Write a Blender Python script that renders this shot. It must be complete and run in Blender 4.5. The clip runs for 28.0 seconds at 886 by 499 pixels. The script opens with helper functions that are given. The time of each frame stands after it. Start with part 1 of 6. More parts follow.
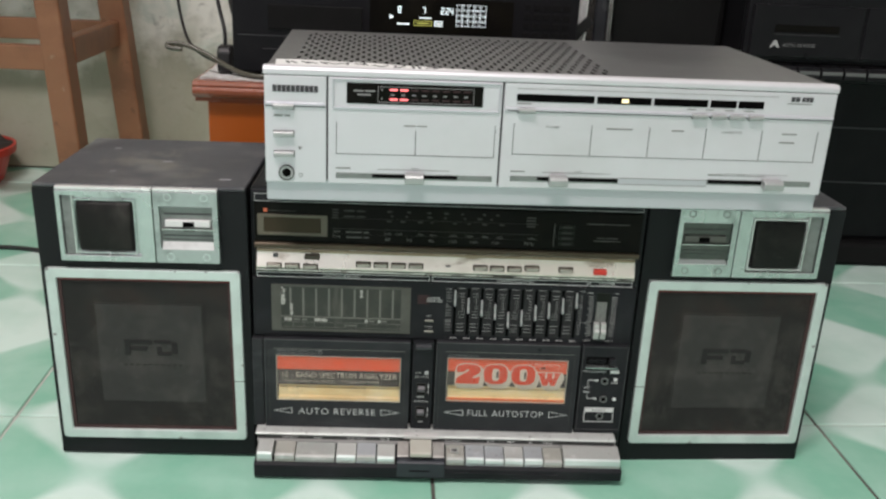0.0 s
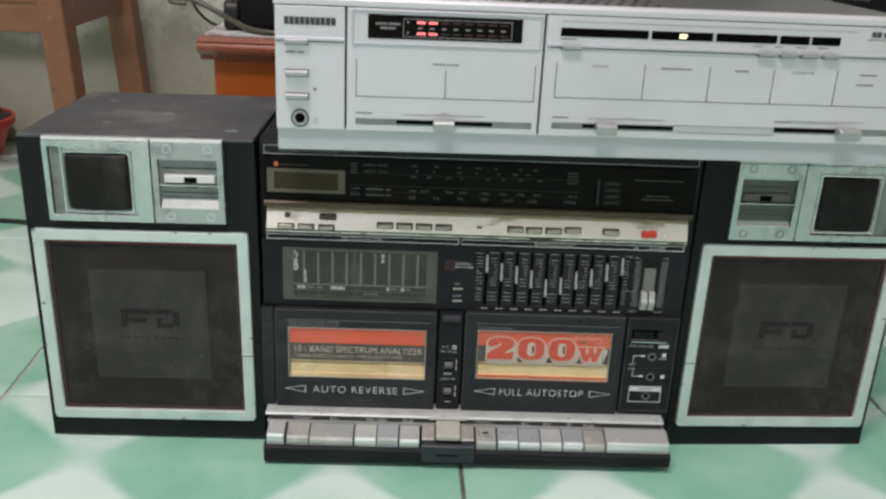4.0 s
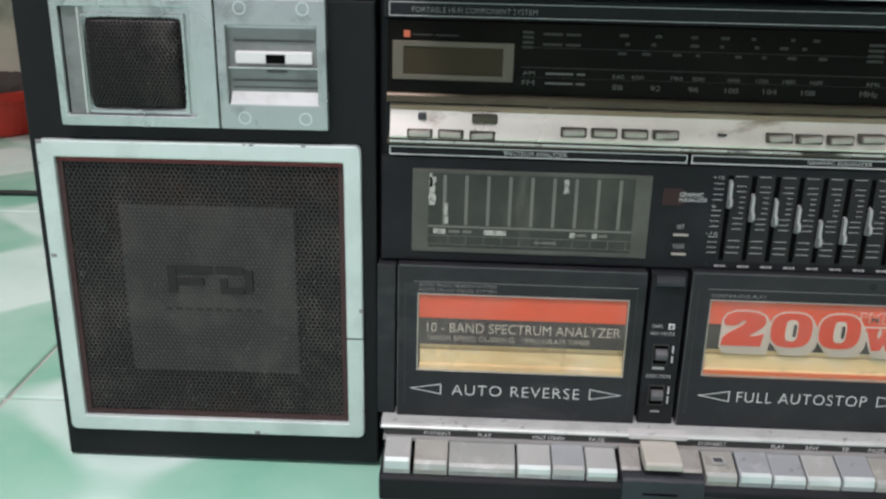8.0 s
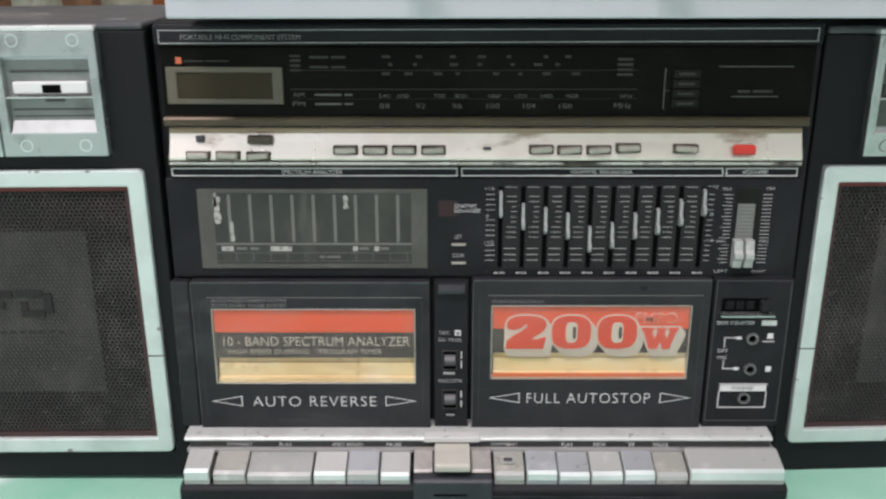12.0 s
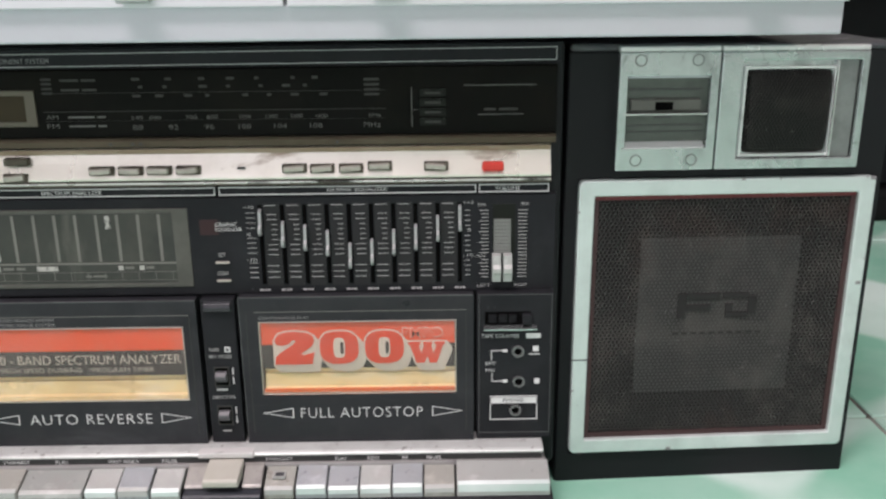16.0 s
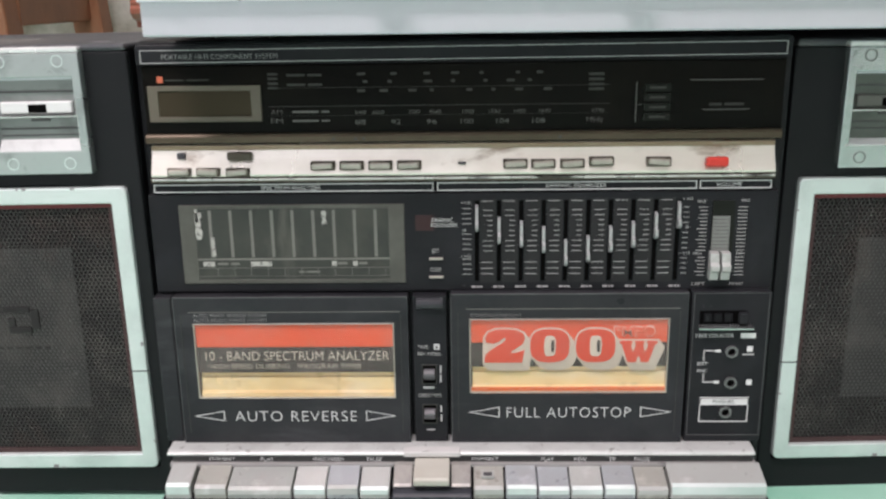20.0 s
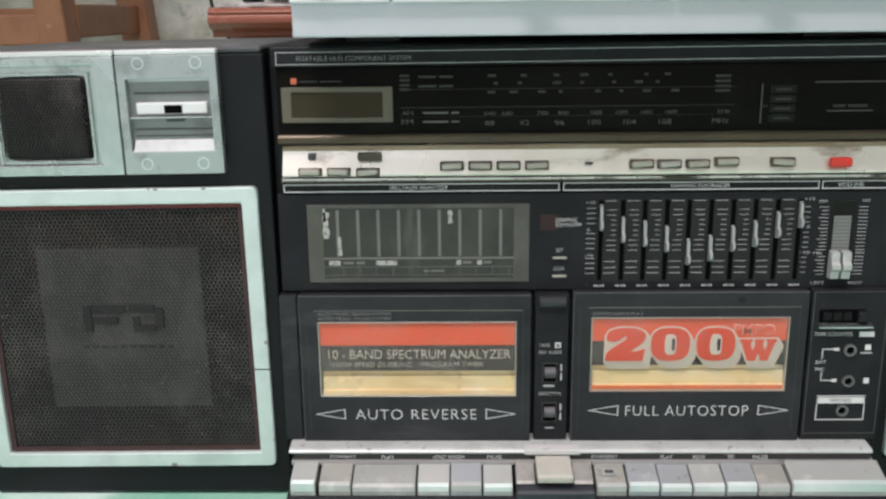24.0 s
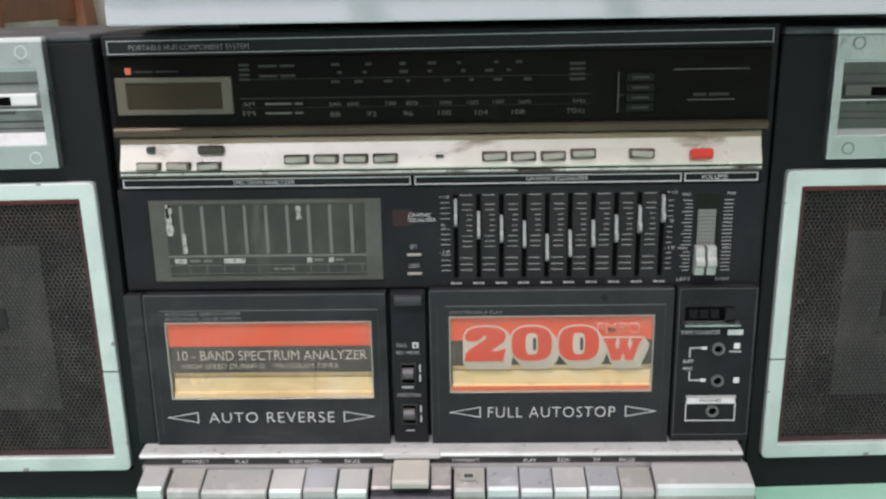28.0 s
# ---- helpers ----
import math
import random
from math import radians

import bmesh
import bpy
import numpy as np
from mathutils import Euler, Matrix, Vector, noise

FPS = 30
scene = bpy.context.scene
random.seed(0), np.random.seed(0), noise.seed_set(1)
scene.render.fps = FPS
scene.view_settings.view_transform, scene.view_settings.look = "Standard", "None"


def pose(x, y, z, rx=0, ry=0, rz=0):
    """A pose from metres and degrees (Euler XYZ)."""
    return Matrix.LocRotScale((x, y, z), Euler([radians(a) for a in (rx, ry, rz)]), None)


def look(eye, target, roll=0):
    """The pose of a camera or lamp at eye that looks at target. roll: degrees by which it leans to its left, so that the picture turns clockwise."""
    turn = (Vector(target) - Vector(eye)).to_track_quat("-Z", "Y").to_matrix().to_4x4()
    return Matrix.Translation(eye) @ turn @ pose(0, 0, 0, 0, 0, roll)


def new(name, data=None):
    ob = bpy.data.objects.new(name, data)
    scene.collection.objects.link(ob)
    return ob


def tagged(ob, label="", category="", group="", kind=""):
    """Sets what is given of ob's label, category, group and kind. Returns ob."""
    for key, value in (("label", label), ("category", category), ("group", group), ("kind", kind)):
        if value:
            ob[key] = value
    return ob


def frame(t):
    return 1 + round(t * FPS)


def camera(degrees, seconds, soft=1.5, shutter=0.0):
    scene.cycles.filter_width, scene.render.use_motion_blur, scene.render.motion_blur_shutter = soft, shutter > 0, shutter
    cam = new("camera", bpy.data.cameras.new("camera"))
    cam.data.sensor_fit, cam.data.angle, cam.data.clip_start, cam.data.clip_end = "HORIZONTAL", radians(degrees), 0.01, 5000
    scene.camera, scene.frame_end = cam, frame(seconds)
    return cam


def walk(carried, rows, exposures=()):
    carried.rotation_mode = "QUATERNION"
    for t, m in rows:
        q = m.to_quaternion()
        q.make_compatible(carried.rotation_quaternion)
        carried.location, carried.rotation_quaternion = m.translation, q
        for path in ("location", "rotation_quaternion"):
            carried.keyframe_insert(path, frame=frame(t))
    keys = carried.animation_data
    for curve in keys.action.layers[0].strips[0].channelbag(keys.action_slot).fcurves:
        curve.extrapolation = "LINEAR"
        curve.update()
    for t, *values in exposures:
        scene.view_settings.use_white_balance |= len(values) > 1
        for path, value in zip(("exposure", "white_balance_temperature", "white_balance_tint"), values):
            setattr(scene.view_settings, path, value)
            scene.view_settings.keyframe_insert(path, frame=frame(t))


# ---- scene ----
from mathutils import geometry

cam = camera(51.8, 28.0, 2.4, 0.4)
PATH = [
    (0, (-0.038, -0.707, 0.456), (0.044, 1.172, -0.224), 2.7),
    (0.5, (-0.034, -0.707, 0.455), (0.044, 1.172, -0.224), 2.7),
    (1, (-0.036, -0.707, 0.455), (0.043, 1.172, -0.224), 2.7),
    (1.5, (-0.036, -0.707, 0.453), (0.041, 1.173, -0.227), 2.7),
    (2, (-0.035, -0.705, 0.453), (0.039, 1.173, -0.229), 2.8),
    (2.5, (-0.036, -0.705, 0.455), (0.041, 1.173, -0.229), 2.9),
    (4.5, (-0.068, -0.593, 0.375), (-0.024, 1.28, -0.325), 2.1),
    (5, (-0.095, -0.535, 0.341), (-0.085, 1.343, -0.346), 1.9),
    (5.5, (-0.112, -0.486, 0.308), (-0.124, 1.398, -0.364), 1.7),
    (6, (-0.122, -0.451, 0.278), (-0.164, 1.431, -0.396), 1.6),
    (6.5, (-0.122, -0.436, 0.268), (-0.176, 1.452, -0.388), 1.5),
    (7, (-0.123, -0.431, 0.269), (-0.174, 1.456, -0.391), 1.5),
    (7.5, (-0.121, -0.433, 0.274), (-0.17, 1.459, -0.374), 1.5),
    (8, (-0.122, -0.432, 0.271), (-0.17, 1.461, -0.374), 1.5),
    (8.5, (-0.119, -0.435, 0.269), (-0.168, 1.462, -0.363), 1.5),
    (9, (-0.117, -0.435, 0.271), (-0.165, 1.461, -0.363), 1.5),
    (9.5, (-0.116, -0.435, 0.271), (-0.16, 1.463, -0.359), 1.6),
    (10, (-0.1, -0.438, 0.271), (-0.137, 1.463, -0.351), 1.6),
    (10.5, (-0.087, -0.438, 0.269), (-0.11, 1.464, -0.348), 1.5),
    (11, (-0.065, -0.443, 0.276), (-0.083, 1.46, -0.34), 1.0),
    (11.5, (-0.042, -0.446, 0.279), (-0.059, 1.456, -0.338), 0.5),
    (12, (-0.024, -0.447, 0.279), (-0.025, 1.454, -0.342), 0.0),
    (12.5, (-0.006, -0.447, 0.283), (0.004, 1.452, -0.345), -0.4),
    (13, (0.014, -0.45, 0.283), (0.035, 1.449, -0.347), -0.8),
    (13.5, (0.029, -0.449, 0.283), (0.067, 1.451, -0.341), -0.8),
    (15.5, (0.082, -0.453, 0.284), (0.111, 1.45, -0.331), -0.6),
    (16, (0.095, -0.454, 0.283), (0.111, 1.455, -0.313), -0.6),
    (16.5, (0.102, -0.454, 0.282), (0.107, 1.46, -0.298), -0.7),
    (17, (0.102, -0.455, 0.279), (0.072, 1.463, -0.286), -0.9),
    (17.5, (0.089, -0.455, 0.275), (0.027, 1.462, -0.291), -0.8),
    (18, (0.07, -0.455, 0.277), (0.004, 1.463, -0.288), -0.7),
    (18.5, (0.052, -0.455, 0.278), (-0.02, 1.464, -0.28), -0.7),
    (19, (0.027, -0.456, 0.275), (-0.045, 1.465, -0.276), -0.8),
    (19.5, (0.015, -0.454, 0.272), (-0.047, 1.468, -0.276), -0.8),
    (20, (0.0, -0.455, 0.269), (-0.053, 1.469, -0.274), -0.8),
    (20.5, (-0.01, -0.459, 0.272), (-0.058, 1.466, -0.268), -1.0),
    (21, (-0.02, -0.46, 0.27), (-0.07, 1.466, -0.268), -1.1),
    (21.5, (-0.028, -0.46, 0.269), (-0.078, 1.467, -0.263), -1.0),
    (23.5, (-0.059, -0.463, 0.264), (-0.105, 1.47, -0.248), -0.8),
    (24, (-0.066, -0.466, 0.262), (-0.114, 1.469, -0.242), -0.7),
    (24.5, (-0.076, -0.468, 0.262), (-0.131, 1.466, -0.246), -0.8),
    (25, (-0.081, -0.467, 0.261), (-0.137, 1.466, -0.247), -0.7),
    (25.5, (-0.067, -0.464, 0.261), (-0.121, 1.471, -0.242), -0.6),
    (26, (-0.035, -0.453, 0.256), (-0.09, 1.479, -0.258), -0.7),
    (26.5, (-0.022, -0.449, 0.262), (-0.069, 1.482, -0.26), -0.8),
    (27, (-0.011, -0.444, 0.265), (-0.056, 1.483, -0.268), -1.0),
    (27.5, (0.0, -0.445, 0.261), (-0.045, 1.483, -0.268), -1.0),
    (28, (0.009, -0.443, 0.263), (-0.037, 1.481, -0.279), -1.0),
]
EXPOSURES = [(0.0, -0.32, 6650, 20), (2.5, -0.32, 6650, 20), (5.0, -0.54, 6500, 21), (6.5, -0.25, 6400, 22), (9.0, -0.2, 6300, 23), (11.0, -0.08, 6350, 22), (12.0, -0.06, 6450, 24), (16.0, -0.05, 6600, 28), (17.0, -0.04, 6620, 29), (20.5, 0.07, 6550, 27), (24.0, -0.06, 6480, 22), (25.2, -0.08, 6800, 20), (26.0, -0.03, 6350, 22), (27.0, 0.05, 6450, 23), (28.0, 0.0, 6450, 25)]
walk(cam, [(t, look(eye, target, roll)) for t, eye, target, roll in PATH], EXPOSURES)

# ---- world and light ----
world = bpy.data.worlds.new("world")
scene.world = world
world.use_nodes = True
world.node_tree.nodes["Background"].inputs[0].default_value = (0.75, 0.85, 0.9, 1)
world.node_tree.nodes["Background"].inputs[1].default_value = 0.3


def area_lamp(name, eye, target, sx, sy, watts, colour):
    la = bpy.data.lights.new(name, "AREA")
    la.shape, la.size, la.size_y, la.energy, la.color = "RECTANGLE", sx, sy, watts, colour
    ob = new(name, la)
    ob.matrix_world = look(eye, target)
    return ob


area_lamp("ceiling_tube_lamp", (-0.4, -1.05, 2.45), (-0.38, -1.0, 0), 1.2, 0.16, 62, (1.0, 0.965, 0.93))
# Soft front fill added as daylight from an assumed doorway out of view.
area_lamp("added_doorway_fill", (-0.6, -2.25, 1.15), (-0.3, 0, 0.5), 1.1, 1.9, 7, (0.95, 0.98, 1.0))


# ---- materials ----
def pm(name, col, rough=0.5, metal=0.0, var=0.12, scale=40.0, bump=0.05, bscale=300.0, rvar=0.1, coat=0.0, dirt=None, dirt_amt=0.0, dirt_scale=14.0, emit=None, power=0.0, ior=1.45, spots=None):
    """A principled surface whose colour and gloss vary at two scales, with fine relief and patches of dirt."""
    m = bpy.data.materials.new(name)
    m.use_nodes = True
    nt = m.node_tree
    b = nt.nodes["Principled BSDF"]
    N, L = nt.nodes.new, nt.links.new
    tc = N("ShaderNodeTexCoord")
    n1, n2 = N("ShaderNodeTexNoise"), N("ShaderNodeTexNoise")
    for n, s, d in ((n1, scale, 5), (n2, bscale, 3)):
        n.inputs["Scale"].default_value, n.inputs["Detail"].default_value = s, d
        L(tc.outputs["Object"], n.inputs["Vector"])
    mx = N("ShaderNodeMix")
    mx.data_type = "RGBA"
    lo = [max(0, c * (1 - var)) for c in col]
    hi = [min(1, c * (1 + var)) for c in col]
    mx.inputs[6].default_value, mx.inputs[7].default_value = (*lo, 1), (*hi, 1)
    L(n1.outputs["Fac"], mx.inputs[0])
    out = mx.outputs[2]
    if dirt:
        n3 = N("ShaderNodeTexNoise")
        n3.inputs["Scale"].default_value, n3.inputs["Detail"].default_value, n3.inputs["Roughness"].default_value = dirt_scale, 8, 0.65
        L(tc.outputs["Object"], n3.inputs["Vector"])
        r = N("ShaderNodeMapRange")
        r.inputs[1].default_value, r.inputs[2].default_value, r.inputs[4].default_value = 0.48, 0.72, dirt_amt
        L(n3.outputs["Fac"], r.inputs[0])
        m2 = N("ShaderNodeMix")
        m2.data_type = "RGBA"
        L(r.outputs[0], m2.inputs[0])
        L(out, m2.inputs[6])
        m2.inputs[7].default_value = (*dirt, 1)
        out = m2.outputs[2]
    for col, sc, lo, hi, amt, *stretch in spots or ():
        n4 = N("ShaderNodeTexNoise")
        n4.inputs["Scale"].default_value, n4.inputs["Detail"].default_value, n4.inputs["Roughness"].default_value, n4.inputs["Distortion"].default_value = sc, 6, 0.6, 0.4
        if stretch:
            mp = N("ShaderNodeMapping")
            mp.inputs["Scale"].default_value = stretch[0]
            L(tc.outputs["Object"], mp.inputs["Vector"])
            L(mp.outputs["Vector"], n4.inputs["Vector"])
        else:
            L(tc.outputs["Object"], n4.inputs["Vector"])
        r4 = N("ShaderNodeMapRange")
        r4.inputs[1].default_value, r4.inputs[2].default_value, r4.inputs[4].default_value = lo, hi, amt
        L(n4.outputs["Fac"], r4.inputs[0])
        m4 = N("ShaderNodeMix")
        m4.data_type = "RGBA"
        L(r4.outputs[0], m4.inputs[0])
        L(out, m4.inputs[6])
        m4.inputs[7].default_value = (*col, 1)
        out = m4.outputs[2]
    L(out, b.inputs["Base Color"])
    rr = N("ShaderNodeMapRange")
    rr.inputs[3].default_value, rr.inputs[4].default_value = max(0.03, rough - rvar), min(1, rough + rvar)
    L(n1.outputs["Fac"], rr.inputs[0])
    L(rr.outputs[0], b.inputs["Roughness"])
    b.inputs["Metallic"].default_value, b.inputs["Coat Weight"].default_value, b.inputs["IOR"].default_value = metal, coat, ior
    if bump:
        bp = N("ShaderNodeBump")
        bp.inputs["Strength"].default_value, bp.inputs["Distance"].default_value = bump, 0.001
        L(n2.outputs["Fac"], bp.inputs["Height"])
        L(bp.outputs["Normal"], b.inputs["Normal"])
    if emit:
        b.inputs["Emission Color"].default_value, b.inputs["Emission Strength"].default_value = (*emit, 1), power
    return m


BLACK = pm("black_plastic", (0.0165, 0.0176, 0.0200), 0.42, bump=0.12, bscale=900, dirt=(0.045, 0.045, 0.043), dirt_amt=0.25, dirt_scale=25, ior=1.22, spots=(((0.09, 0.09, 0.09), 300, 0.70, 0.76, 0.5), ((0.026, 0.028, 0.032), 24, 0.52, 0.68, 0.5)))
CASE = pm("black_case_plastic", (0.0095, 0.0108, 0.012), 0.5, bump=0.1, bscale=1200, dirt=(0.02, 0.02, 0.02), dirt_amt=0.15, dirt_scale=18, ior=1.3)
DOORBLACK = pm("charcoal_door_plastic", (0.0235, 0.0248, 0.028), 0.32, bump=0.1, bscale=900, dirt=(0.08, 0.08, 0.078), dirt_amt=0.2, dirt_scale=22, ior=1.3, spots=(((0.11, 0.11, 0.11), 260, 0.69, 0.75, 0.5), ((0.042, 0.044, 0.048), 28, 0.52, 0.68, 0.6), ((0.010, 0.011, 0.013), 17, 0.54, 0.68, 0.6), ((0.065, 0.068, 0.072), 40, 0.58, 0.7, 0.6, (0.25, 1, 1))))
VINYL = pm("dusty_dark_vinyl", (0.07, 0.073, 0.08), 0.5, var=0.25, scale=18, bump=0.3, bscale=700, dirt=(0.2, 0.2, 0.195), dirt_amt=0.7, dirt_scale=12, spots=(((0.17, 0.165, 0.14), 26, 0.54, 0.68, 0.55), ((0.2, 0.2, 0.2), 200, 0.66, 0.76, 0.5), ((0.05, 0.052, 0.058), 14, 0.5, 0.68, 0.7), ((0.2, 0.19, 0.18), 9, 0.54, 0.68, 0.5)))
DIALGLASS = pm("dial_glass", (0.0068, 0.0064, 0.0055), 0.1, var=0.1, bump=0.0, rvar=0.03, dirt=(0.017, 0.0145, 0.0105), dirt_amt=0.5, dirt_scale=16, ior=1.15)
# Near-black stands in for the unlit insides behind grille, mesh and vents.
VOID = pm("unlit_inside", (0.009, 0.009, 0.009), 0.9, bump=0, ior=1.1)
# Near-black for black windows, and for the shade inside slots and holes.
GROOVE = pm("slot_black", (0.004, 0.004, 0.004), 0.9, bump=0, ior=1.06)
SILVER = pm("silver_lacquer", (0.735, 0.73, 0.765), 0.40, metal=0.35, var=0.04, scale=9, bump=0.08, bscale=900, dirt=(0.5, 0.5, 0.48), dirt_amt=0.25, dirt_scale=7)
BUTTONSILVER = pm("silver_button_lacquer", (0.43, 0.445, 0.44), 0.36, metal=0.4, var=0.06, scale=60, bump=0.04, dirt=(0.3, 0.3, 0.29), dirt_amt=0.35, dirt_scale=90)
SILVERLOW = pm("grey_silver_lacquer", (0.57, 0.585, 0.62), 0.4, metal=0.35, var=0.05, scale=9, bump=0.08, bscale=900)
# Near-white carries the lamp's highlight on the edges; dark spots are wear.
HIGHLIGHTEDGE = pm("worn_highlight_edge", (0.84, 0.85, 0.84), 0.25, metal=0.5, var=0.1, scale=30, spots=(((0.3, 0.3, 0.29), 60, 0.58, 0.68, 0.6, (0.4, 1, 1)),))
# Stains and brush marks; broad dark patches also stand in for dark reflections.
ALU = pm("aged_aluminium", (0.575, 0.62, 0.61), 0.26, metal=0.9, var=0.12, scale=22, bump=0.06, bscale=500, rvar=0.12, dirt=(0.4, 0.43, 0.43), dirt_amt=0.4, dirt_scale=34, spots=(((0.2, 0.21, 0.21), 150, 0.62, 0.72, 0.6), ((0.76, 0.8, 0.79), 24, 0.54, 0.7, 0.4), ((0.27, 0.29, 0.29), 30, 0.5, 0.68, 0.7, (1, 1, 0.16)), ((0.3, 0.35, 0.34), 22, 0.52, 0.68, 0.6, (0.2, 1, 1)), ((0.12, 0.13, 0.13), 60, 0.62, 0.72, 0.8), ((0.2, 0.21, 0.21), 19, 0.53, 0.66, 0.75)))
# Green in the base stands in for the mint floor's reflection.
FRAMEALU = pm("mint_reflection_frame_alu", (0.67, 0.755, 0.73), 0.42, metal=0.45, var=0.08, scale=15, bump=0.05, bscale=600, rvar=0.1, dirt=(0.45, 0.49, 0.48), dirt_amt=0.55, dirt_scale=26, spots=(((0.4, 0.42, 0.42), 120, 0.66, 0.74, 0.6), ((0.82, 0.86, 0.85), 20, 0.54, 0.66, 0.5), ((0.14, 0.14, 0.14), 90, 0.70, 0.76, 0.8), ((0.5, 0.6, 0.57), 9, 0.52, 0.68, 0.5)))
CHROME = pm("worn_chrome", (0.68, 0.67, 0.66), 0.24, metal=0.9, var=0.06, scale=30, bump=0.05, bscale=400, rvar=0.1, dirt=(0.3, 0.29, 0.27), dirt_amt=0.55, dirt_scale=40)
CHAMPAGNE = pm("champagne_metal", (0.80, 0.765, 0.68), 0.28, metal=0.7, var=0.06, scale=12, bump=0.03, bscale=500, rvar=0.08, dirt=(0.4, 0.36, 0.29), dirt_amt=0.35, dirt_scale=24, spots=(((0.2, 0.13, 0.07), 45, 0.585, 0.70, 0.8, (0.45, 1, 1)), ((0.85, 0.83, 0.76), 20, 0.54, 0.68, 0.5, (0.4, 1, 1))))
BRONZE = pm("bronze_lip", (0.088, 0.066, 0.044), 0.38, metal=0.5, var=0.15, scale=20, dirt=(0.16, 0.12, 0.085), dirt_amt=0.5, dirt_scale=9)
KEYGREY = pm("silver_key_plastic", (0.325, 0.345, 0.325), 0.4, metal=0.25, var=0.06, scale=40, bump=0.06, dirt=(0.33, 0.31, 0.29), dirt_amt=0.5, dirt_scale=60, spots=(((0.16, 0.15, 0.14), 220, 0.64, 0.72, 0.7), ((0.55, 0.55, 0.54), 60, 0.55, 0.68, 0.5)))
KEYBLUE = pm("blue_grey_key_plastic", (0.36, 0.385, 0.40), 0.36, metal=0.25, var=0.05, scale=40, bump=0.06, dirt=(0.36, 0.36, 0.35), dirt_amt=0.5, dirt_scale=60, spots=(((0.14, 0.14, 0.14), 160, 0.6, 0.7, 0.7), ((0.62, 0.65, 0.68), 50, 0.55, 0.68, 0.5)))
KEYCREAM = pm("yellowed_key_plastic", (0.355, 0.357, 0.322), 0.4, metal=0.2, var=0.06, scale=40, bump=0.06, dirt=(0.34, 0.33, 0.29), dirt_amt=0.6, dirt_scale=50, spots=(((0.15, 0.13, 0.11), 150, 0.6, 0.7, 0.7), ((0.6, 0.59, 0.54), 50, 0.55, 0.68, 0.5)))
KEYPALE = pm("pale_key_plastic", (0.45, 0.465, 0.445), 0.38, metal=0.25, var=0.05, scale=40, bump=0.06, dirt=(0.42, 0.4, 0.37), dirt_amt=0.45, dirt_scale=60, spots=(((0.22, 0.21, 0.2), 220, 0.66, 0.74, 0.7), ((0.68, 0.69, 0.68), 60, 0.55, 0.68, 0.5)))
IVORY = pm("ivory_button_plastic", (0.5, 0.49, 0.43), 0.45, var=0.05, dirt=(0.4, 0.37, 0.3), dirt_amt=0.3, dirt_scale=50)
BTNGREY = pm("dull_metal_button", (0.47, 0.44, 0.385), 0.32, metal=0.5, var=0.1, scale=60, dirt=(0.2, 0.18, 0.15), dirt_amt=0.4, dirt_scale=80)
BTNBROWN = pm("brown_worn_button", (0.085, 0.07, 0.05), 0.5, var=0.2, scale=80)
REDBTN = pm("red_plastic", (0.62, 0.045, 0.03), 0.4, var=0.08)
WHITE = pm("white_print", (0.72, 0.73, 0.72), 0.6, var=0.06, bump=0)
TICKPRINT = pm("pale_scale_print", (0.46, 0.465, 0.455), 0.6, var=0.12, scale=150, bump=0)
DIM = pm("faded_print", (0.15, 0.15, 0.138), 0.6, var=0.15, scale=120, bump=0)
DIMMER = pm("faint_print", (0.042, 0.042, 0.037), 0.6, var=0.15, scale=120, bump=0)
GREYPRINT = pm("grey_print", (0.27, 0.27, 0.27), 0.6, bump=0)
DARKPRINT = pm("dark_print", (0.06, 0.06, 0.065), 0.6, bump=0)
REDCARD = pm("red_card", (0.90, 0.12, 0.04), 0.5, var=0.1, scale=30, bump=0.02, dirt=(0.85, 0.22, 0.09), dirt_amt=0.25, dirt_scale=20)
ORANGECARD = pm("orange_card", (0.78, 0.17, 0.04), 0.5, var=0.08, scale=30)
DARKCARD = pm("brown_black_card", (0.046, 0.037, 0.032), 0.5, var=0.15, scale=40)
GOLD = pm("gold_foil_tray", (1.0, 0.72, 0.37), 0.28, metal=0.2, var=0.12, scale=35, bump=0.1, bscale=120, dirt=(1.0, 0.80, 0.49), dirt_amt=0.7, dirt_scale=30, spots=(((0.62, 0.40, 0.17), 50, 0.54, 0.68, 0.6, (0.3, 1, 1)), ((0.97, 0.9, 0.74), 34, 0.56, 0.68, 0.6, (0.4, 1, 1))))
LCD = pm("dead_lcd", (0.052, 0.042, 0.027), 0.18, var=0.08, bump=0, ior=1.15)
LCDRIM = pm("olive_grey_rim", (0.12, 0.106, 0.078), 0.4, var=0.08, bump=0)
# Tan holds the strip's dark upper reflection; the spots are its stains.
STRIPTAN = pm("tan_strip_reflection", (0.31, 0.235, 0.155), 0.4, metal=0.45, var=0.1, scale=20, dirt=(0.44, 0.39, 0.31), dirt_amt=0.5, dirt_scale=18, spots=(((0.12, 0.085, 0.05), 26, 0.57, 0.7, 0.7, (0.3, 1, 1)), ((0.7, 0.67, 0.6), 14, 0.58, 0.68, 0.6, (0.4, 1, 1))))
SHELF = pm("worn_silver_shelf", (0.64, 0.67, 0.645), 0.42, metal=0.3, var=0.08, scale=30, dirt=(0.40, 0.40, 0.39), dirt_amt=0.6, dirt_scale=50, spots=(((0.18, 0.17, 0.16), 190, 0.62, 0.7, 0.7),))
# Darker than the bare metal: the recesses' shade is put into the colour.
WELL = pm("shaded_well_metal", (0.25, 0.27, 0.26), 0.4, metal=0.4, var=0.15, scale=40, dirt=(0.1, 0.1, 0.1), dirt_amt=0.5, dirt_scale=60)
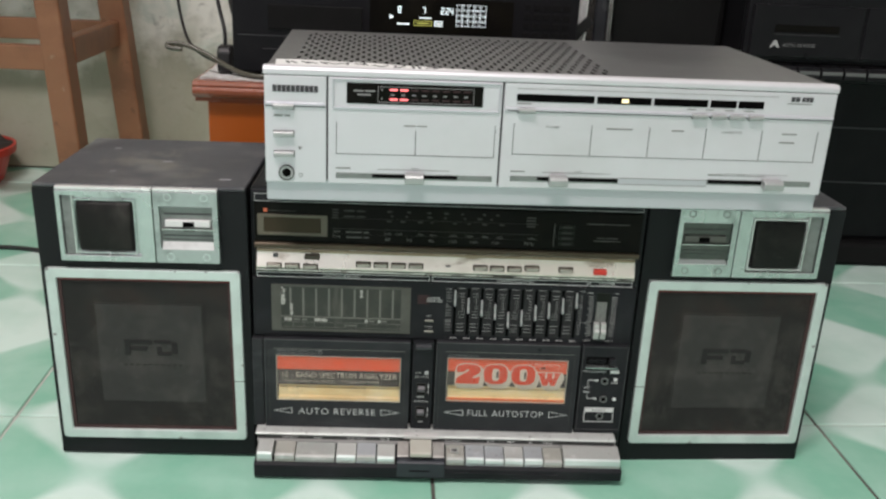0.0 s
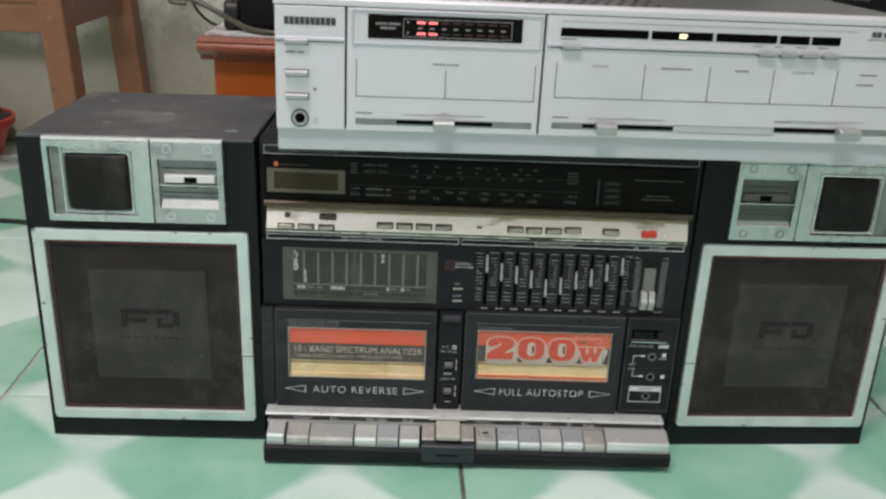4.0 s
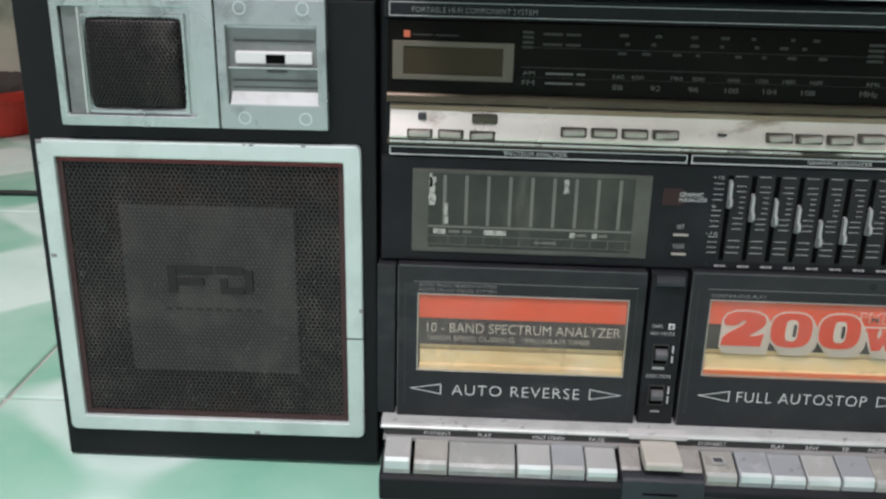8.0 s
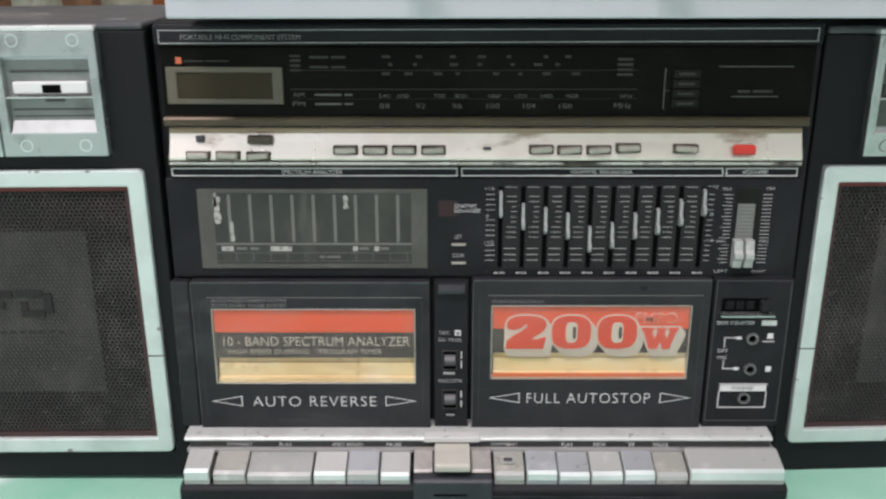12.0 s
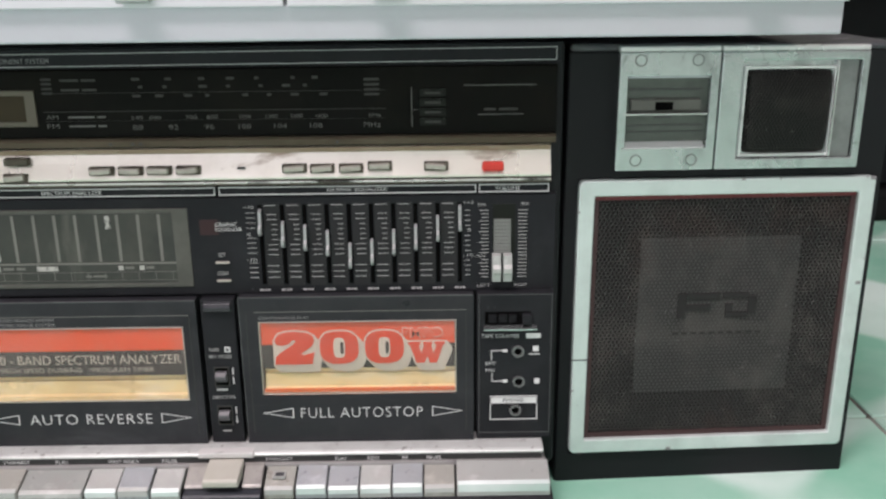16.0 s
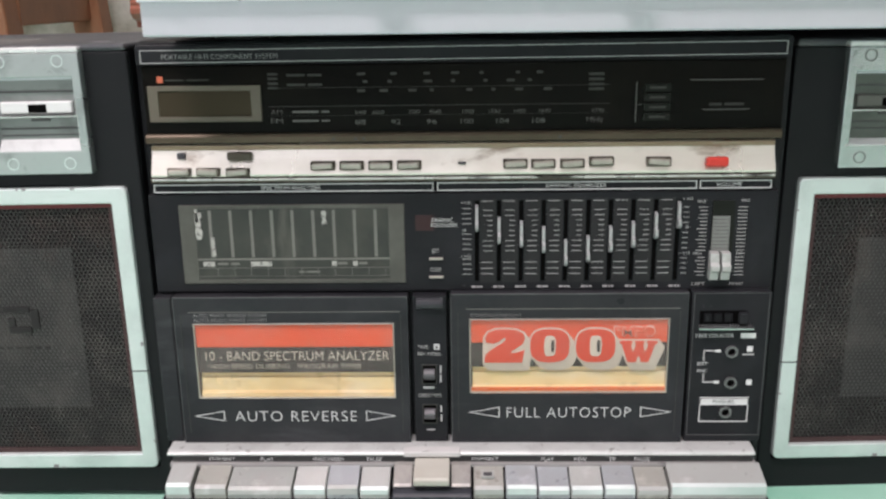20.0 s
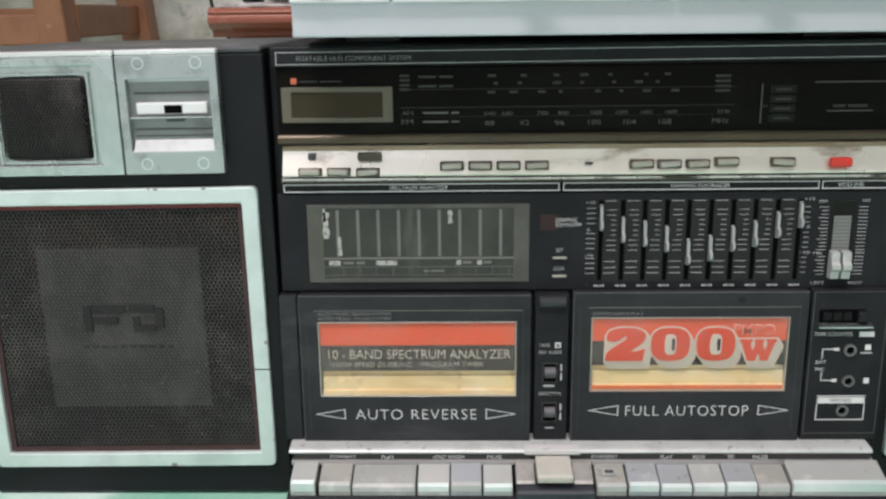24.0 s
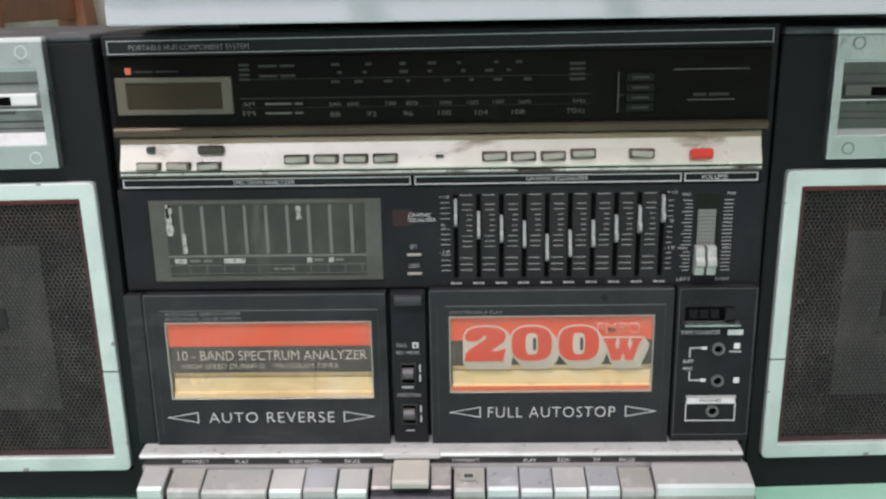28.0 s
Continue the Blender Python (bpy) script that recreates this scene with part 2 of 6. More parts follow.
# The right speaker's tab is darkened to carry its shade.
TABSHADE = pm("shaded_latch_tab", (0.13, 0.13, 0.115), 0.45, var=0.15)
TABWHITE = pm("white_latch_tab", (0.75, 0.76, 0.75), 0.4, var=0.06)
WINDOWDARK = pm("dark_band_window", (0.014, 0.016, 0.013), 0.3, var=0.2, ior=1.2)
SPECBACK = pm("green_grey_meter", (0.036, 0.039, 0.033), 0.4, var=0.1, scale=20, bump=0, dirt=(0.075, 0.075, 0.06), dirt_amt=0.6, dirt_scale=26, spots=(((0.02, 0.022, 0.02), 30, 0.55, 0.7, 0.6), ((0.12, 0.12, 0.1), 60, 0.6, 0.72, 0.5, (1, 1, 0.2))))
SPECRIM = pm("meter_rim", (0.078, 0.079, 0.067), 0.45, var=0.12, scale=20, bump=0, dirt=(0.16, 0.165, 0.145), dirt_amt=0.5, dirt_scale=22, spots=(((0.05, 0.052, 0.046), 34, 0.56, 0.7, 0.6),))
SPECBAR = pm("meter_bar", (0.165, 0.168, 0.148), 0.6, var=0.1, bump=0)
CREAM = pm("cream_print", (0.72, 0.66, 0.56), 0.5, var=0.06, bump=0)
TICKPLATE = pm("dark_grey_scale_plate", (0.021, 0.021, 0.022), 0.45, var=0.2, bump=0, ior=1.3)
LIPGREY = pm("matt_silver_lip", (0.62, 0.635, 0.63), 0.6, var=0.12, scale=40, bump=0.05, dirt=(0.3, 0.31, 0.31), dirt_amt=0.5, dirt_scale=50)
EDGEGREY = pm("worn_plastic_edge", (0.085, 0.088, 0.09), 0.4, var=0.35, scale=60, bump=0, dirt=(0.02, 0.02, 0.02), dirt_amt=0.8, dirt_scale=30)
BANDGREY = pm("worn_dark_band", (0.04, 0.041, 0.04), 0.45, var=0.2, scale=40, bump=0.05, spots=(((0.36, 0.36, 0.35), 60, 0.60, 0.68, 0.7, (0.4, 1, 1)), ((0.02, 0.02, 0.02), 30, 0.55, 0.68, 0.6, (0.4, 1, 1))))
EDGEPALE = pm("pale_worn_rail", (0.36, 0.355, 0.345), 0.4, metal=0.2, var=0.12, scale=40, spots=(((0.10, 0.10, 0.10), 60, 0.58, 0.68, 0.7, (0.3, 1, 1)),))
TORNLABEL = pm("torn_pale_label", (0.62, 0.62, 0.60), 0.45, var=0.1, scale=60, bump=0.1, spots=(((0.10, 0.10, 0.095), 150, 0.60, 0.66, 0.9, (0.4, 1, 1)),))
BLOCKTEAL = pm("blue_charcoal_plastic", (0.030, 0.034, 0.042), 0.4, var=0.15, scale=40, bump=0.05, dirt=(0.06, 0.064, 0.07), dirt_amt=0.4, dirt_scale=60)
SOCKETRING = pm("dull_socket_ring", (0.085, 0.085, 0.085), 0.35, metal=0.4, var=0.15)
PEEL = pm("peeled_foil", (0.42, 0.42, 0.385), 0.4, var=0.3, scale=300, spots=(((0.08, 0.08, 0.075), 400, 0.52, 0.62, 0.8),))
RINGGREY = pm("grey_socket_ring", (0.17, 0.17, 0.17), 0.3, metal=0.5, var=0.2)
RIBGREY = pm("grey_ribbed_plate", (0.22, 0.22, 0.21), 0.4, metal=0.3, var=0.15)
CARDRED = pm("deep_red_card", (0.78, 0.08, 0.032), 0.5, var=0.12, scale=60, bump=0.02, dirt=(0.8, 0.16, 0.08), dirt_amt=0.2, dirt_scale=40)
FADEDCREAM = pm("faded_cream_print", (0.58, 0.53, 0.45), 0.5, var=0.2, scale=300, bump=0, spots=(((0.12, 0.11, 0.10), 350, 0.56, 0.66, 0.6),))
GLOSSBLACK = pm("glossy_black_plastic", (0.03, 0.032, 0.036), 0.25, var=0.15, bump=0.03)
KNOBGREY = pm("grey_switch_knob", (0.10, 0.10, 0.105), 0.35, var=0.15)
CHEEK = pm("worn_grey_cheek", (0.38, 0.365, 0.34), 0.4, metal=0.3, var=0.2, scale=60, bump=0.05, dirt=(0.08, 0.08, 0.085), dirt_amt=0.6, dirt_scale=60)
# Peeling patches; the bright parts stand in for a broken specular line.
PEELCHROME = pm("peeling_chrome_glint", (0.62, 0.61, 0.58), 0.28, metal=0.7, var=0.15, scale=60, spots=(((0.03, 0.028, 0.026), 70, 0.55, 0.64, 0.95, (0.4, 1, 1)), ((0.25, 0.2, 0.14), 45, 0.55, 0.68, 0.7, (0.4, 1, 1))))
REDLED = pm("orange_red_square", (0.6, 0.14, 0.07), 0.4, bump=0)
REDGLOW = pm("red_glow_lamp", (0.7, 0.05, 0.04), 0.3, emit=(1, 0.25, 0.25), power=2.2, bump=0)
WARMGLOW = pm("amber_glow_lamp", (0.7, 0.6, 0.3), 0.3, emit=(1, 0.88, 0.5), power=1.8, bump=0)
VFD = pm("display_segments", (0.5, 0.6, 0.6), 0.3, emit=(0.85, 1.0, 1.0), power=1.6, bump=0)
VFDYELLOW = pm("yellow_display_segments", (0.5, 0.5, 0.1), 0.3, emit=(0.75, 0.8, 0.2), power=0.6, bump=0)
DARKRED = pm("dark_red_print", (0.03, 0.009, 0.010), 0.5, bump=0)
EMBLEM = pm("dark_emblem", (0.021, 0.020, 0.0195), 0.6, var=0.3, scale=60, ior=1.35)
GRILLE = pm("dark_perforated_steel", (0.039, 0.0375, 0.036), 0.45, metal=0.1, var=0.35, scale=25, bump=0.05, dirt=(0.135, 0.125, 0.112), dirt_amt=0.6, dirt_scale=30, ior=1.3, spots=(((0.22, 0.21, 0.2), 240, 0.63, 0.74, 0.6), ((0.34, 0.33, 0.32), 620, 0.63, 0.71, 0.6), ((0.09, 0.055, 0.045), 18, 0.56, 0.7, 0.3)))
CENTREPLATE = pm("dusty_dark_plate", (0.078, 0.077, 0.074), 0.5, var=0.25, scale=50, spots=(((0.16, 0.15, 0.145), 500, 0.62, 0.72, 0.5), ((0.035, 0.034, 0.034), 26, 0.55, 0.7, 0.5)))
REDFELT = pm("red_gasket", (0.15, 0.03, 0.03), 0.7, var=0.25, scale=60)
BROWNFELT = pm("dark_gasket", (0.055, 0.028, 0.027), 0.7, var=0.3, scale=60)
AMPTOP = pm("grey_steel_cover", (0.165, 0.165, 0.168), 0.38, metal=0.5, var=0.1, scale=12, bump=0.1, bscale=1200)
# Grey patches also lift the black to stand in for the sheen.
HIFI = pm("black_hifi_plastic", (0.0105, 0.0105, 0.012), 0.32, var=0.2, bump=0.05, dirt=(0.03, 0.03, 0.03), dirt_amt=0.2, dirt_scale=15, ior=1.22)
HIFIDARK = pm("matt_black_board", (0.0085, 0.0085, 0.0085), 0.6, var=0.2, bump=0.1, ior=1.2, dirt=(0.016, 0.016, 0.016), dirt_amt=0.3, dirt_scale=20)
WOOD = pm("brown_painted_wood", (0.26, 0.118, 0.060), 0.45, var=0.28, scale=14, bump=0.2, bscale=80, dirt=(0.135, 0.056, 0.028), dirt_amt=0.7, dirt_scale=11, spots=(((0.36, 0.24, 0.17), 70, 0.66, 0.74, 0.6), ((0.06, 0.03, 0.02), 35, 0.64, 0.74, 0.6)))
ORANGEWOOD = pm("orange_varnished_wood", (0.41, 0.092, 0.013), 0.35, var=0.18, scale=10, bump=0.05, coat=0.3)
REDWOOD = pm("red_varnished_moulding", (0.29, 0.085, 0.045), 0.28, var=0.15, scale=14, coat=0.4)
GREYDUST = pm("dusty_grey_cloth", (0.66, 0.66, 0.64), 0.8, var=0.25, scale=60, bump=0.3, dirt=(0.2, 0.19, 0.18), dirt_amt=0.7, dirt_scale=40)
DUSTSPOT = pm("pale_dust_mark", (0.3, 0.3, 0.31), 0.7, var=0.3, scale=300)
CABLE = pm("dark_cable_rubber", (0.014, 0.014, 0.014), 0.4, bump=0)
CABLEGREY = pm("olive_grey_cable", (0.085, 0.08, 0.06), 0.24, var=0.15)
REDPOT = pm("red_pot_plastic", (0.55, 0.035, 0.02), 0.4, var=0.12, scale=12)
SOIL = pm("dark_soil", (0.05, 0.042, 0.036), 0.9, var=0.4, scale=60, bump=0.8, bscale=120)
PLASTIC_WHITE = pm("white_plastic_bag", (0.85, 0.85, 0.84), 0.4, var=0.1, scale=30)
GROUT = pm("pale_grout", (0.52, 0.55, 0.50), 0.9, var=0.2, scale=60, bump=0.3, dirt=(0.30, 0.31, 0.27), dirt_amt=0.8, dirt_scale=9)
GROUTDARK = pm("dirty_grout", (0.11, 0.11, 0.095), 0.9, var=0.35, scale=60, bump=0.3, dirt=(0.45, 0.46, 0.40), dirt_amt=0.75, dirt_scale=12)
CEIL = pm("white_wall_paint", (0.72, 0.715, 0.72), 0.8, var=0.05, scale=6)


def plaster():
    """Old limewash: pale, with green-yellow damp stains, grey rubs and small pits."""
    m = pm("stained_plaster", (0.84, 0.83, 0.76), 0.85, var=0.1, scale=7, bump=0.7, bscale=45, dirt=(0.36, 0.37, 0.25), dirt_amt=0.85, dirt_scale=6)
    nt = m.node_tree
    N, L = nt.nodes.new, nt.links.new
    b = nt.nodes["Principled BSDF"]
    src = b.inputs["Base Color"].links[0].from_socket
    tc = N("ShaderNodeTexCoord")
    for sc, lo, hi, amt, col in ((17, 0.54, 0.68, 0.5, (0.46, 0.45, 0.4)), (3.5, 0.5, 0.64, 0.45, (0.46, 0.44, 0.3)), (46, 0.58, 0.70, 0.7, (0.28, 0.27, 0.24)), (110, 0.62, 0.70, 0.6, (0.86, 0.86, 0.82)), (9, 0.56, 0.7, 0.7, (0.42, 0.55, 0.48))):
        n = N("ShaderNodeTexNoise")
        n.inputs["Scale"].default_value, n.inputs["Detail"].default_value, n.inputs["Roughness"].default_value, n.inputs["Distortion"].default_value = sc, 9, 0.65, 0.6
        L(tc.outputs["Object"], n.inputs["Vector"])
        r = N("ShaderNodeMapRange")
        r.inputs[1].default_value, r.inputs[2].default_value, r.inputs[4].default_value = lo, hi, amt
        L(n.outputs["Fac"], r.inputs[0])
        mx = N("ShaderNodeMix")
        mx.data_type = "RGBA"
        L(r.outputs[0], mx.inputs[0])
        L(src, mx.inputs[6])
        mx.inputs[7].default_value = (*col, 1)
        src = mx.outputs[2]
    # an old damp stain with a ragged upper edge
    sep, nz, ad, mr, mx = N("ShaderNodeSeparateXYZ"), N("ShaderNodeTexNoise"), N("ShaderNodeMath"), N("ShaderNodeMapRange"), N("ShaderNodeMix")
    mx.data_type = "RGBA"
    nz.inputs["Scale"].default_value, nz.inputs["Detail"].default_value, nz.inputs["Roughness"].default_value = 7, 8, 0.6
    L(tc.outputs["Object"], sep.inputs[0])
    L(tc.outputs["Object"], nz.inputs["Vector"])
    ad.operation = "MULTIPLY_ADD"
    ad.inputs[1].default_value = 0.42
    L(nz.outputs["Fac"], ad.inputs[0])
    L(sep.outputs[2], ad.inputs[2])
    mr.inputs[1].default_value, mr.inputs[2].default_value, mr.inputs[3].default_value, mr.inputs[4].default_value = 0.39, 0.47, 0.85, 0.0
    L(ad.outputs[0], mr.inputs[0])
    L(mr.outputs[0], mx.inputs[0])
    L(src, mx.inputs[6])
    mx.inputs[7].default_value = (0.33, 0.325, 0.235, 1)
    L(mx.outputs[2], b.inputs["Base Color"])
    return m


PLASTER = plaster()


def tile_glaze():
    """Mint glaze: soft-edged diamonds of paler and deeper green, cloudy, under a shiny coat."""
    m = bpy.data.materials.new("mint_tile_glaze")
    m.use_nodes = True
    nt = m.node_tree
    b = nt.nodes["Principled BSDF"]
    N, L = nt.nodes.new, nt.links.new
    tc, mp = N("ShaderNodeTexCoord"), N("ShaderNodeMapping")
    mp.inputs["Rotation"].default_value = (0, 0, radians(45))
    s = 1 / (0.390 / 4 * math.sqrt(2))
    mp.inputs["Scale"].default_value = (s, s, s)
    nz = N("ShaderNodeTexNoise")
    nz.inputs["Scale"].default_value, nz.inputs["Detail"].default_value = 14, 4
    L(tc.outputs["Object"], nz.inputs["Vector"])
    add = N("ShaderNodeMix")
    add.data_type = "RGBA"
    add.blend_type = "LINEAR_LIGHT"
    add.inputs[0].default_value = 0.006
    L(tc.outputs["Object"], add.inputs[6])
    L(nz.outputs["Color"], add.inputs[7])
    L(add.outputs[2], mp.inputs["Vector"])
    sep = N("ShaderNodeSeparateXYZ")
    L(mp.outputs["Vector"], sep.inputs[0])
    waves = []
    for ax in (0, 1):
        mu = N("ShaderNodeMath")
        mu.operation = "MULTIPLY"
        mu.inputs[1].default_value = math.pi
        L(sep.outputs[ax], mu.inputs[0])
        si = N("ShaderNodeMath")
        si.operation = "SINE"
        L(mu.outputs[0], si.inputs[0])
        waves.append(si)
    pr = N("ShaderNodeMath")
    pr.operation = "MULTIPLY"
    L(waves[0].outputs[0], pr.inputs[0])
    L(waves[1].outputs[0], pr.inputs[1])
    mr = N("ShaderNodeMapRange")
    mr.interpolation_type = "SMOOTHSTEP"
    mr.inputs[1].default_value, mr.inputs[2].default_value = -0.13, 0.13
    L(pr.outputs[0], mr.inputs[0])
    n2 = N("ShaderNodeTexNoise")
    n2.inputs["Scale"].default_value, n2.inputs["Detail"].default_value = 9, 6
    L(tc.outputs["Object"], n2.inputs["Vector"])
    mm = N("ShaderNodeMapRange")
    mm.inputs[1].default_value, mm.inputs[2].default_value = 0.3, 0.7
    L(n2.outputs["Fac"], mm.inputs[0])
    av = N("ShaderNodeMix")
    av.inputs[0].default_value = 0.42
    L(mr.outputs[0], av.inputs[2])
    L(mm.outputs[0], av.inputs[3])
    ramp = N("ShaderNodeValToRGB")
    e = ramp.color_ramp.elements
    e[0].position, e[0].color = 0.12, (0.265, 0.585, 0.435, 1)
    e[1].position, e[1].color = 0.85, (0.715, 0.90, 0.825, 1)
    mid = ramp.color_ramp.elements.new(0.5)
    mid.color = (0.48, 0.73, 0.62, 1)
    L(av.outputs[0], ramp.inputs[0])
    L(ramp.outputs[0], b.inputs["Base Color"])
    b.inputs["Roughness"].default_value = 0.22
    bp = N("ShaderNodeBump")
    bp.inputs["Strength"].default_value, bp.inputs["Distance"].default_value = 0.06, 0.002
    L(n2.outputs["Fac"], bp.inputs["Height"])
    L(bp.outputs["Normal"], b.inputs["Normal"])
    return m


TILE = tile_glaze()


def clear_plastic():
    """Clear plastic with a sheen and a thin uneven pale film."""
    m = bpy.data.materials.new("clear_plastic")
    m.use_nodes = True
    nt = m.node_tree
    nt.nodes.remove(nt.nodes["Principled BSDF"])
    N, L = nt.nodes.new, nt.links.new
    mix, tr, gl, fr = N("ShaderNodeMixShader"), N("ShaderNodeBsdfTransparent"), N("ShaderNodeBsdfGlossy"), N("ShaderNodeFresnel")
    tr.inputs[0].default_value = (0.97, 0.97, 0.96, 1)
    gl.inputs["Roughness"].default_value = 0.06
    fr.inputs[0].default_value = 1.25
    L(fr.outputs[0], mix.inputs[0])
    L(tr.outputs[0], mix.inputs[1])
    L(gl.outputs[0], mix.inputs[2])
    film, pale_film, noise, amount, co = N("ShaderNodeMixShader"), N("ShaderNodeBsdfDiffuse"), N("ShaderNodeTexNoise"), N("ShaderNodeMapRange"), N("ShaderNodeTexCoord")
    pale_film.inputs[0].default_value = (0.62, 0.58, 0.53, 1)
    noise.inputs["Scale"].default_value = 55
    noise.inputs["Detail"].default_value = 5
    amount.inputs["From Min"].default_value = 0.3
    amount.inputs["From Max"].default_value = 0.7
    amount.inputs["To Min"].default_value = 0.02
    amount.inputs["To Max"].default_value = 0.085
    L(co.outputs["Object"], noise.inputs["Vector"])
    L(noise.outputs["Fac"], amount.inputs["Value"])
    L(amount.outputs["Result"], film.inputs[0])
    L(mix.outputs[0], film.inputs[1])
    L(pale_film.outputs[0], film.inputs[2])
    L(film.outputs[0], nt.nodes["Material Output"].inputs[0])
    return m


CLEAR = clear_plastic()


# Greyer, darker copy of ALU: grey reflection on the left plate, plus mottling.
LATCHALU = pm("mottled_grey_reflection_alu", (0.47, 0.505, 0.50), 0.3, metal=0.8, var=0.12, scale=22, bump=0.06, bscale=500, rvar=0.12, dirt=(0.36, 0.38, 0.38), dirt_amt=0.5, dirt_scale=34, spots=(((0.17, 0.18, 0.18), 120, 0.60, 0.72, 0.6), ((0.70, 0.73, 0.72), 24, 0.54, 0.7, 0.5), ((0.16, 0.17, 0.17), 26, 0.52, 0.66, 0.7)))
# Darker still, with the right latch recess's deeper shade in its colour.
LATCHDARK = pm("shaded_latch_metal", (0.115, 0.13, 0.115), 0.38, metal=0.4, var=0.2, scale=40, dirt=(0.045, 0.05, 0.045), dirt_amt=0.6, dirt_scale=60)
DOME = pm("dusty_black_mesh", (0.016, 0.015, 0.014), 0.45, var=0.3, scale=40, bump=0.1, bscale=900, ior=1.35, dirt=(0.07, 0.062, 0.056), dirt_amt=0.5, dirt_scale=60, spots=(((0.26, 0.25, 0.24), 420, 0.67, 0.73, 0.7), ((0.10, 0.09, 0.085), 30, 0.56, 0.70, 0.6)))


# ---- mesh helpers ----
def part(name, bm, material, parent=None, label="", smooth=False):
    me = bpy.data.meshes.new(name)
    if isinstance(bm, bmesh.types.BMesh):
        bmesh.ops.recalc_face_normals(bm, faces=bm.faces)
        if smooth:
            for f in bm.faces:
                f.smooth = True
        bm.to_mesh(me)
        bm.free()
    else:
        me = bm
        me.name = name
    if not me.materials:
        me.materials.append(material)
    ob = new(name, me)
    if parent:
        ob.parent = parent
    return tagged(ob, label)


def thing(name, label, category, m=None, group="", kind=""):
    ob = new(name)
    ob.empty_display_size = 0.05
    if m is not None:
        ob.matrix_world = m
    return tagged(ob, label, category, group, kind)


def box(x0, x1, y0, y1, z0, z1, bev=0.0, seg=2, bm=None):
    own = bm is None
    bm = bm or bmesh.new()
    vs = bmesh.ops.create_cube(bm, size=1)["verts"]
    for v in vs:
        v.co = Vector(((x0 + x1) / 2 + v.co.x * (x1 - x0), (y0 + y1) / 2 + v.co.y * (y1 - y0), (z0 + z1) / 2 + v.co.z * (z1 - z0)))
    if bev and own:
        bmesh.ops.bevel(bm, geom=list(bm.edges), offset=bev, segments=seg, profile=0.5, affect="EDGES")
    return bm


def boxes(rows):
    bm = bmesh.new()
    for r in rows:
        box(*r, bm=bm)
    return bm


def prism_x(pts, x0, x1, bev=0.0):
    """A profile of (y, z) points pulled along x."""
    bm = bmesh.new()
    a = [bm.verts.new((x0, y, z)) for y, z in pts]
    b = [bm.verts.new((x1, y, z)) for y, z in pts]
    bm.faces.new(a)
    bm.faces.new(b[::-1])
    for i in range(len(pts)):
        j = (i + 1) % len(pts)
        bm.faces.new((a[i], b[i], b[j], a[j]))
    if bev:
        bmesh.ops.recalc_face_normals(bm, faces=bm.faces)
        bmesh.ops.bevel(bm, geom=list(bm.edges), offset=bev, segments=2, profile=0.5, affect="EDGES")
    return bm


def prism_y(pts, y0, y1):
    """A profile of (x, z) points pulled along y."""
    bm = bmesh.new()
    a = [bm.verts.new((x, y0, z)) for x, z in pts]
    b = [bm.verts.new((x, y1, z)) for x, z in pts]
    bm.faces.new(a)
    bm.faces.new(b[::-1])
    for i in range(len(pts)):
        j = (i + 1) % len(pts)
        bm.faces.new((a[i], b[i], b[j], a[j]))
    return bm


def ring_y(x0, x1, z0, z1, w, y0, y1, bev=0.0, wz=None, corner=0.0):
    """A rectangular frame in the x-z plane, w wide, from y0 to y1 deep."""
    wz = wz or w
    bm = bmesh.new()
    o = ((x0, z0), (x1, z0), (x1, z1), (x0, z1))
    i = ((x0 + w, z0 + wz), (x1 - w, z0 + wz), (x1 - w, z1 - wz), (x0 + w, z1 - wz))
    lay = [[bm.verts.new((x, y, z)) for x, z in loop] for loop in (o, i) for y in (y0, y1)]
    of, ob_, nf, nb = lay
    for k in range(4):
        j = (k + 1) % 4
        bm.faces.new((of[k], of[j], nf[j], nf[k]))
        bm.faces.new((ob_[k], nb[k], nb[j], ob_[j]))
        bm.faces.new((of[k], ob_[k], ob_[j], of[j]))
        bm.faces.new((nf[k], nf[j], nb[j], nb[k]))
    if corner:
        bmesh.ops.recalc_face_normals(bm, faces=bm.faces)
        es = [e for e in bm.edges if e.verts[0] in of and e.verts[1] in ob_ or e.verts[1] in of and e.verts[0] in ob_]
        bmesh.ops.bevel(bm, geom=es, offset=corner, segments=4, profile=0.5, affect="EDGES")
    if bev:
        bmesh.ops.recalc_face_normals(bm, faces=bm.faces)
        bmesh.ops.bevel(bm, geom=[e for e in bm.edges if e.calc_face_angle(0) > 0.6], offset=bev, segments=2, profile=0.5, affect="EDGES")
    return bm


def frame_y(outer, inner, y0, y1, bev=0.0):
    """A frame in the x-z plane between two rectangles (x0, x1, z0, z1)."""
    bm = bmesh.new()
    def loop(r, y):
        a, b, c, d = r
        return [bm.verts.new((x, y, z)) for x, z in ((a, c), (b, c), (b, d), (a, d))]
    of, ob_, nf, nb = loop(outer, y0), loop(outer, y1), loop(inner, y0), loop(inner, y1)
    for k in range(4):
        j = (k + 1) % 4
        bm.faces.new((of[k], of[j], nf[j], nf[k]))
        bm.faces.new((ob_[k], nb[k], nb[j], ob_[j]))
        bm.faces.new((of[k], ob_[k], ob_[j], of[j]))
        bm.faces.new((nf[k], nf[j], nb[j], nb[k]))
    if bev:
        bmesh.ops.recalc_face_normals(bm, faces=bm.faces)
        bmesh.ops.bevel(bm, geom=list(bm.edges), offset=bev, segments=2, profile=0.5, affect="EDGES")
    return bm


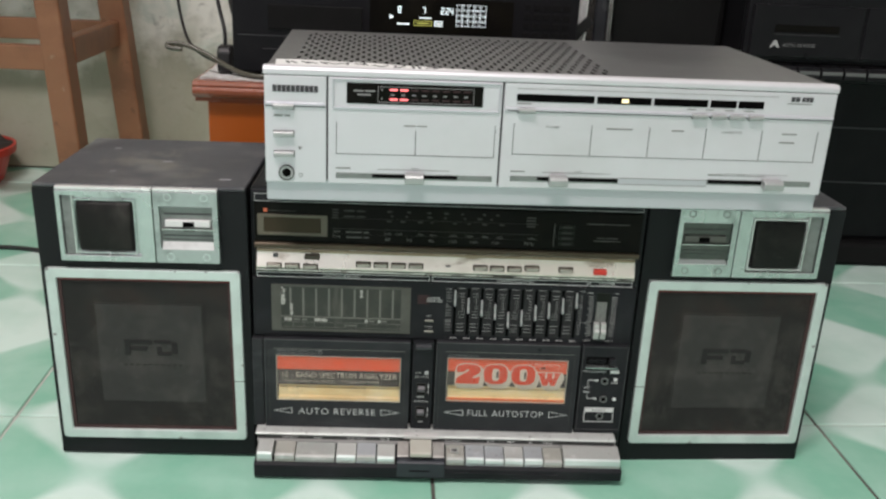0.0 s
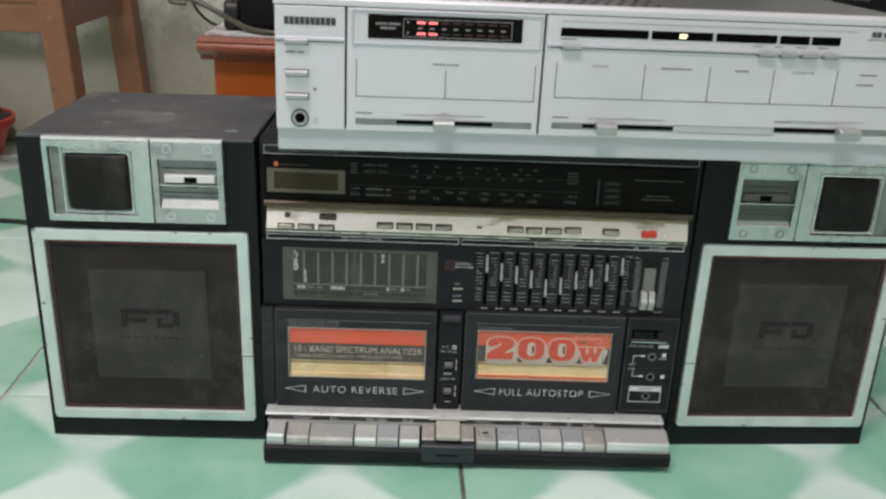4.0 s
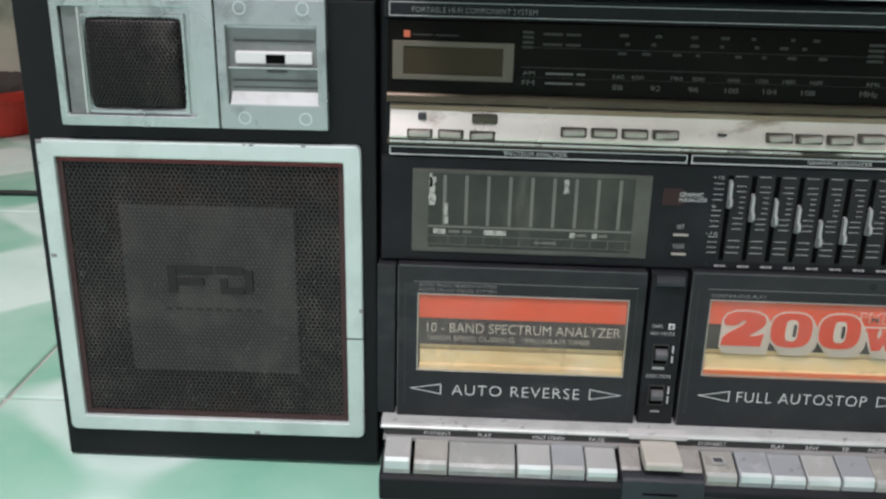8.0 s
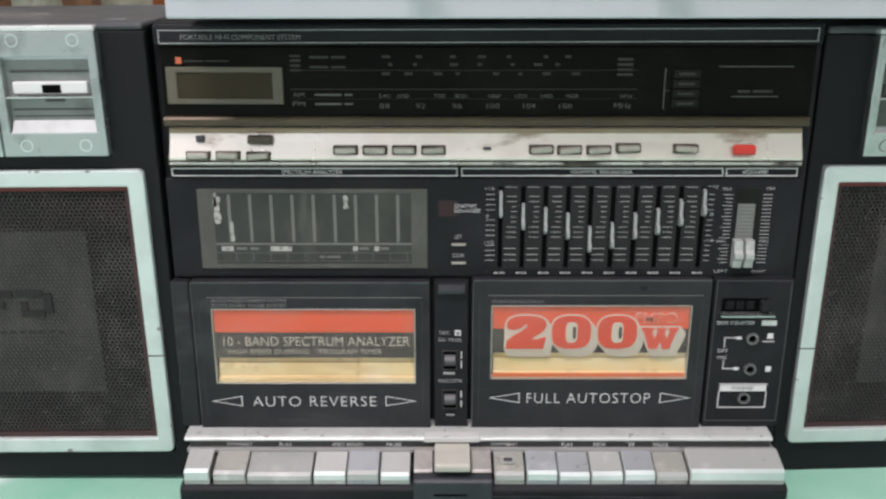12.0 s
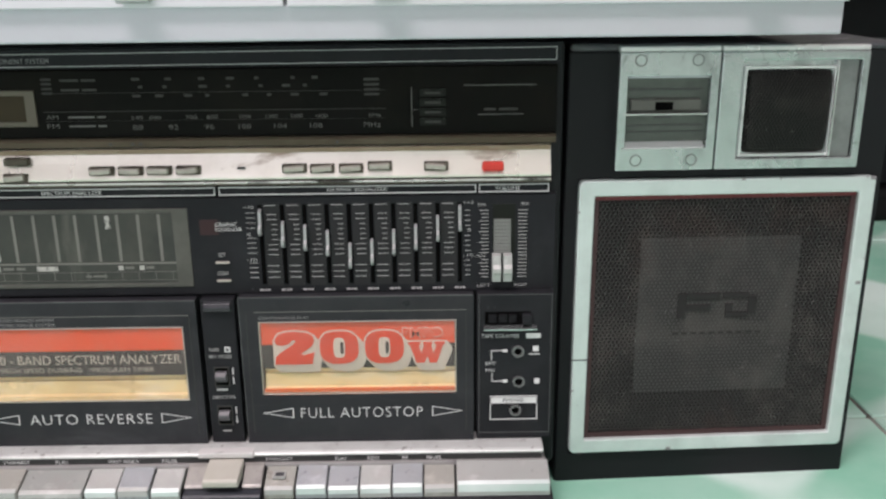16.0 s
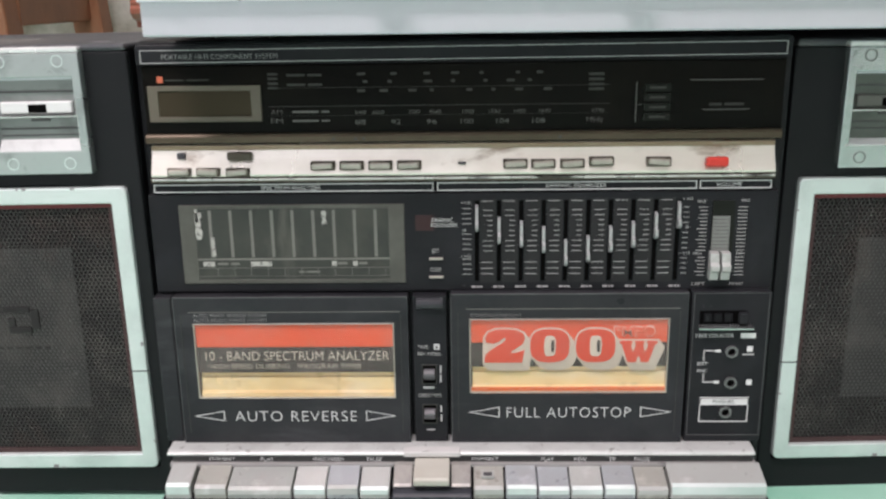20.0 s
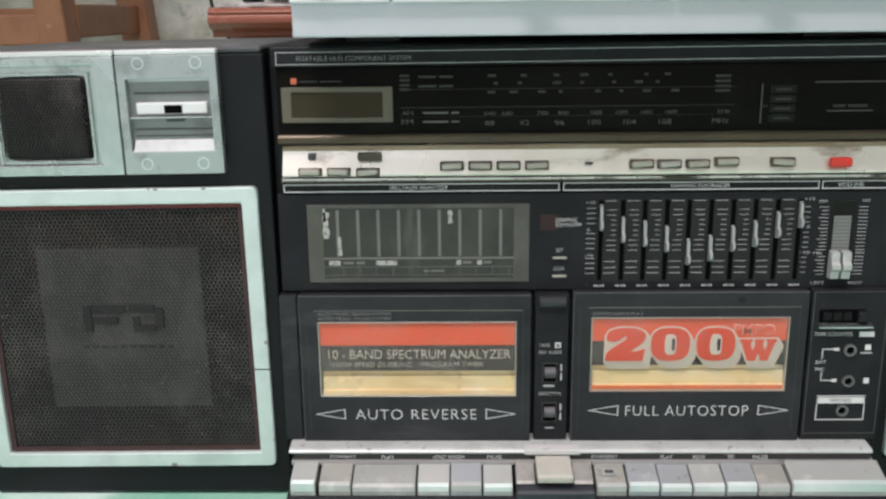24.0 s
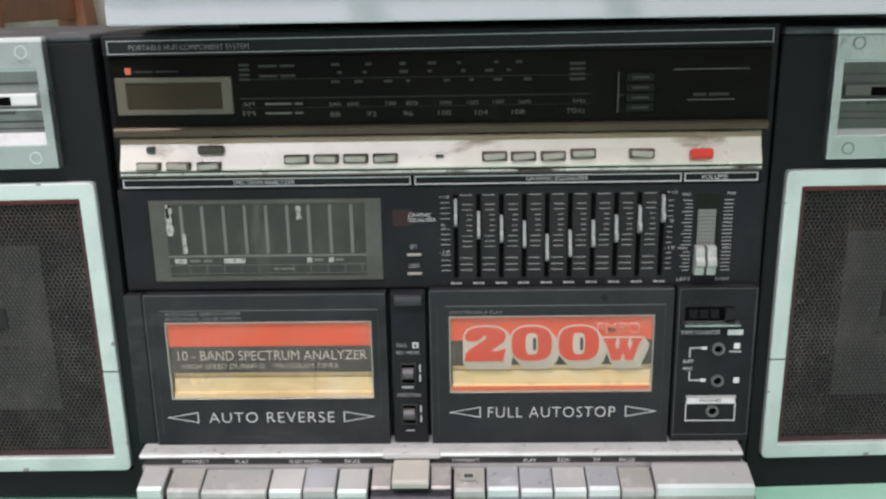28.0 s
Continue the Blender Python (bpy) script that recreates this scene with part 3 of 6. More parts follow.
def cyl_y(x, z, r, y0, y1, n=24, r2=None):
    bm = bmesh.new()
    bmesh.ops.create_cone(bm, cap_ends=True, segments=n, radius1=r, radius2=r if r2 is None else r2, depth=y1 - y0, matrix=Matrix.Translation((x, (y0 + y1) / 2, z)) @ Matrix.Rotation(radians(-90), 4, "X"))
    return bm


def tube_y(x, z, r, ri, y0, y1, n=24):
    """A short pipe along y: a ring with a hole."""
    bm = bmesh.new()
    rings = [[bm.verts.new((x + q * math.cos(a), y, z + q * math.sin(a))) for a in [2 * math.pi * k / n for k in range(n)]] for q, y in ((r, y1), (r, y0), (ri, y0), (ri, y1))]
    for a, b in zip(rings, rings[1:] + rings[:1]):
        for k in range(n):
            bm.faces.new((a[k], a[(k + 1) % n], b[(k + 1) % n], b[k]))
    return bm


def frame_z(x0, x1, y0, y1, z0, z1, w=0.0010):
    """A flat square rim lying face up."""
    return boxes([(x0, x1, y0, y0 + w, z0, z1), (x0, x1, y1 - w, y1, z0, z1), (x0, x0 + w, y0 + w, y1 - w, z0, z1), (x1 - w, x1, y0 + w, y1 - w, z0, z1)])


def sweep(points, r, n=10):
    """A round cable through the points."""
    cu = bpy.data.curves.new("path", "CURVE")
    cu.dimensions, cu.bevel_depth, cu.bevel_resolution, cu.use_fill_caps = "3D", r, 3, True
    sp = cu.splines.new("NURBS")
    sp.points.add(len(points) - 1)
    for p, q in zip(sp.points, points):
        p.co = (*q, 1)
    sp.use_endpoint_u, sp.order_u, sp.resolution_u = True, 4, 8
    ob = bpy.data.objects.new("path", cu)
    me = bpy.data.meshes.new_from_object(ob)
    bpy.data.objects.remove(ob)
    for p in me.polygons:
        p.use_smooth = True
    return me


def letters(s, x0, x1, z0, z1, y, depth=0.0002, offset=-0.012, shear=0.0, spacing=1.0):
    """The words s as a thin mesh that fills x0 to x1 and z0 to z1, its face at y."""
    cu = bpy.data.curves.new("words", "FONT")
    cu.body, cu.size, cu.extrude, cu.offset, cu.shear, cu.space_character, cu.resolution_u = s, 1, 0.1, offset, shear, spacing, 3
    ob = bpy.data.objects.new("words", cu)
    me = bpy.data.meshes.new_from_object(ob)
    bpy.data.objects.remove(ob)
    n = len(me.vertices)
    co = np.empty(n * 3)
    me.vertices.foreach_get("co", co)
    co = co.reshape(-1, 3)
    lo, hi = co.min(0), co.max(0)
    u = (co - lo) / np.maximum(hi - lo, 1e-9)
    outc = np.stack([x0 + u[:, 0] * (x1 - x0), y + (1 - u[:, 2]) * depth, z0 + u[:, 1] * (z1 - z0)], 1)
    me.vertices.foreach_set("co", outc.ravel())
    me.update()
    return me


def caption(s, x0, x1, z0, z1, y, material, parent, label="", **k):
    """Large words, each letter a part of its own."""
    bm = bmesh.new()
    bm.from_mesh(letters(s, x0, x1, z0, z1, y, **k))
    left = set(bm.verts)
    while left:
        seed = left.pop()
        found, todo = {seed}, [seed]
        while todo:
            for e in todo.pop().link_edges:
                for v in e.verts:
                    if v not in found:
                        found.add(v)
                        todo.append(v)
        left -= found
        order = {v: q for q, v in enumerate(sorted(found, key=lambda v: v.index))}
        me = bpy.data.meshes.new("letter")
        me.from_pydata([v.co[:] for v in order], [], [[order[v] for v in f.verts] for f in bm.faces if f.verts[0] in found])
        part("letter", me, material, parent, label)
    bm.free()


def wordbars(rows, y, depth=0.0002):
    """Bars for words too small to read: rows of x0, x1, z0, z1."""
    return boxes([(a, b, y, y + depth, c, d) for a, b, c, d in rows])


def word_parts(rows, y, material, parent):
    for r in rows:
        part("word", wordbars([r], y), material, parent)


def outline(x0, x1, z0, z1, w, y, depth=0.0002):
    return ring_y(x0, x1, z0, z1, w, y, y + depth)


def perforated(x0, x1, z0, z1, pitch, r, depth, stagger=True):
    """A sheet in the x-z plane at y = 0 with round holes punched through it, depth deep."""
    h = pitch * (0.866 if stagger else 1.0)
    nx, nz = int((x1 - x0) / pitch), int((z1 - z0) / h)
    sx, sz = (x1 - x0) / nx, (z1 - z0) / nz
    rect = [(-0.5, -0.5), (0, -0.5), (0.5, -0.5), (0.5, 0), (0.5, 0.5), (0, 0.5), (-0.5, 0.5), (-0.5, 0)]
    circ = [(math.cos(math.atan2(b, a)), math.sin(math.atan2(b, a))) for a, b in rect]
    vs, fs = [], []
    for j in range(nz):
        off = 0.25 if (stagger and j % 2) else (-0.25 if stagger else 0)
        for i in range(nx):
            cx, cz = x0 + (i + 0.5) * sx, z0 + (j + 0.5) * sz
            k = len(vs)
            hx = cx + off * sx
            vs += [(cx + a * sx, 0, cz + b * sz) for a, b in rect]
            vs += [(min(max(hx + a * r, cx - 0.49 * sx), cx + 0.49 * sx), 0, cz + b * r) for a, b in circ]
            vs += [(min(max(hx + a * r, cx - 0.49 * sx), cx + 0.49 * sx), depth, cz + b * r) for a, b in circ]
            for q in range(8):
                w = (q + 1) % 8
                fs += [(k + q, k + w, k + 8 + w, k + 8 + q), (k + 8 + q, k + 8 + w, k + 16 + w, k + 16 + q)]
    me = bpy.data.meshes.new("perforated_sheet")
    me.from_pydata(vs, [], fs)
    me.update()
    return me


def slotted(x0, x1, y0, y1, px, py, rx, ry, depth):
    """A flat sheet at z = 0 punched with short slots in rows, every second column shifted half a step."""
    nx, ny = int((x1 - x0) / px), int((y1 - y0) / py)
    sx, sy = (x1 - x0) / nx, (y1 - y0) / ny
    rect = [(-0.5, -0.5), (0, -0.5), (0.5, -0.5), (0.5, 0), (0.5, 0.5), (0, 0.5), (-0.5, 0.5), (-0.5, 0)]
    hole = [(-0.8, -0.85), (0, -1), (0.8, -0.85), (1, 0), (0.8, 0.85), (0, 1), (-0.8, 0.85), (-1, 0)]
    vs, fs = [], []
    for j in range(ny):
        for i in range(nx):
            cx, cy = x0 + (i + 0.5) * sx, y0 + (j + 0.5) * sy
            hy = cy + (0.24 if i % 2 else -0.24) * sy
            k = len(vs)
            vs += [(cx + a * sx, cy + b * sy, 0) for a, b in rect]
            vs += [(cx + a * rx, hy + b * ry, 0) for a, b in hole]
            vs += [(cx + a * rx, hy + b * ry, -depth) for a, b in hole]
            for q in range(8):
                w = (q + 1) % 8
                fs += [(k + q, k + w, k + 8 + w, k + 8 + q), (k + 8 + q, k + 8 + w, k + 16 + w, k + 16 + q)]
    me = bpy.data.meshes.new("slotted_sheet")
    me.from_pydata(vs, [], fs)
    bm = bmesh.new()
    bm.from_mesh(me)
    bmesh.ops.remove_doubles(bm, verts=bm.verts, dist=1e-5)
    bm.to_mesh(me)
    bm.free()
    me.update()
    return me


def seven(ch, x, z, w, h, t, y):
    """One figure of a lit display, drawn with thin segments."""
    on = {"8": "abcdefg", "7": "abc", "2": "abged", "4": "fgbc"}[ch]
    m = z + h / 2
    seg = {"a": (x, x + w, z + h - t, z + h), "d": (x, x + w, z, z + t), "g": (x, x + w, m - t / 2, m + t / 2), "f": (x, x + t, m, z + h), "b": (x + w - t, x + w, m, z + h), "e": (x, x + t, z, m), "c": (x + w - t, x + w, z, m)}
    return boxes([(seg[k][0], seg[k][1], y, y + 0.0004, seg[k][2], seg[k][3]) for k in on])


# ---- the room ----
def structure(name, bm, material, label):
    ob = part(name, bm, material)
    return tagged(ob, label, name.split("_")[0], kind="structure")


structure("wall_north", box(-1.9, 2.1, 0.93, 1.05, 0, 2.7), PLASTER, "stained grey-green plaster wall behind the cabinet")
structure("wall_west", box(-2.0, -1.9, -2.5, 1.05, 0, 2.7), CEIL, "plain plaster side wall")
structure("wall_east", box(2.1, 2.2, -2.5, 1.05, 0, 2.7), CEIL, "plain plaster side wall")
# The doorway is assumed, out of view, to suit the added fill.
structure("wall_south", boxes([(-1.9, -1.2, -2.5, -2.4, 0, 2.7), (0.0, 2.1, -2.5, -2.4, 0, 2.7), (-1.2, 0.0, -2.5, -2.4, 2.1, 2.7)]), CEIL, "plain plaster wall with an assumed, unseen doorway")
structure("ceiling", box(-2.0, 2.2, -2.5, 1.05, 2.7, 2.78), CEIL, "white painted ceiling")
floor = structure("floor", box(-2.0, 2.2, -2.6, 1.05, -0.06, -0.005), GROUT, "mint green marbled glazed tile floor with grey joints")


def tiles():
    pitch, gap, turn = 0.390, 0.0032, 1.5
    bm = box(-pitch / 2 + gap / 2, pitch / 2 - gap / 2, -pitch / 2 + gap / 2, pitch / 2 - gap / 2, -0.008, 0.0, 0.0009, 1)
    first = None
    base = pose(-0.0108, 0.0715, -0.003, 0, 0, turn)
    for i in range(0, 6):
        strip = part("joint", box(-0.0014, 0.0014, -2.42, 0.84, -0.0030, -0.0012), GROUTDARK, floor, "dirt-filled joint between tiles")
        strip.matrix_world = base @ pose(i * pitch, 0, 0)
    for i in range(-6, 7):
        for j in range(-8, 4):
            m = base @ pose((i + 0.5) * pitch, (j + 0.5) * pitch, 0)
            c = m.translation
            if not (-2.1 < c.x < 2.3 and -2.65 < c.y < 1.12):
                continue
            if c.x < -1.7 or c.x > 1.9 or c.y < -2.3 or c.y > 0.73:
                # edge tiles are cut to the walls
                cut = box(-pitch / 2 + gap / 2, pitch / 2 - gap / 2, -pitch / 2 + gap / 2, pitch / 2 - gap / 2, -0.008, 0.0, 0.0009, 1)
                cut.transform(m)
                for co, no in (((-1.9, 0, 0), (-1, 0, 0)), ((2.1, 0, 0), (1, 0, 0)), ((0, -2.4, 0), (0, -1, 0)), ((0, 0.93, 0), (0, 1, 0))):
                    r = bmesh.ops.bisect_plane(cut, geom=list(cut.verts) + list(cut.edges) + list(cut.faces), plane_co=co, plane_no=no, clear_outer=True)
                    bmesh.ops.holes_fill(cut, edges=[e for e in cut.edges if e.is_boundary])
                if cut.verts:
                    cut.transform(m.inverted())
                    ob = part("tile", cut, TILE, floor)
                    ob.matrix_world = m
                continue
            if first is None:
                first = part("tile", bm, TILE, floor)
                ob = first
            else:
                ob = new("tile", first.data)
                ob.parent = floor
            ob.matrix_world = m


# ---- the boombox ----
def leaned(bm, rise=0.0035):
    """Tips a strip a little, its left end lower."""
    for v in bm.verts:
        v.co.z += rise * v.co.x
    return bm


# outlines of the card's bold figures in a unit square
FIGURE_TWO = [(0.05, 0.60), (0.01, 0.74), (0.09, 0.90), (0.28, 0.99), (0.54, 1.0), (0.80, 0.97), (0.96, 0.87), (1.0, 0.72), (0.94, 0.56), (0.78, 0.42), (0.64, 0.31), (0.72, 0.28), (0.84, 0.31), (0.99, 0.37), (0.93, 0.0), (0.0, 0.0), (0.02, 0.22), (0.14, 0.36), (0.30, 0.48), (0.46, 0.60), (0.54, 0.70), (0.50, 0.76), (0.44, 0.72), (0.36, 0.63), (0.22, 0.58)]
FIGURE_W = [(0.0, 1.0), (0.34, 1.0), (0.34, 0.87), (0.29, 0.85), (0.36, 0.45), (0.44, 0.85), (0.40, 0.88), (0.40, 1.0), (0.66, 1.0), (0.66, 0.88), (0.62, 0.85), (0.69, 0.45), (0.77, 0.85), (0.72, 0.88), (0.72, 1.0), (1.0, 1.0), (1.0, 0.88), (0.95, 0.85), (0.78, 0.0), (0.58, 0.0), (0.52, 0.34), (0.44, 0.0), (0.22, 0.0), (0.05, 0.85), (0.0, 0.88)]
TURN = [2 * math.pi * k / 28 for k in range(28)]


def blunt(c, w, h):
    """A rounded upright loop about (0.5, 0.5)."""
    return [(0.5 + w / 2 * math.copysign(abs(math.cos(a)) ** c, math.cos(a)), 0.5 + h / 2 * math.copysign(abs(math.sin(a)) ** c, math.sin(a))) for a in TURN]


ROUND, SLIT = blunt(0.72, 1.0, 1.0), blunt(0.6, 0.30, 0.62)


def hull(loop):
    """The loop drawn tight round its outermost corners."""
    pts = sorted(set(loop))
    def half(seq):
        out = []
        for q in seq:
            while len(out) > 1 and (out[-1][0] - out[-2][0]) * (q[1] - out[-2][1]) - (out[-1][1] - out[-2][1]) * (q[0] - out[-2][0]) <= 0:
                out.pop()
            out.append(q)
        return out[:-1]
    return half(pts) + half(pts[::-1])


def grown(loop, d):
    """A convex loop pushed outwards by d."""
    n, out = len(loop), []
    for k in range(n):
        a, b, c = (Vector(loop[q % n]) for q in (k - 1, k, k + 1))
        e, f = (b - a).normalized(), (c - b).normalized()
        m = Vector((e.y + f.y, -e.x - f.x)).normalized()
        out.append(tuple(b + m * (d / max(0.6, m.dot(Vector((e.y, -e.x)))))))
    return out


def slab(loop, y0, y1, shift=(0, 0)):
    """A plate with that outline; shift moves its back, so that it leans away like a cast shadow of card."""
    bm = bmesh.new()
    a = [bm.verts.new((x, y0, z)) for x, z in loop]
    b = [bm.verts.new((x + shift[0], y1, z + shift[1])) for x, z in loop]
    for t in geometry.tessellate_polygon([[Vector((x, z, 0)) for x, z in loop]]):
        bm.faces.new([a[k] for k in t])
        bm.faces.new([b[k] for k in reversed(t)])
    for i in range(len(a)):
        j = (i + 1) % len(a)
        bm.faces.new((a[i], b[i], b[j], a[j]))
    return bm


def card_figure(door, shape, hole, x0, x1, z0, z1, y):
    put = lambda loop: [(x0 + u * (x1 - x0), z0 + v * (z1 - z0)) for u, v in loop]
    part("figure_edge", slab(grown(hull(put(shape)), 0.0009), y + 0.0000, y + 0.0009, (0.0030, -0.0042)), CREAM, door, "cream edge and thickness of the figure")
    part("figure", slab(put(shape), y - 0.0004, y + 0.0001), CARDRED, door, "bold red figure")
    if hole:
        part("figure_hole", slab(put(hole), y - 0.0006, y - 0.0003), CREAM, door)
        part("hole_line", slab(put([(0.5 + (u - 0.5) * 0.28 + 0.07, 0.5 + (v - 0.5) * 0.6) for u, v in hole]), y - 0.0008, y - 0.0005), DARKCARD, door)


def build_boombox():
    T = thing("boombox", "large black and silver twin-cassette boombox standing on the tiled floor", "boombox")
    part("body", box(-0.1655, 0.1605, 0.0035, 0.165, 0.012, 0.2475, 0.0035), CASE, T)
    bm = prism_x([(-0.034, 0.0012), (-0.035, 0.0125), (-0.032, 0.0145), (0.0, 0.018), (0.15, 0.018), (0.15, 0.0)], -0.1615, 0.1555, 0.0012)
    for v in bm.verts:
        v.co.z += 0.011 * v.co.x * (v.co.z < 0.006)
    part("base", bm, BLACK, T, "black plastic foot below the keys")
    for x in (-0.14, 0.135):
        part("foot", box(x - 0.012, x + 0.012, 0.0, 0.024, -0.003, 0.004, 0.001), BLACK, T)
    # title strip along the top
    top = part("title_strip", leaned(box(-0.1632, 0.1582, -0.0005, 0.006, 0.2365, 0.2462, 0.0008)), BLACK, T, "glossy black strip with a thin white outline")
    part("outline", leaned(outline(-0.1606, 0.1556, 0.2375, 0.2439, 0.00038, -0.0008, 0.0003)), TICKPRINT, top)
    part("lettering", letters("PORTABLE HI-FI COMPONENT SYSTEM", -0.1500, -0.0925, 0.2388, 0.2412, -0.0008), GREYPRINT, top, "small worn white capitals")
    # tuning dial behind dark glass
    dial = part("dial_panel", box(-0.1615, 0.1565, 0.0015, 0.006, 0.2015, 0.2355, 0.0006), DIALGLASS, T, "smoky dark tuning dial glass")
    part("indicator", box(-0.1538, -0.1508, 0.0008, 0.0016, 0.2272, 0.2304, 0.0003), REDLED, dial, "small red lamp")
    word_parts([(-0.1498, -0.1405, 0.2282, 0.2288), (-0.139, -0.128, 0.2282, 0.2288)], 0.0013, DIMMER, dial)
    part("display_rim", ring_y(-0.1590, -0.1022, 0.2078, 0.2258, 0.0052, 0.0002, 0.0016, 0.0004, wz=0.0026), LCDRIM, dial, "olive grey display surround")
    part("display", box(-0.1540, -0.1072, 0.0009, 0.0016, 0.2102, 0.2234), LCD, dial, "blank brown-grey display")
    y = 0.0012
    rows = []
    for z in (0.2304, 0.2282, 0.2258, 0.2236):
        rows += [(-0.0985, -0.0935, z, z + 0.0011)]
    for z in (0.2298, 0.2251):
        rows += [(-0.0890, -0.0800, z, z + 0.0011), (-0.0785, -0.0715, z, z + 0.0011)]
    word_parts(rows, y, DIMMER, dial)
    word_parts([(-0.0870, -0.0740, 0.2118, 0.2127), (-0.0725, -0.0685, 0.2118, 0.2127), (-0.0870, -0.0740, 0.2073, 0.2082), (-0.0725, -0.0685, 0.2073, 0.2082)], y, DIM, dial)
    part("scale_line", boxes([(-0.0990, 0.0710, y, y + 0.0002, 0.2148, 0.2151), (-0.0990, 0.0710, y, y + 0.0002, 0.2240, 0.2242), (-0.0990, 0.0710, y, y + 0.0002, 0.2102, 0.2103)]), DIMMER, dial)
    for s, x, z, w, h in (("AM", -0.0950, 0.2123, 0.0058, 0.0020), ("FM", -0.0950, 0.2078, 0.0058, 0.0024), ("MHz", 0.0640, 0.2070, 0.0082, 0.0026), ("kHz", 0.0655, 0.2118, 0.0060, 0.0018)):
        part("lettering", letters(s, x - w / 2, x + w / 2, z - h / 2, z + h / 2, y), DIM, dial)
    for k, s in enumerate(("88", "92", "96", "100", "104", "108")):
        x = -0.0530 + 0.0178 * k
        w = 0.0048 if len(s) == 2 else 0.0062
        part("lettering", letters(s, x - w / 2, x + w / 2, 0.2056, 0.2080, y), DIM, dial)
    for s, x in (("540", -0.0530), ("600", -0.0440), ("700", -0.0260), ("800", -0.0155), ("1000", 0.0010), ("1200", 0.0140), ("1400", 0.0265), ("1600", 0.0390)):
        part("lettering", letters(s, x - 0.0028, x + 0.0028, 0.2108, 0.2126, y), DIM, dial)
    rows = []
    rnd = random.Random(3)
    for z in (0.2218, 0.2262, 0.2300):
        x = -0.056 + rnd.uniform(0, 0.008)
        while x < 0.046:
            w = rnd.choice((0.002, 0.003, 0.004))
            rows.append((x, x + w, z, z + 0.0013))
            x += rnd.uniform(0.010, 0.019)
    for z in (0.2215, 0.2238, 0.2263, 0.2288):
        rows.append((0.0605, 0.0680, z, z + 0.0012))
    word_parts(rows, y, DIMMER, dial)
    part("band_selector", box(0.0765, 0.0820, 0.0008, 0.0018, 0.2045, 0.2290), DIALGLASS, dial, "dark upright slot")
    part("scale_line", boxes([(0.0838, 0.0842, y, y + 0.0002, 0.2055, 0.2252), (0.0842, 0.0870, y, y + 0.0002, 0.2140, 0.2142)]), DIM, dial)
    for z in (0.2062, 0.2110, 0.2158, 0.2206):
        part("band_window", box(0.0880, 0.1010, 0.0009, 0.0016, z, z + 0.0036), WINDOWDARK, dial)
    word_parts([(0.0905, 0.0985, z + 0.0013, z + 0.0024) for z in (0.2062, 0.2110, 0.2158, 0.2206)], 0.0006, DIMMER, dial)
    part("scale_line", boxes([(0.1100, 0.1460, y, y + 0.0002, 0.2257, 0.2261), (0.1170, 0.1400, y, y + 0.0002, 0.2112, 0.2116)]), DIM, dial)
    word_parts([(0.1200, 0.1260, 0.2133, 0.2145), (0.1275, 0.1370, 0.2133, 0.2145)], y, DIMMER, dial)
    # bronze lip and champagne control strip
    part("lip", prism_x([(0.006, 0.2020), (-0.0012, 0.2018), (-0.0022, 0.2004), (-0.0020, 0.1974), (0.006, 0.1960)], -0.1615, 0.1560, 0.0003), BRONZE, T, "dull bronze lip below the dial")
    for x in (-0.0670, -0.0560, -0.0520, 0.046):
        part("lip_mark", box(x, x + 0.0012, -0.0026, -0.0020, 0.1983, 0.1997), DARKPRINT, T)
    prof = [(0.006, 0.1962), (0.0016, 0.1961), (0.0012, 0.1952), (0.0010, 0.1940), (0.0008, 0.1925), (0.0004, 0.1908), (-0.0002, 0.1890), (-0.0010, 0.1871), (-0.0019, 0.1851), (-0.0027, 0.1833), (-0.0034, 0.1816), (-0.0033, 0.1807), (-0.0026, 0.1802), (0.006, 0.1800)]
    strip = part("control_strip", prism_x(prof, -0.1598, 0.1538), CHAMPAGNE, T, "champagne metal strip with a row of small push buttons", smooth=False)
    part("strip_glint_rim", box(-0.1598, 0.1540, -0.0032, 0.004, 0.1783, 0.1795, 0.0003), PEELCHROME, T, "added peeling chrome rim for the strip's broken glint")
    part("strip_edge", box(-0.1610, 0.1545, -0.0020, 0.006, 0.1770, 0.1799, 0.0006), BTNBROWN, T, "dark bronze seam under the strip")
    part("strip_upper", box(-0.1597, 0.1537, 0.0003, 0.0016, 0.1934, 0.1959, 0.0004), STRIPTAN, strip, "added tan edge with the strip's dark reflection")
    part("small_lens", box(-0.1464, -0.1426, -0.0018, 0.001, 0.1893, 0.1923, 0.0003), DARKPRINT, strip)
    part("push_button", box(-0.1208, -0.1085, -0.0034, 0.001, 0.1886, 0.1926, 0.0008), BTNBROWN, strip, "brown worn button")
    tilts = random.Random(12)
    for x0, dz in ((-0.1510, -0.0018), (-0.1362, -0.0018), (-0.1212, -0.0020), (-0.0780, 0.0009), (-0.0635, 0.0009), (-0.0490, 0.0009), (-0.0345, 0.0009), (0.0188, 0.0012), (0.0328, 0.0010), (0.0473, 0.0010), (0.0618, 0.0020), (0.0902, 0.0016)):
        # Brown plate shows as a dark outline, widest below the button.
        part("dark_button_surround", box(x0 - 0.0005, x0 + 0.0117, -0.0040, 0.0, 0.1826 + dz, 0.1868 + dz, 0.0004), BTNBROWN, strip)
        bm = box(x0 + 0.0003, x0 + 0.0107, -0.0062, -0.002, 0.1835 + dz, 0.1864 + dz, 0.0008)
        tilt = Matrix.Rotation(radians(tilts.uniform(-4.5, 4.5)), 4, "Y") @ Matrix.Rotation(radians(tilts.uniform(-6, 6)), 4, "Z")
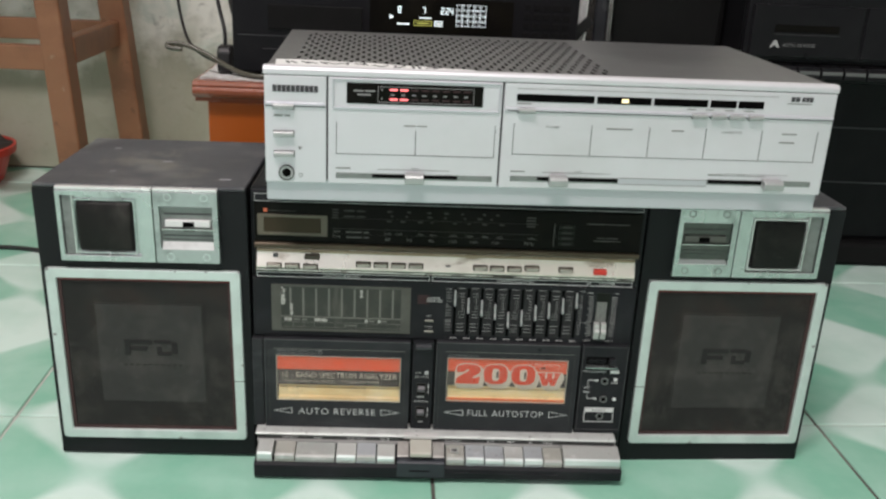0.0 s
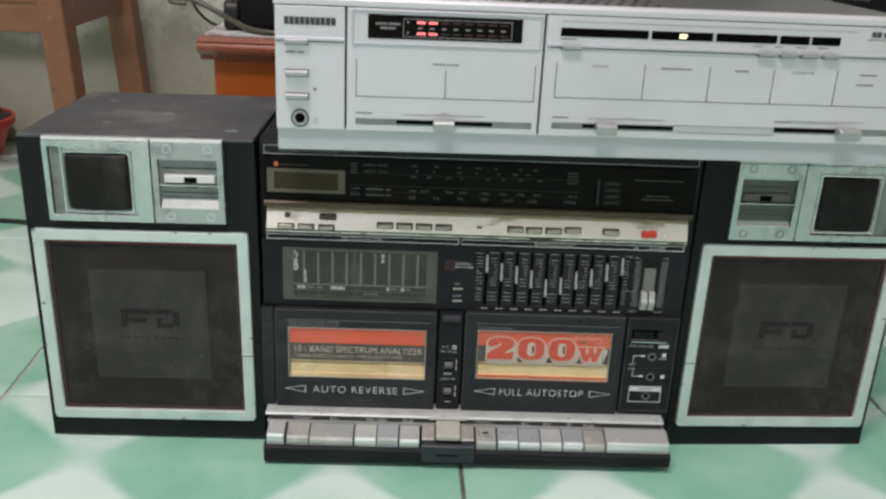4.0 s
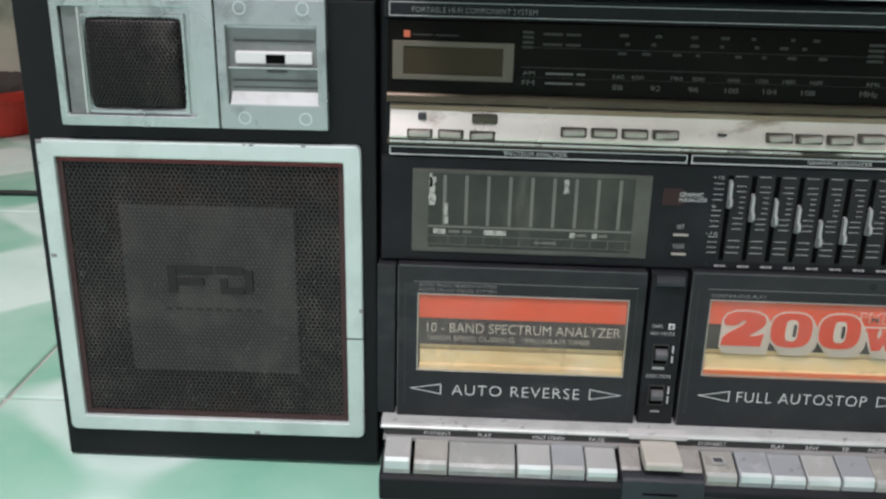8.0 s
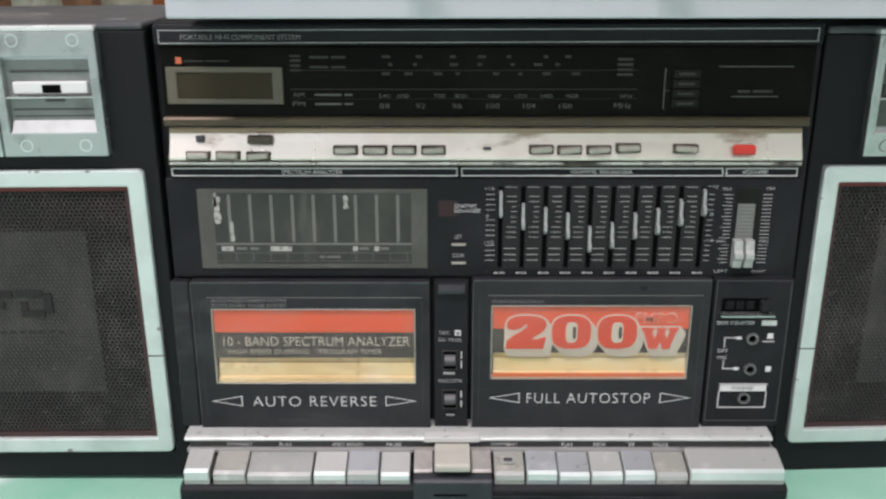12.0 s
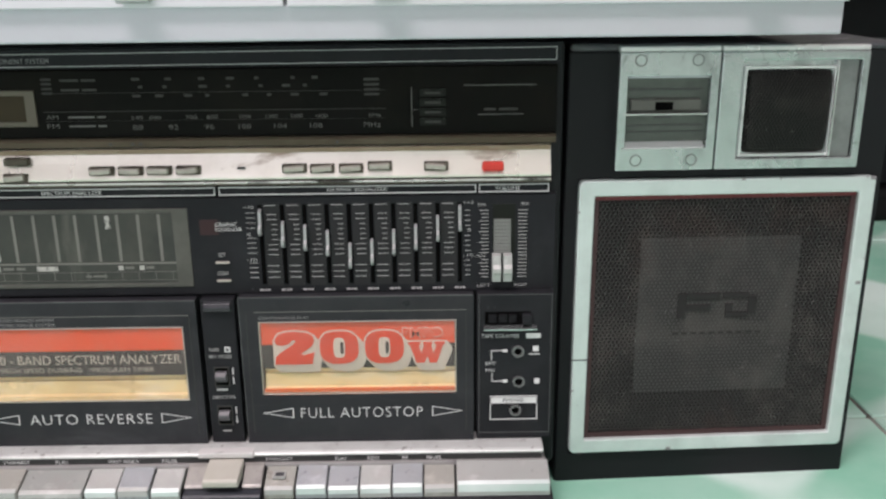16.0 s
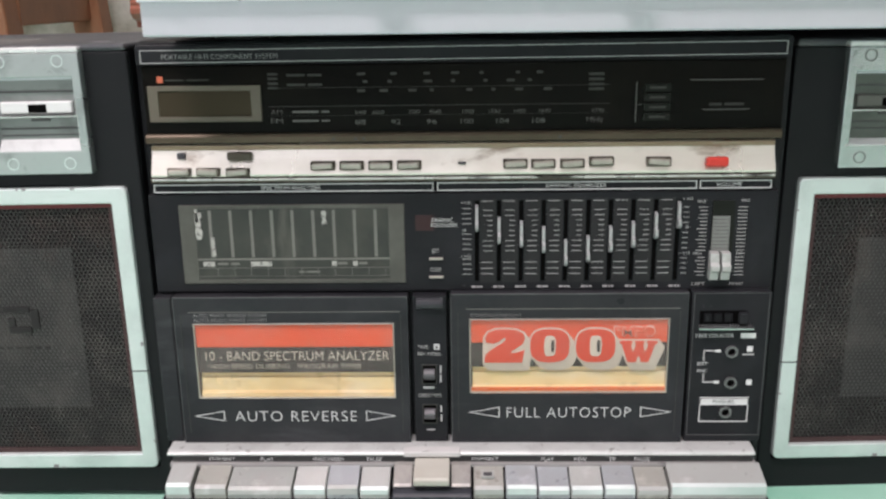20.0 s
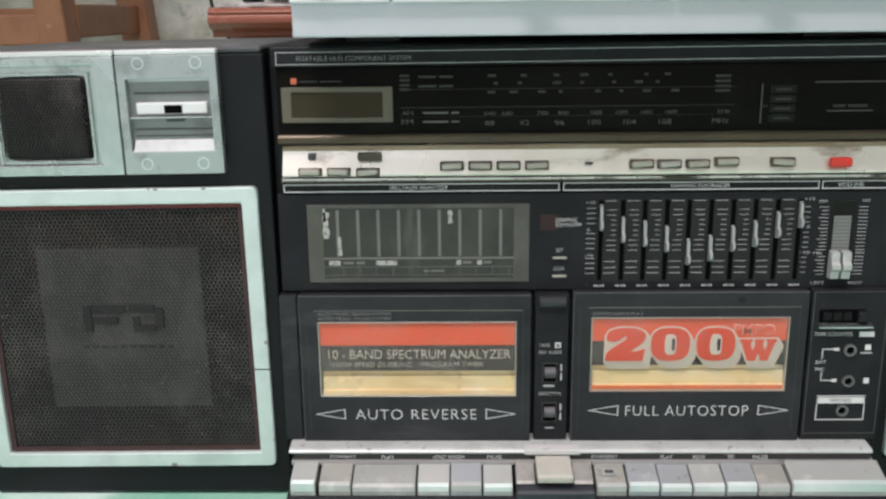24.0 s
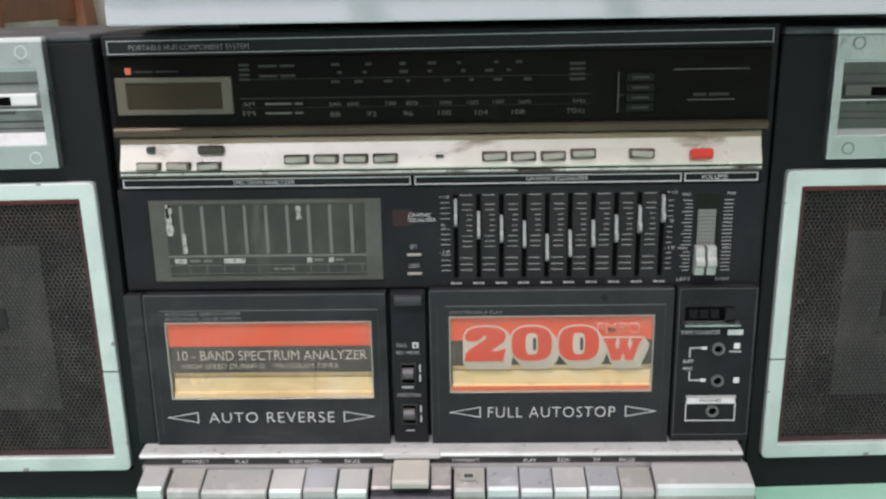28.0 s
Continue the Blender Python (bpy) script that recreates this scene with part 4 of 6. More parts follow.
        mid_at = Vector((x0 + 0.0056, -0.004, 0.1848 + dz))
        bmesh.ops.transform(bm, matrix=Matrix.Translation(mid_at) @ tilt @ Matrix.Translation(-mid_at), verts=bm.verts)
        part("push_button", bm, BTNGREY, strip)
    part("push_button", box(0.1188, 0.1298, -0.0066, -0.002, 0.1838, 0.1886, 0.0012), REDBTN, strip, "red power button")
    part("slot_mark", box(-0.0042, -0.0004, -0.0031, -0.001, 0.1860, 0.1868), DARKPRINT, strip)
    # legend bars
    for x0, x1, s, a, b in ((-0.1600, -0.0170, "SPECTRUM ANALYZER", -0.1050, -0.0745), (-0.0150, 0.1160, "GRAPHIC EQUALIZER", 0.0400, 0.0705), (0.1175, 0.1532, "VOLUME", 0.1255, 0.1385)):
        bar = part("legend_bar", box(x0 - 0.0005, x1 + 0.0005, -0.0006, 0.005, 0.1712, 0.1768, 0.0003), BLACK, T, "black legend bar outlined in white")
        part("outline", outline(x0, x1, 0.1719, 0.1761, 0.00045, -0.0009, 0.0003), WHITE, bar)
        part("lettering", letters(s, a, b, 0.1729, 0.1751, -0.0009), WHITE, bar)
    # equalizer section
    mid = part("equalizer_panel", box(-0.1640, 0.1575, 0.0, 0.006, 0.1178, 0.1708, 0.0008), BLACK, T, "black panel with meter window and sliders")
    part("meter_rim", ring_y(-0.1487, -0.0322, 0.1228, 0.1652, 0.0082, -0.0006, 0.0006, 0.0003, wz=0.0022), SPECRIM, mid, "green-grey meter surround")
    spec = part("meter_window", box(-0.1407, -0.0402, -0.0003, 0.0006, 0.1248, 0.1632), SPECBACK, mid, "green-grey spectrum meter with pale bars")
    for k in range(9):
        x = -0.1328 + 0.0107 * k
        part("meter_bar", box(x - 0.0008, x + 0.0008, -0.0006, -0.0002, 0.1372, 0.1622), SPECBAR, spec)
    for z, h in ((0.1356, 0.0010), (0.1312, 0.0002), (0.1268, 0.0001)):
        part("meter_line", box(-0.1407, -0.0402, -0.0006, -0.0002, z, z + h), SPECBAR, spec)
    for k in range(1, 12):
        part("meter_line", box(-0.1395 + 0.0088 * k, -0.1393 + 0.0088 * k, -0.0006, -0.0002, 0.1269, 0.1312), SPECBAR, spec)
    for a, b in ((-0.1380, -0.1320), (-0.1130, -0.1020), (-0.0705, -0.0680), (-0.0595, -0.0570)):
        part("legend_block", box(a, b, -0.0007, -0.0002, 0.1323, 0.1348), PEEL, spec)
    word_parts([(-0.1305, -0.1250, 0.1330, 0.1343), (-0.1235, -0.1190, 0.1330, 0.1343), (-0.0672, -0.0625, 0.1330, 0.1343), (-0.0562, -0.0520, 0.1330, 0.1343), (-0.0880, -0.0850, 0.1286, 0.1296), (-0.0842, -0.0770, 0.1286, 0.1296)], -0.0006, SPECBAR, spec)
    rnd = random.Random(11)

    def flake(x, z0, z1, w):
        pts, n = [], 7
        left = [(x - w * rnd.uniform(0.3, 0.6), z0 + (z1 - z0) * k / n) for k in range(n + 1)]
        right = [(x + w * rnd.uniform(0.25, 0.6), z0 + (z1 - z0) * k / n) for k in range(n, -1, -1)]
        return prism_y(left + right, -0.0009, -0.0003)
    part("peeled_patch", flake(-0.1388, 0.1470, 0.1612, 0.0034), PEEL, spec, "peeled pale patch")
    part("peeled_patch", flake(-0.1396, 0.1560, 0.1630, 0.0018), PEEL, spec)
    part("peeled_patch", flake(-0.1318, 0.1375, 0.1480, 0.0020), PEEL, spec)
    part("peeled_patch", flake(-0.0735, 0.1548, 0.1618, 0.0024), PEEL, spec)
    part("logo_patch", box(-0.0265, -0.0170, -0.0002, 0.001, 0.1508, 0.1590), DARKRED, mid, "dark red square")
    for s, a, b, z in (("GRAPHIC", -0.0185, -0.0072, 0.1552), ("EQUALIZER", -0.0185, -0.0050, 0.1525), ("SET", -0.0182, -0.0144, 0.1388), ("CLEAR", -0.0192, -0.0136, 0.1288)):
        part("lettering", letters(s, a, b, z, z + 0.0021, -0.0003), TICKPRINT if z < 0.14 else WHITE, mid)
    for z in (0.1353, 0.1253):
        part("push_button", box(-0.0198, -0.0125, -0.0014, 0.001, z, z + 0.0011, 0.0003), BTNGREY, mid)
    tops = (0.1645, 0.1580, 0.1560, 0.1530, 0.1460, 0.1480, 0.1530, 0.1555, 0.1602, 0.1655)
    for k in range(10):
        x = 0.0050 + 0.0114 * k
        if k < 9:
            part("scale_plate", box(x + 0.0016, x + 0.0098, -0.0001, 0.001, 0.1225, 0.1672), TICKPLATE, mid)
        slot = part("eq_slider", box(x - 0.0011, x + 0.0011, -0.0003, 0.002, 0.1236, 0.1664), GROOVE, mid, "narrow black slider slot")
        z1 = tops[k]
        part("knob", prism_x([(0.0, z1), (-0.0030, z1 - 0.0012), (-0.0034, z1 - 0.0078), (-0.0058, z1 - 0.0092), (-0.0058, z1 - 0.0118), (-0.0034, z1 - 0.0136), (0.0, z1 - 0.0142)], x - 0.00075, x + 0.00075, 0.0002), BUTTONSILVER, slot, "thin chrome slider knob")
        ticks = []
        for z in (0.1660, 0.1612, 0.1585, 0.1558, 0.1532, 0.1504, 0.1478, 0.1450, 0.1423, 0.1396, 0.1335, 0.1302, 0.1272):
            w = 0.0030 if z in (0.1532, 0.1504, 0.1558, 0.1478) else 0.0052
            ticks.append((x + 0.0022, x + 0.0022 + 0.0060, z, z + 0.00026) if z in (0.1660, 0.1335, 0.1302, 0.1272) else (x + 0.0032 + (0.0052 - w), x + 0.0082, z, z + 0.00024))
        if k < 9:
            part("tick_scale", wordbars(ticks, -0.0003), TICKPRINT, mid)
        word_parts([(x - 0.0028, x - 0.0006, 0.1198, 0.1208), (x - 0.0001, x + 0.0009, 0.1198, 0.1208), (x + 0.0013, x + 0.0027, 0.1198, 0.1208)], -0.0003, TICKPRINT, mid)
    zs = [0.1622 - 0.0027 * i for i in range(14)]

    def clear(z, words):
        return not any(w - 0.0007 < z < w + 0.0021 for w in words)
    part("tick_scale", wordbars([(-0.0025, 0.0022, z, z + 0.00026) for z in zs if clear(z, (0.1645, 0.1500, 0.1362))], -0.0003), TICKPRINT, mid)
    part("tick_scale", wordbars([(0.1102, 0.1130, z, z + 0.00026) for z in zs if clear(z, (0.1657, 0.1510, 0.1372))], -0.0003), TICKPRINT, mid)
    for s, x, z in (("+10", -0.0008, 0.1645), ("0", -0.0015, 0.1500), ("-10", -0.0008, 0.1362), ("+10", 0.1120, 0.1657), ("0", 0.1125, 0.1510), ("-10", 0.1120, 0.1372)):
        w = 0.00085 * len(s)
        part("lettering", letters(s, x - w, x + w, z, z + 0.0016, -0.0003), TICKPRINT, mid)
    # volume sliders
    vol = part("volume_slider", box(0.1248, 0.1362, -0.0004, 0.002, 0.1240, 0.1655), WINDOWDARK, mid, "pair of volume slots")
    for i in range(10):
        part("plate_rib", box(0.1252, 0.1340, -0.0009, 0.0, 0.1388 + 0.0019 * i, 0.1404 + 0.0019 * i), RIBGREY, vol)
    for x0 in (0.1243, 0.1301):
        part("knob", prism_x([(0, 0.1392), (-0.0045, 0.1388), (-0.0050, 0.1340), (-0.0068, 0.1325), (-0.0068, 0.1300), (-0.0050, 0.1285), (-0.0045, 0.1246), (0, 0.1243)], x0, x0 + 0.0045, 0.0003), KEYPALE, vol, "ribbed pale slider knob")
    part("tick_scale", wordbars([(0.1188 if i % 3 else 0.1175, 0.1225, 0.1620 - 0.0019 * i, 0.1623 - 0.0019 * i) for i in range(20) if clear(0.1620 - 0.0019 * i, (0.1368,))] + [(0.1378, 0.1425, 0.1620 - 0.0019 * i, 0.1623 - 0.0019 * i) for i in range(20) if clear(0.1620 - 0.0019 * i, (0.1368,))], -0.0003), TICKPRINT, mid)
    for s, x, z in (("MAX", 0.1192, 0.1645), ("MAX", 0.1412, 0.1648), ("MIN", 0.1185, 0.1368), ("MIN", 0.1405, 0.1368)):
        part("lettering", letters(s, x - 0.0021, x + 0.0021, z, z + 0.0015, -0.0003), TICKPRINT, mid)
    for s, x in (("LEFT", 0.1200), ("RIGHT", 0.1395)):
        part("lettering", letters(s, x - 0.0035, x + 0.0035, 0.1205, 0.1220, -0.0003), TICKPRINT, mid)
    # the lower front: cassette doors, switches, sockets
    Y = -0.006
    part("side_post", box(-0.1655, -0.1560, -0.0045, 0.006, 0.0330, 0.1165, 0.0008), DOORBLACK, T)
    for which in (0, 1):
        dx0, dx1 = ((-0.1548, -0.0312), (-0.0088, 0.1145))[which]
        x0, x1, z0, z1 = ((-0.1447, -0.0390, 0.0600, 0.1022), (0.0012, 0.1050, 0.0628, 0.1042))[which]
        dz0, dz1 = ((0.0334, 0.1170), (0.0335, 0.1182))[which]
        # the front is a frame round a real opening
        bm = boxes([(dx0, x0, Y, 0.0035, dz0, dz1), (x1, dx1, Y, 0.0035, dz0, dz1), (x0, x1, Y, 0.0035, dz0, z0), (x0, x1, Y, 0.0035, z1, dz1)])
        bmesh.ops.remove_doubles(bm, verts=bm.verts, dist=1e-5)
        door = part("cassette_door", bm, DOORBLACK, T, ("charcoal cassette door with a red and gold card in its window", "charcoal cassette door with a bold red wattage card")[which])
        part("window_rim", ring_y(x0 - 0.0003, x1 + 0.0003, z0 - 0.0003, z1 + 0.0003, 0.0007, Y - 0.0004, Y + 0.002, 0.0002), BTNGREY, door, "thin dull silver rim")
        part("door_line", boxes([(dx0 + 0.008, dx1 - 0.004, Y - 0.0002, Y, dz1 - 0.0085, dz1 - 0.0081)]), DIM, door)
        for xl in (dx0 + 0.0035, dx1 - 0.0042):
            part("door_line", box(xl, xl + 0.0003, Y - 0.0002, Y, dz0 + 0.006, dz1 - 0.0100), DIMMER, door)
        part("door_edge", box(dx0 + 0.0004, dx1 - 0.0004, Y - 0.0002, Y + 0.001, dz1 - 0.0005, dz1 + 0.0001), EDGEGREY, door)
        part("door_edge", box(dx0 - 0.0001, dx0 + 0.0003, Y - 0.0002, Y + 0.001, dz0, dz1 - 0.0006), EDGEGREY, door)
        zr = z1 - 0.0133
        zg = z0 + 0.0142
        if which == 0:
            part("red_band", box(x0 + 0.0006, x1 - 0.0006, Y + 0.0008, Y + 0.0018, zr, z1 - 0.0006), REDCARD, door)
            part("dark_band", box(x0 + 0.0006, x1 - 0.0006, Y + 0.0010, Y + 0.0018, zg, zr), DARKCARD, door)
            caption("10 - BAND SPECTRUM ANALYZER", x0 + 0.0048, x1 - 0.0028, zr - 0.0077, zr - 0.0026, Y + 0.0007, CREAM, door, "cream capital")
            part("lettering", letters("*HIGH SPEED DUBBING   *PROGRAM TIMER", x0 + 0.0050, x1 - 0.0175, zr - 0.0124, zr - 0.0096, Y + 0.0007), FADEDCREAM, door, "small faded capitals")
            for k, s in enumerate(("AUTO MUSIC SEARCH SYSTEM", "AUTO MUSIC PAUSE SYSTEM")):
                part("lettering", letters(s, x0 + 0.0002, x0 + 0.0390, z1 + 0.0040 - 0.0026 * k, z1 + 0.0056 - 0.0026 * k, Y - 0.0003), GREYPRINT, door)
        else:
            part("red_band", box(x0 + 0.0006, x1 - 0.0006, Y + 0.0010, Y + 0.0018, zr, z1 - 0.0006), REDCARD, door)
            part("dark_band", box(x0 + 0.0006, x1 - 0.0006, Y + 0.0014, Y + 0.0022, zg, zr), DARKCARD, door)
            part("orange_band", box(x0 + 0.0006, x1 - 0.0006, Y + 0.0001, Y + 0.0012, z0 + 0.0006, z0 + 0.0028), ORANGECARD, door)
            part("lettering", letters("CONTINUOUS PLAY", x0 + 0.0002, x0 + 0.0270, z1 + 0.0016, z1 + 0.0032, Y - 0.0003), GREYPRINT, door)
            za, zb = z0 + 0.0172, z1 - 0.0055
            card_figure(door, FIGURE_TWO, [], x0 + 0.0075, x0 + 0.0288, za, zb, Y)
            for a in (0.0316, 0.0556):
                card_figure(door, ROUND, SLIT, x0 + a, x0 + a + 0.0206, za, zb, Y)
            card_figure(door, FIGURE_W, [], x0 + 0.0785, x0 + 0.0980, za, z1 - 0.0122, Y)
            part("lettering", letters("PMPO", x1 - 0.0285, x1 - 0.0068, z1 - 0.0100, z1 - 0.0042, Y + 0.0006, 0.0004, offset=0.012), CREAM, door)
            part("lettering", letters("PMPO", x1 - 0.0281, x1 - 0.0072, z1 - 0.0095, z1 - 0.0047, Y + 0.0003, 0.0004, offset=0.0), REDCARD, door)
        # gold tray behind the lower part of the window
        part("gold_tray", prism_x([(Y + 0.0030, zg), (Y + 0.0038, zg - 0.0030), (Y + 0.0034, zg - 0.0034), (Y + 0.0026, zg - 0.0036), (Y + 0.0020, z0 + 0.0034), (Y + 0.0006, z0 + 0.0026), (Y + 0.0004, z0 + 0.0004), (0.0035, z0 + 0.0004), (0.0035, zg)], x0 + 0.0012, x1, 0.0), GOLD, door, "pale gold tray behind the window")
        pane = part("window_pane", box(x0, x1, Y - 0.0010 - 0.0004 * which, Y - 0.0009, z0, z1), CLEAR, door, "clear plastic pane")
        pane.visible_shadow = False
        # caption and arrows
        if which == 0:
            ca, cb, cz, ta, tb = -0.1263, -0.0602, 0.0462, -0.1487, -0.0383
            s = "AUTO REVERSE"
        else:
            ca, cb, cz, ta, tb = 0.0207, 0.0868, 0.0482, 0.0000, 0.1088
            s = "FULL AUTOSTOP"
        caption(s, ca, cb, cz, cz + 0.0058, Y - 0.0003, WHITE, door, "large white capital", spacing=1.12, offset=-0.019)
        for tip, back in ((ta, ta + 0.0168), (tb, tb - 0.0168)):
            def tri(k):
                sgn = 1 if back > tip else -1
                return [(tip + sgn * k * 4.2, cz + 0.0031), (back - sgn * k, cz + 0.0062 - k * 1.1), (back - sgn * k, cz - k * 0 + 0.0 + k * 1.1)]
            o, i = tri(0), tri(0.0005)
            bm = bmesh.new()
            vo = [bm.verts.new((x, Y - 0.0003, z)) for x, z in o]
            vi = [bm.verts.new((x, Y - 0.0003, z)) for x, z in i]
            for k in range(3):
                bm.faces.new((vo[k], vo[(k + 1) % 3], vi[(k + 1) % 3], vi[k]))
            part("arrow_outline", bm, WHITE, door)
    sw = part("switch_panel", box(-0.0288, -0.0110, Y + 0.0008, 0.006, 0.0335, 0.1172, 0.0006), BLACK, T, "narrow black panel with two slide switches")
    for zc in (0.0735, 0.0505):
        s1 = part("slide_switch", box(-0.0240, -0.0172, Y + 0.0003, 0.004, zc - 0.0055, zc + 0.0045), GROOVE, sw, "recessed slide switch")
        part("knob", prism_x([(Y + 0.002, zc + 0.0030), (Y - 0.0012, zc + 0.0028), (Y - 0.0032, zc + 0.0012), (Y - 0.0032, zc - 0.0004), (Y - 0.0010, zc - 0.0030), (Y + 0.002, zc - 0.0032)], -0.0236, -0.0176, 0.0004), KNOBGREY, s1)
        part("switch_rim", ring_y(-0.0246, -0.0166, zc - 0.0062, zc + 0.0052, 0.0006, Y + 0.0004, Y + 0.002), DIMMER, sw)
        part("switch_marks", wordbars([(-0.0148, -0.0142, zc + 0.0005, zc + 0.0045), (-0.0148, -0.0142, zc - 0.0050, zc - 0.0010)], Y + 0.0005), WHITE, sw)
    for word, a, b, z in (("TAPE", -0.0265, -0.0210, 0.0878), ("REV. MODE", -0.0265, -0.0145, 0.0838), ("DIRECTION", -0.0265, -0.0145, 0.0600)):
        part("lettering", letters(word, a, b, z, z + 0.0018, Y + 0.0005), TICKPRINT, sw)
    word_parts([(-0.0240, -0.0180, 0.0648, 0.0660), (-0.0225, -0.0180, 0.0403, 0.0410)], Y + 0.0005, TICKPRINT, sw)
    word_parts([(-0.0172, -0.0158, 0.0878, 0.0894)], Y + 0.0003, DARKPRINT, sw)
    part("white_square", box(-0.0180, -0.0150, Y + 0.0005, Y + 0.001, 0.0872, 0.0902), WHITE, sw)
    part("small_lever", prism_x([(Y + 0.002, 0.1165), (Y + 0.0004, 0.1160), (Y - 0.0012, 0.1150), (Y - 0.0020, 0.1132), (Y - 0.0016, 0.1112), (Y + 0.0002, 0.1098), (Y + 0.002, 0.1092)], -0.0268, -0.0128, 0.0003), GLOSSBLACK, sw, "rounded glossy lever")
    # socket panel
    jp = part("socket_panel", box(0.1162, 0.1570, Y + 0.0006, 0.006, 0.0335, 0.1186, 0.0008), BLACK, T, "black panel with tape counter and sockets")
    part("outline", outline(0.1172, 0.1560, 0.0372, 0.1180, 0.0004, Y + 0.0003), EDGEGREY, jp)
    ctr = part("tape_counter", box(0.1205, 0.1445, Y + 0.0002, 0.002, 0.1010, 0.1082, 0.0004), GROOVE, jp, "three-digit tape counter")
    for k in range(3):
        part("digit_wheel", box(0.1225 + 0.0052 * k, 0.1268 + 0.0052 * k, Y - 0.0006, Y + 0.001, 0.1022, 0.1070, 0.0005), HIFI, ctr)
    part("reset_button", box(0.1402, 0.1452, Y - 0.0026, Y + 0.001, 0.1018, 0.1076, 0.0007), BLACK, ctr)
    part("counter_sill", prism_x([(Y + 0.0008, 0.1008), (Y - 0.0030, 0.0996), (Y - 0.0030, 0.0988), (Y + 0.0008, 0.0978)], 0.1198, 0.1478), ALU, jp, "grey metal sill")
    part("lettering", letters("TAPE COUNTER", 0.1188, 0.1388, 0.0935, 0.0955, Y + 0.0003), WHITE, jp)
    part("white_square", box(0.1425, 0.1502, Y + 0.0003, Y + 0.001, 0.0930, 0.0958), WHITE, jp)
    for x, z in ((0.1382, 0.0856), (0.1388, 0.0680), (0.1372, 0.0510)):
        j = part("socket", tube_y(x, z, 0.0033, 0.0021, Y - 0.0008, Y + 0.002), RINGGREY, jp, "small round jack socket", smooth=False)
        part("socket_hole", cyl_y(x, z, 0.0020, Y + 0.0002, Y + 0.001, 16), GROOVE, j)
    part("white_square", box(0.1462, 0.1492, Y + 0.0003, Y + 0.001, 0.0855, 0.0885), WHITE, jp)
    part("white_square", box(0.1472, 0.1500, Y + 0.0003, Y + 0.001, 0.0665, 0.0695), WHITE, jp)
    word_parts([(0.1440, 0.1500, 0.0835, 0.0843)], Y + 0.0003, TICKPRINT, jp)
    part("lettering", letters("EXT", 0.1210, 0.1262, 0.0778, 0.0796, Y + 0.0003), WHITE, jp)
    part("lettering", letters("MIC", 0.1210, 0.1258, 0.0738, 0.0755, Y + 0.0003), WHITE, jp)
    part("bracket_line", boxes([(0.1238, 0.1242, Y + 0.0003, Y + 0.0006, 0.0805, 0.0862), (0.1238, 0.1300, Y + 0.0003, Y + 0.0006, 0.0858, 0.0862), (0.1242, 0.1246, Y + 0.0003, Y + 0.0006, 0.0680, 0.0730), (0.1242, 0.1305, Y + 0.0003, Y + 0.0006, 0.0680, 0.0684), (0.1300, 0.1326, Y + 0.0002, Y + 0.0006, 0.0852, 0.0866), (0.1302, 0.1328, Y + 0.0002, Y + 0.0006, 0.0674, 0.0690)]), WHITE, jp)
    part("outline", outline(0.1233, 0.1492, 0.0452, 0.0590, 0.0005, Y + 0.0002), WHITE, jp)
    part("white_label", box(0.1233, 0.1492, Y + 0.0002, Y + 0.001, 0.0550, 0.0594), WHITE, jp)
    part("lettering", letters("PHONES", 0.1305, 0.1415, 0.0560, 0.0578, Y + 0.0000), DARKPRINT, jp)
    # silver shelf, caption band and piano keys
    part("key_shelf", prism_x([(0.004, 0.0332), (-0.0055, 0.0332), (-0.0135, 0.0326), (-0.0158, 0.0317), (-0.0156, 0.0302), (0.004, 0.0302)], -0.1625, 0.1520, 0.0006), SHELF, T, "worn silver shelf above the keys")
    band = part("caption_band", box(-0.1600, 0.1510, -0.0146, 0.002, 0.0250, 0.0303), BANDGREY, T, "dark caption band over the keys")
    for word, a, b in (("STOP/EJECT", -0.1400, -0.1260), ("PLAY", -0.1120, -0.1050), ("<FAST WIND>", -0.0840, -0.0670), ("PAUSE", -0.0545, -0.0465), ("STOP/EJECT", 0.0015, 0.0160), ("PLAY", 0.0390, 0.0455), ("REW", 0.0565, 0.0630), ("FF", 0.0755, 0.0785), ("PAUSE", 0.0885, 0.0965)):
        part("lettering", letters(word, a, b, 0.0268, 0.0290, -0.0149, offset=-0.005), WHITE, band)
    part("band_edge", box(-0.1610, 0.1530, -0.0168, 0.0, 0.0240, 0.0264, 0.0004), EDGEPALE, T, "pale worn rail behind the keys")
    keys = [(a + 0.0014, b + 0.0014, k) for a, b, k in ((-0.1608, -0.1474, 1), (-0.1456, -0.1285, 0), (-0.1280, -0.0942, 0), (-0.0932, -0.0762, 2), (-0.0757, -0.0592, 0), (-0.0584, -0.0428, 2), (0.0012, 0.0170, 0), (0.0180, 0.0342, 2), (0.0348, 0.0512, 2), (0.0518, 0.0684, 2), (0.0690, 0.0852, 2), (0.0858, 0.1022, 0), (0.1032, 0.1526, 1))]
    for n, (a, b, kind) in enumerate(keys):
        dz = 0.0016 if kind == 1 else (0.0, 0.0006, -0.0004)[n % 3]
        prof = [(-0.0150, 0.0246 + dz), (-0.0165, 0.0250 + dz), (-0.0300, 0.0208 + dz), (-0.0318, 0.0198 + dz), (-0.0322, 0.0142), (-0.0300, 0.0138), (-0.0150, 0.0138)]
